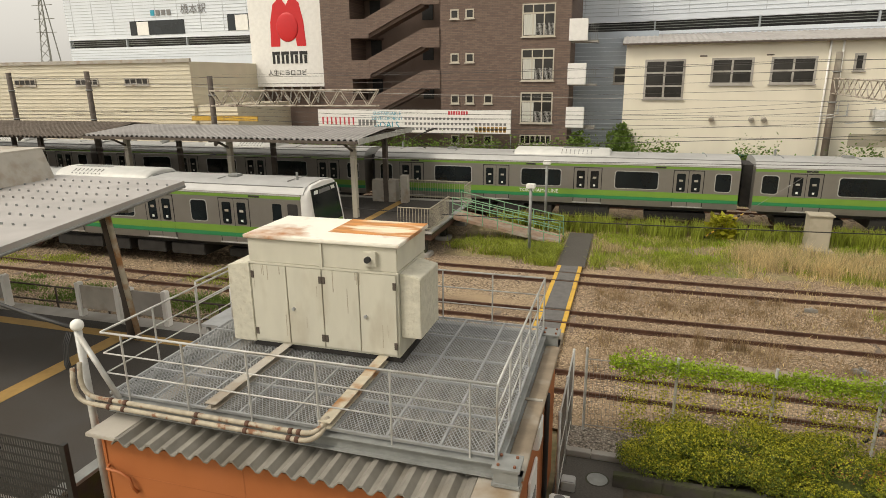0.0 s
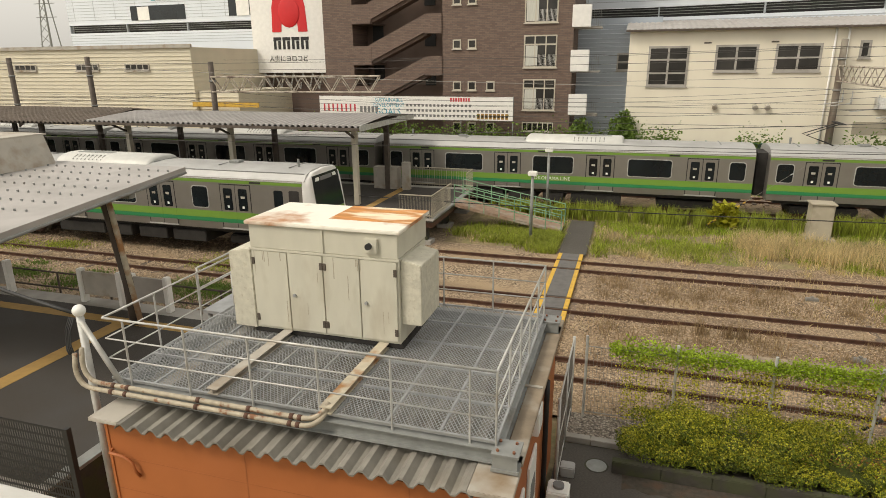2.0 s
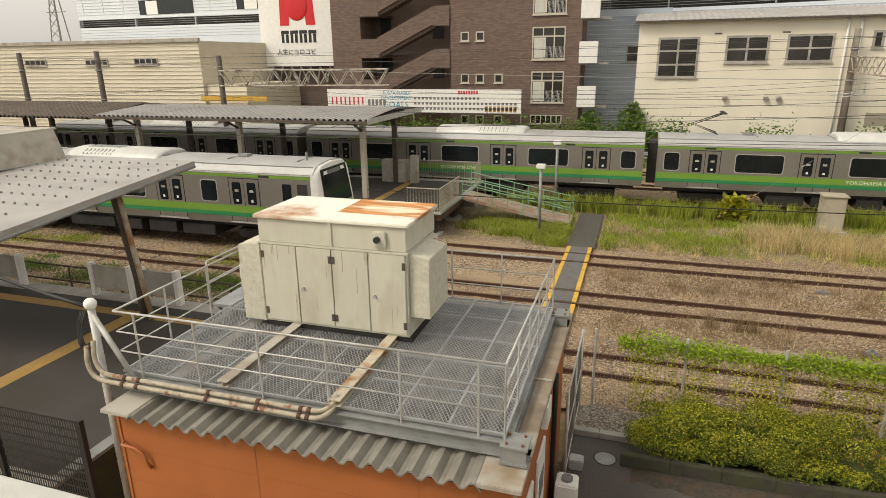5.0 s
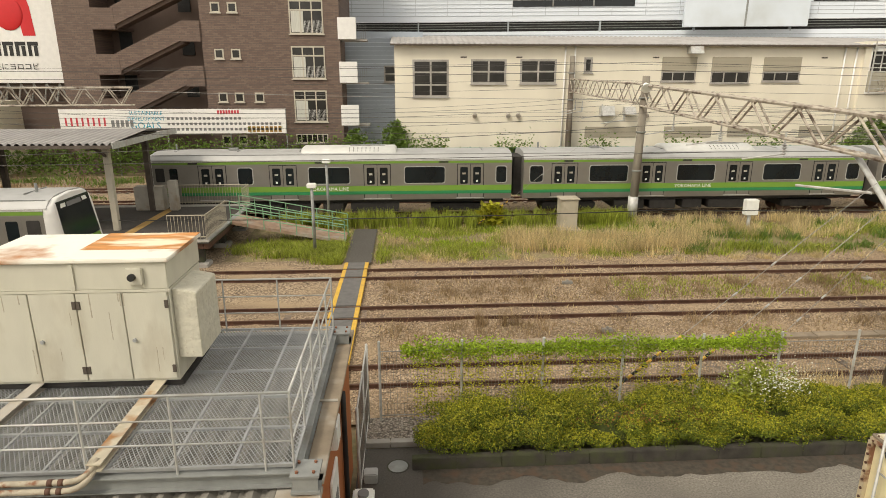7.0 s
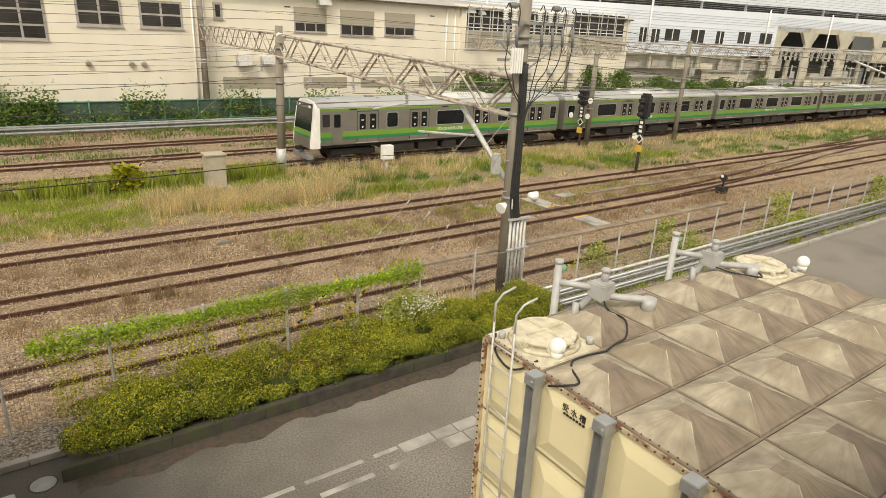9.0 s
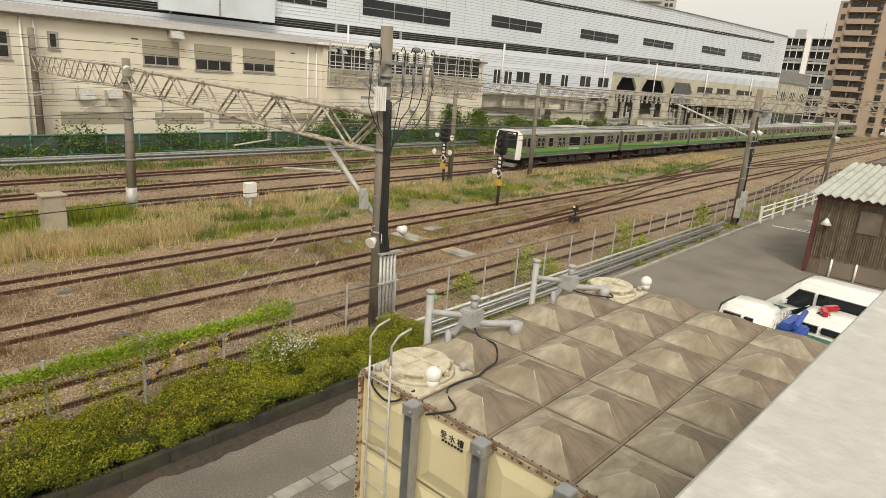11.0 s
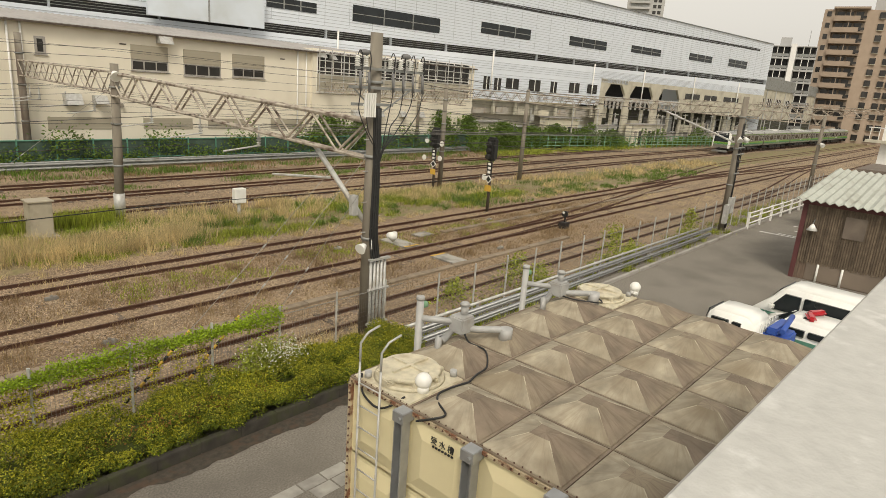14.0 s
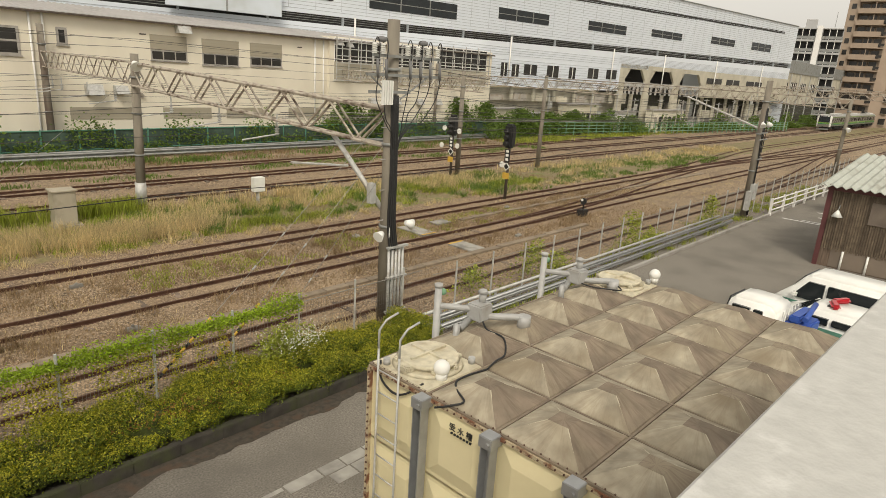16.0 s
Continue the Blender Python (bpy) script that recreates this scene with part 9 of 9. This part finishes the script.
# ---------- parked vehicles ----------
def vehicle(name, label, L, W, H, hood, mcol, green=False):
    o = thing(name, label, name.replace("_", " "))
    SL = 0.14 if hood < 0.3 else 0.6
    bm = bmesh.new()
    prof = [(0, 0.35), (0, 0.85), (hood * 0.9, 1.0), (hood + SL, H - 0.06), (hood + SL + 0.2, H), (L - 0.35, H), (L - 0.08, H - 0.2), (L, 0.9), (L, 0.35)]
    A = [bm.verts.new((x, -W / 2 + (0.1 if z > 1.05 else 0), z)) for x, z in prof]
    B = [bm.verts.new((x, W / 2 - (0.1 if z > 1.05 else 0), z)) for x, z in prof]
    bm.faces.new(A)
    bm.faces.new(B[::-1])
    for i in range(len(prof)):
        j = (i + 1) % len(prof)
        bm.faces.new((A[i], B[i], B[j], A[j]))
    bmesh.ops.bevel(bm, geom=bm.edges[:], offset=0.1, segments=3, affect="EDGES")
    for f in bm.faces:
        f.smooth = True
    part("body", bm, mcol, o)
    for s in (-1, 1):
        y = s * (W / 2 - 0.045)
        bm = bmesh.new()
        e = hood + SL
        q = [bm.verts.new((x, y + o, z)) for o in (-0.062, 0.062) for x, z in ((hood + 0.28, 1.1), (e + 0.62, 1.06), (e + 0.62, H - 0.25), (e + 0.12, H - 0.25))]
        for fc in ((0, 1, 2, 3), (7, 6, 5, 4), (0, 4, 5, 1), (1, 5, 6, 2), (2, 6, 7, 3), (3, 7, 4, 0)):
            bm.faces.new([q[k] for k in fc])
        part("side_window", bm, "glass", o, "dark slanted front side window")
        for a, b in ((e + 0.72, max(e + 0.95, L * 0.7)), (L * 0.73, L - 0.4)) if L > 2 else ((e + 0.72, e + 0.98),):
            part("side_window", box(a, b, y - 0.06, y + 0.06, 1.08, H - 0.25, 0.02), "glass", o, "dark side window")
        for x in (0.8, L - 0.8):
            w_ = part("wheel", rod((x, s * (W / 2 - 0.2), 0.32), (x, s * (W / 2 + 0.01), 0.32), 0.32, 18), "black", o)
            part("rim", rod((x, s * (W / 2 + 0.0), 0.32), (x, s * (W / 2 + 0.02), 0.32), 0.18, 12), "galv", w_)
        if green:
            part("stripe", box(0.2, L - 0.2, s * (W / 2 + 0.003) - 0.006, s * (W / 2 + 0.003) + 0.006, 0.7, 0.95), "fencegreen", o, "green stripe")
        part("mirror", box(hood + 0.3, hood + 0.48, s * (W / 2 + 0.12) - 0.11, s * (W / 2 + 0.12) + 0.11, 1.08, 1.32, 0.06), "whitepl" if green else "black", o)
    bm = bmesh.new()
    q = [bm.verts.new(p) for p in ((hood * 0.98, -W / 2 + 0.18, 1.07), (hood * 0.98, W / 2 - 0.18, 1.07), (hood + SL - 0.04, W / 2 - 0.22, H - 0.12), (hood + SL - 0.04, -W / 2 + 0.22, H - 0.12))]
    bm.faces.new(q)
    r = bmesh.ops.extrude_face_region(bm, geom=bm.faces[:])
    for v in r["geom"]:
        if isinstance(v, bmesh.types.BMVert):
            v.co.x -= 0.03
            v.co.z += 0.02
    part("windscreen", bm, "glass", o, "dark windscreen")
    return o


v1 = vehicle("small_truck", "white small truck parked with its cab toward the tracks", 1.75, 1.5, 1.85, 0.15, "whitepl")
v1.matrix_basis = pose(19.62, 5.55, 0, 0, 0, -94)
part("bed_floor", box(1.8, 4.0, -0.72, 0.72, 0.55, 0.65), "steelgrey", v1)
for y in (-0.74, 0.7):
    part("bed_side", box(1.8, 4.0, y, y + 0.04, 0.65, 0.95), "whitepl", v1, "white bed side")
part("wheel", rod((3.4, -0.72, 0.28), (3.4, -0.5, 0.28), 0.28, 16), "black", v1)
part("wheel", rod((3.4, 0.5, 0.28), (3.4, 0.72, 0.28), 0.28, 16), "black", v1)
for k in range(6):
    part("guard_bar", rod((1.78, -0.6 + k * 0.24, 0.9), (1.78, -0.6 + k * 0.24, 1.75), 0.02, 6), "whitepl", v1)
cnx = thing("truck_crane", "folded blue truck crane on the truck bed", "crane", at=(19.75, 3.5, 0.65), rz=-94)
part("column", box(-0.2, 0.2, -0.2, 0.2, 0, 0.75, 0.05), "bluepl", cnx)
part("boom", box(-0.3, 0.35, -0.65, 0.55, 0.4, 0.75, 0.05), "bluepl", cnx)
part("boom", box(-0.18, 0.12, -0.6, 0.62, 0.76, 0.98, 0.04), "bluepl", cnx)
part("arm", rod((0.25, -0.6, 0.95), (0.1, 0.7, 1.1), 0.08, 8), "bluepl", cnx)
part("ram", rod((-0.25, -0.5, 0.85), (-0.25, 0.5, 1.02), 0.04, 8), "galv", cnx, "bright ram rod")
part("label_plate", box(-0.305, -0.3, -0.3, 0.1, 0.5, 0.65), "yellow", cnx)
v2 = vehicle("van", "white van with green trim parked by the shed", 4.6, 1.75, 1.95, 0.42, "whitepl", True)
v2.matrix_basis = pose(24.0, 5.2, 0, 0, 0, -95)
v3 = vehicle("patrol_car", "white estate car with green stripe and a red light bar", 4.4, 1.68, 1.52, 0.95, "whitepl", True)
v3.matrix_basis = pose(21.85, 5.1, 0, 0, 0, -95)
lb = thing("light_bar", "V-shaped red light bar on the car roof", "light bar", at=(21.72, 3.1, 1.5), rz=-95)
for q in (-1, 1):
    bm = box(-0.13, 0.13, -0.34, 0.34, 0.03, 0.19, 0.07)
    bmesh.ops.transform(bm, matrix=pose(0.1, q * 0.3, 0, 0, 0, q * -24), verts=bm.verts[:])
    part("lens", bm, "redlens", lb)
part("foot", box(-0.08, 0.08, -0.4, 0.4, 0, 0.03), "black", lb)
v4 = vehicle("small_car", "white small car parked at the far end of the road", 3.6, 1.6, 1.5, 0.8, "whitepl")
v4.matrix_basis = pose(60, 9.0, 0, 0, 0, 0)

# ---------- parapet in front of the camera ----------
M["parapet"] = mat("weathered concrete coping", (0.50, 0.495, 0.47), 0.9, var=0.08, scale=30, bump=0.2, bscale=60, tint=(0.60, 0.595, 0.57), tscale=16, tlo=0.58, thi=0.68)
pp_ = thing("parapet", "weathered grey concrete parapet below the viewpoint", "parapet", kind="structure")
edge = [(-6, 0.34), (-0.35, 0.30), (0.5, 0.09), (1.0, 0.076), (6, -0.06)]
bm = bmesh.new()
R = []
for x, y in edge:
    R.append([bm.verts.new(p) for p in ((x, y, 6.2), (x, y, 7.396), (x, y - 0.004, 7.4), (x, y - 0.42, 7.4), (x, y - 0.42, 6.2))])
for A, B in zip(R, R[1:]):
    for k in range(4):
        bm.faces.new((A[k], B[k], B[k + 1], A[k + 1]))
bm.faces.new(R[0])
bm.faces.new(R[-1][::-1])
part("coping", bm, "parapet", pp_)
solid("balcony_floor", box(-6, 6, -3, -0.45, 6.0, 6.2), "concrete", "concrete walkway floor under the viewpoint", "floor", kind="structure")


# ---------- what moves ----------
def motions():
    rear = ((0, -94.4), (1.5, -79.2), (3.0, -62.9), (4.25, -48.5), (5.5, -33.2), (6.5, -20.6), (7.0, -13.9), (8.0, -0.1), (9.0, 14.3), (9.5, 21.9), (10.0, 29.9), (11.25, 51.0), (12.5, 75.0), (13.0, 86.0), (13.5, 97.5), (14.5, 121.5), (15.0, 135.5), (16.0, 163.0))
    for k, car in enumerate(TRAIN):
        last = k == 7
        walk(car, [(t, pose(x + 20 * k + (19.75 if last else 0), 34.4, 0, 0, 0, 180 if last else 0)) for t, x in rear])


motions()
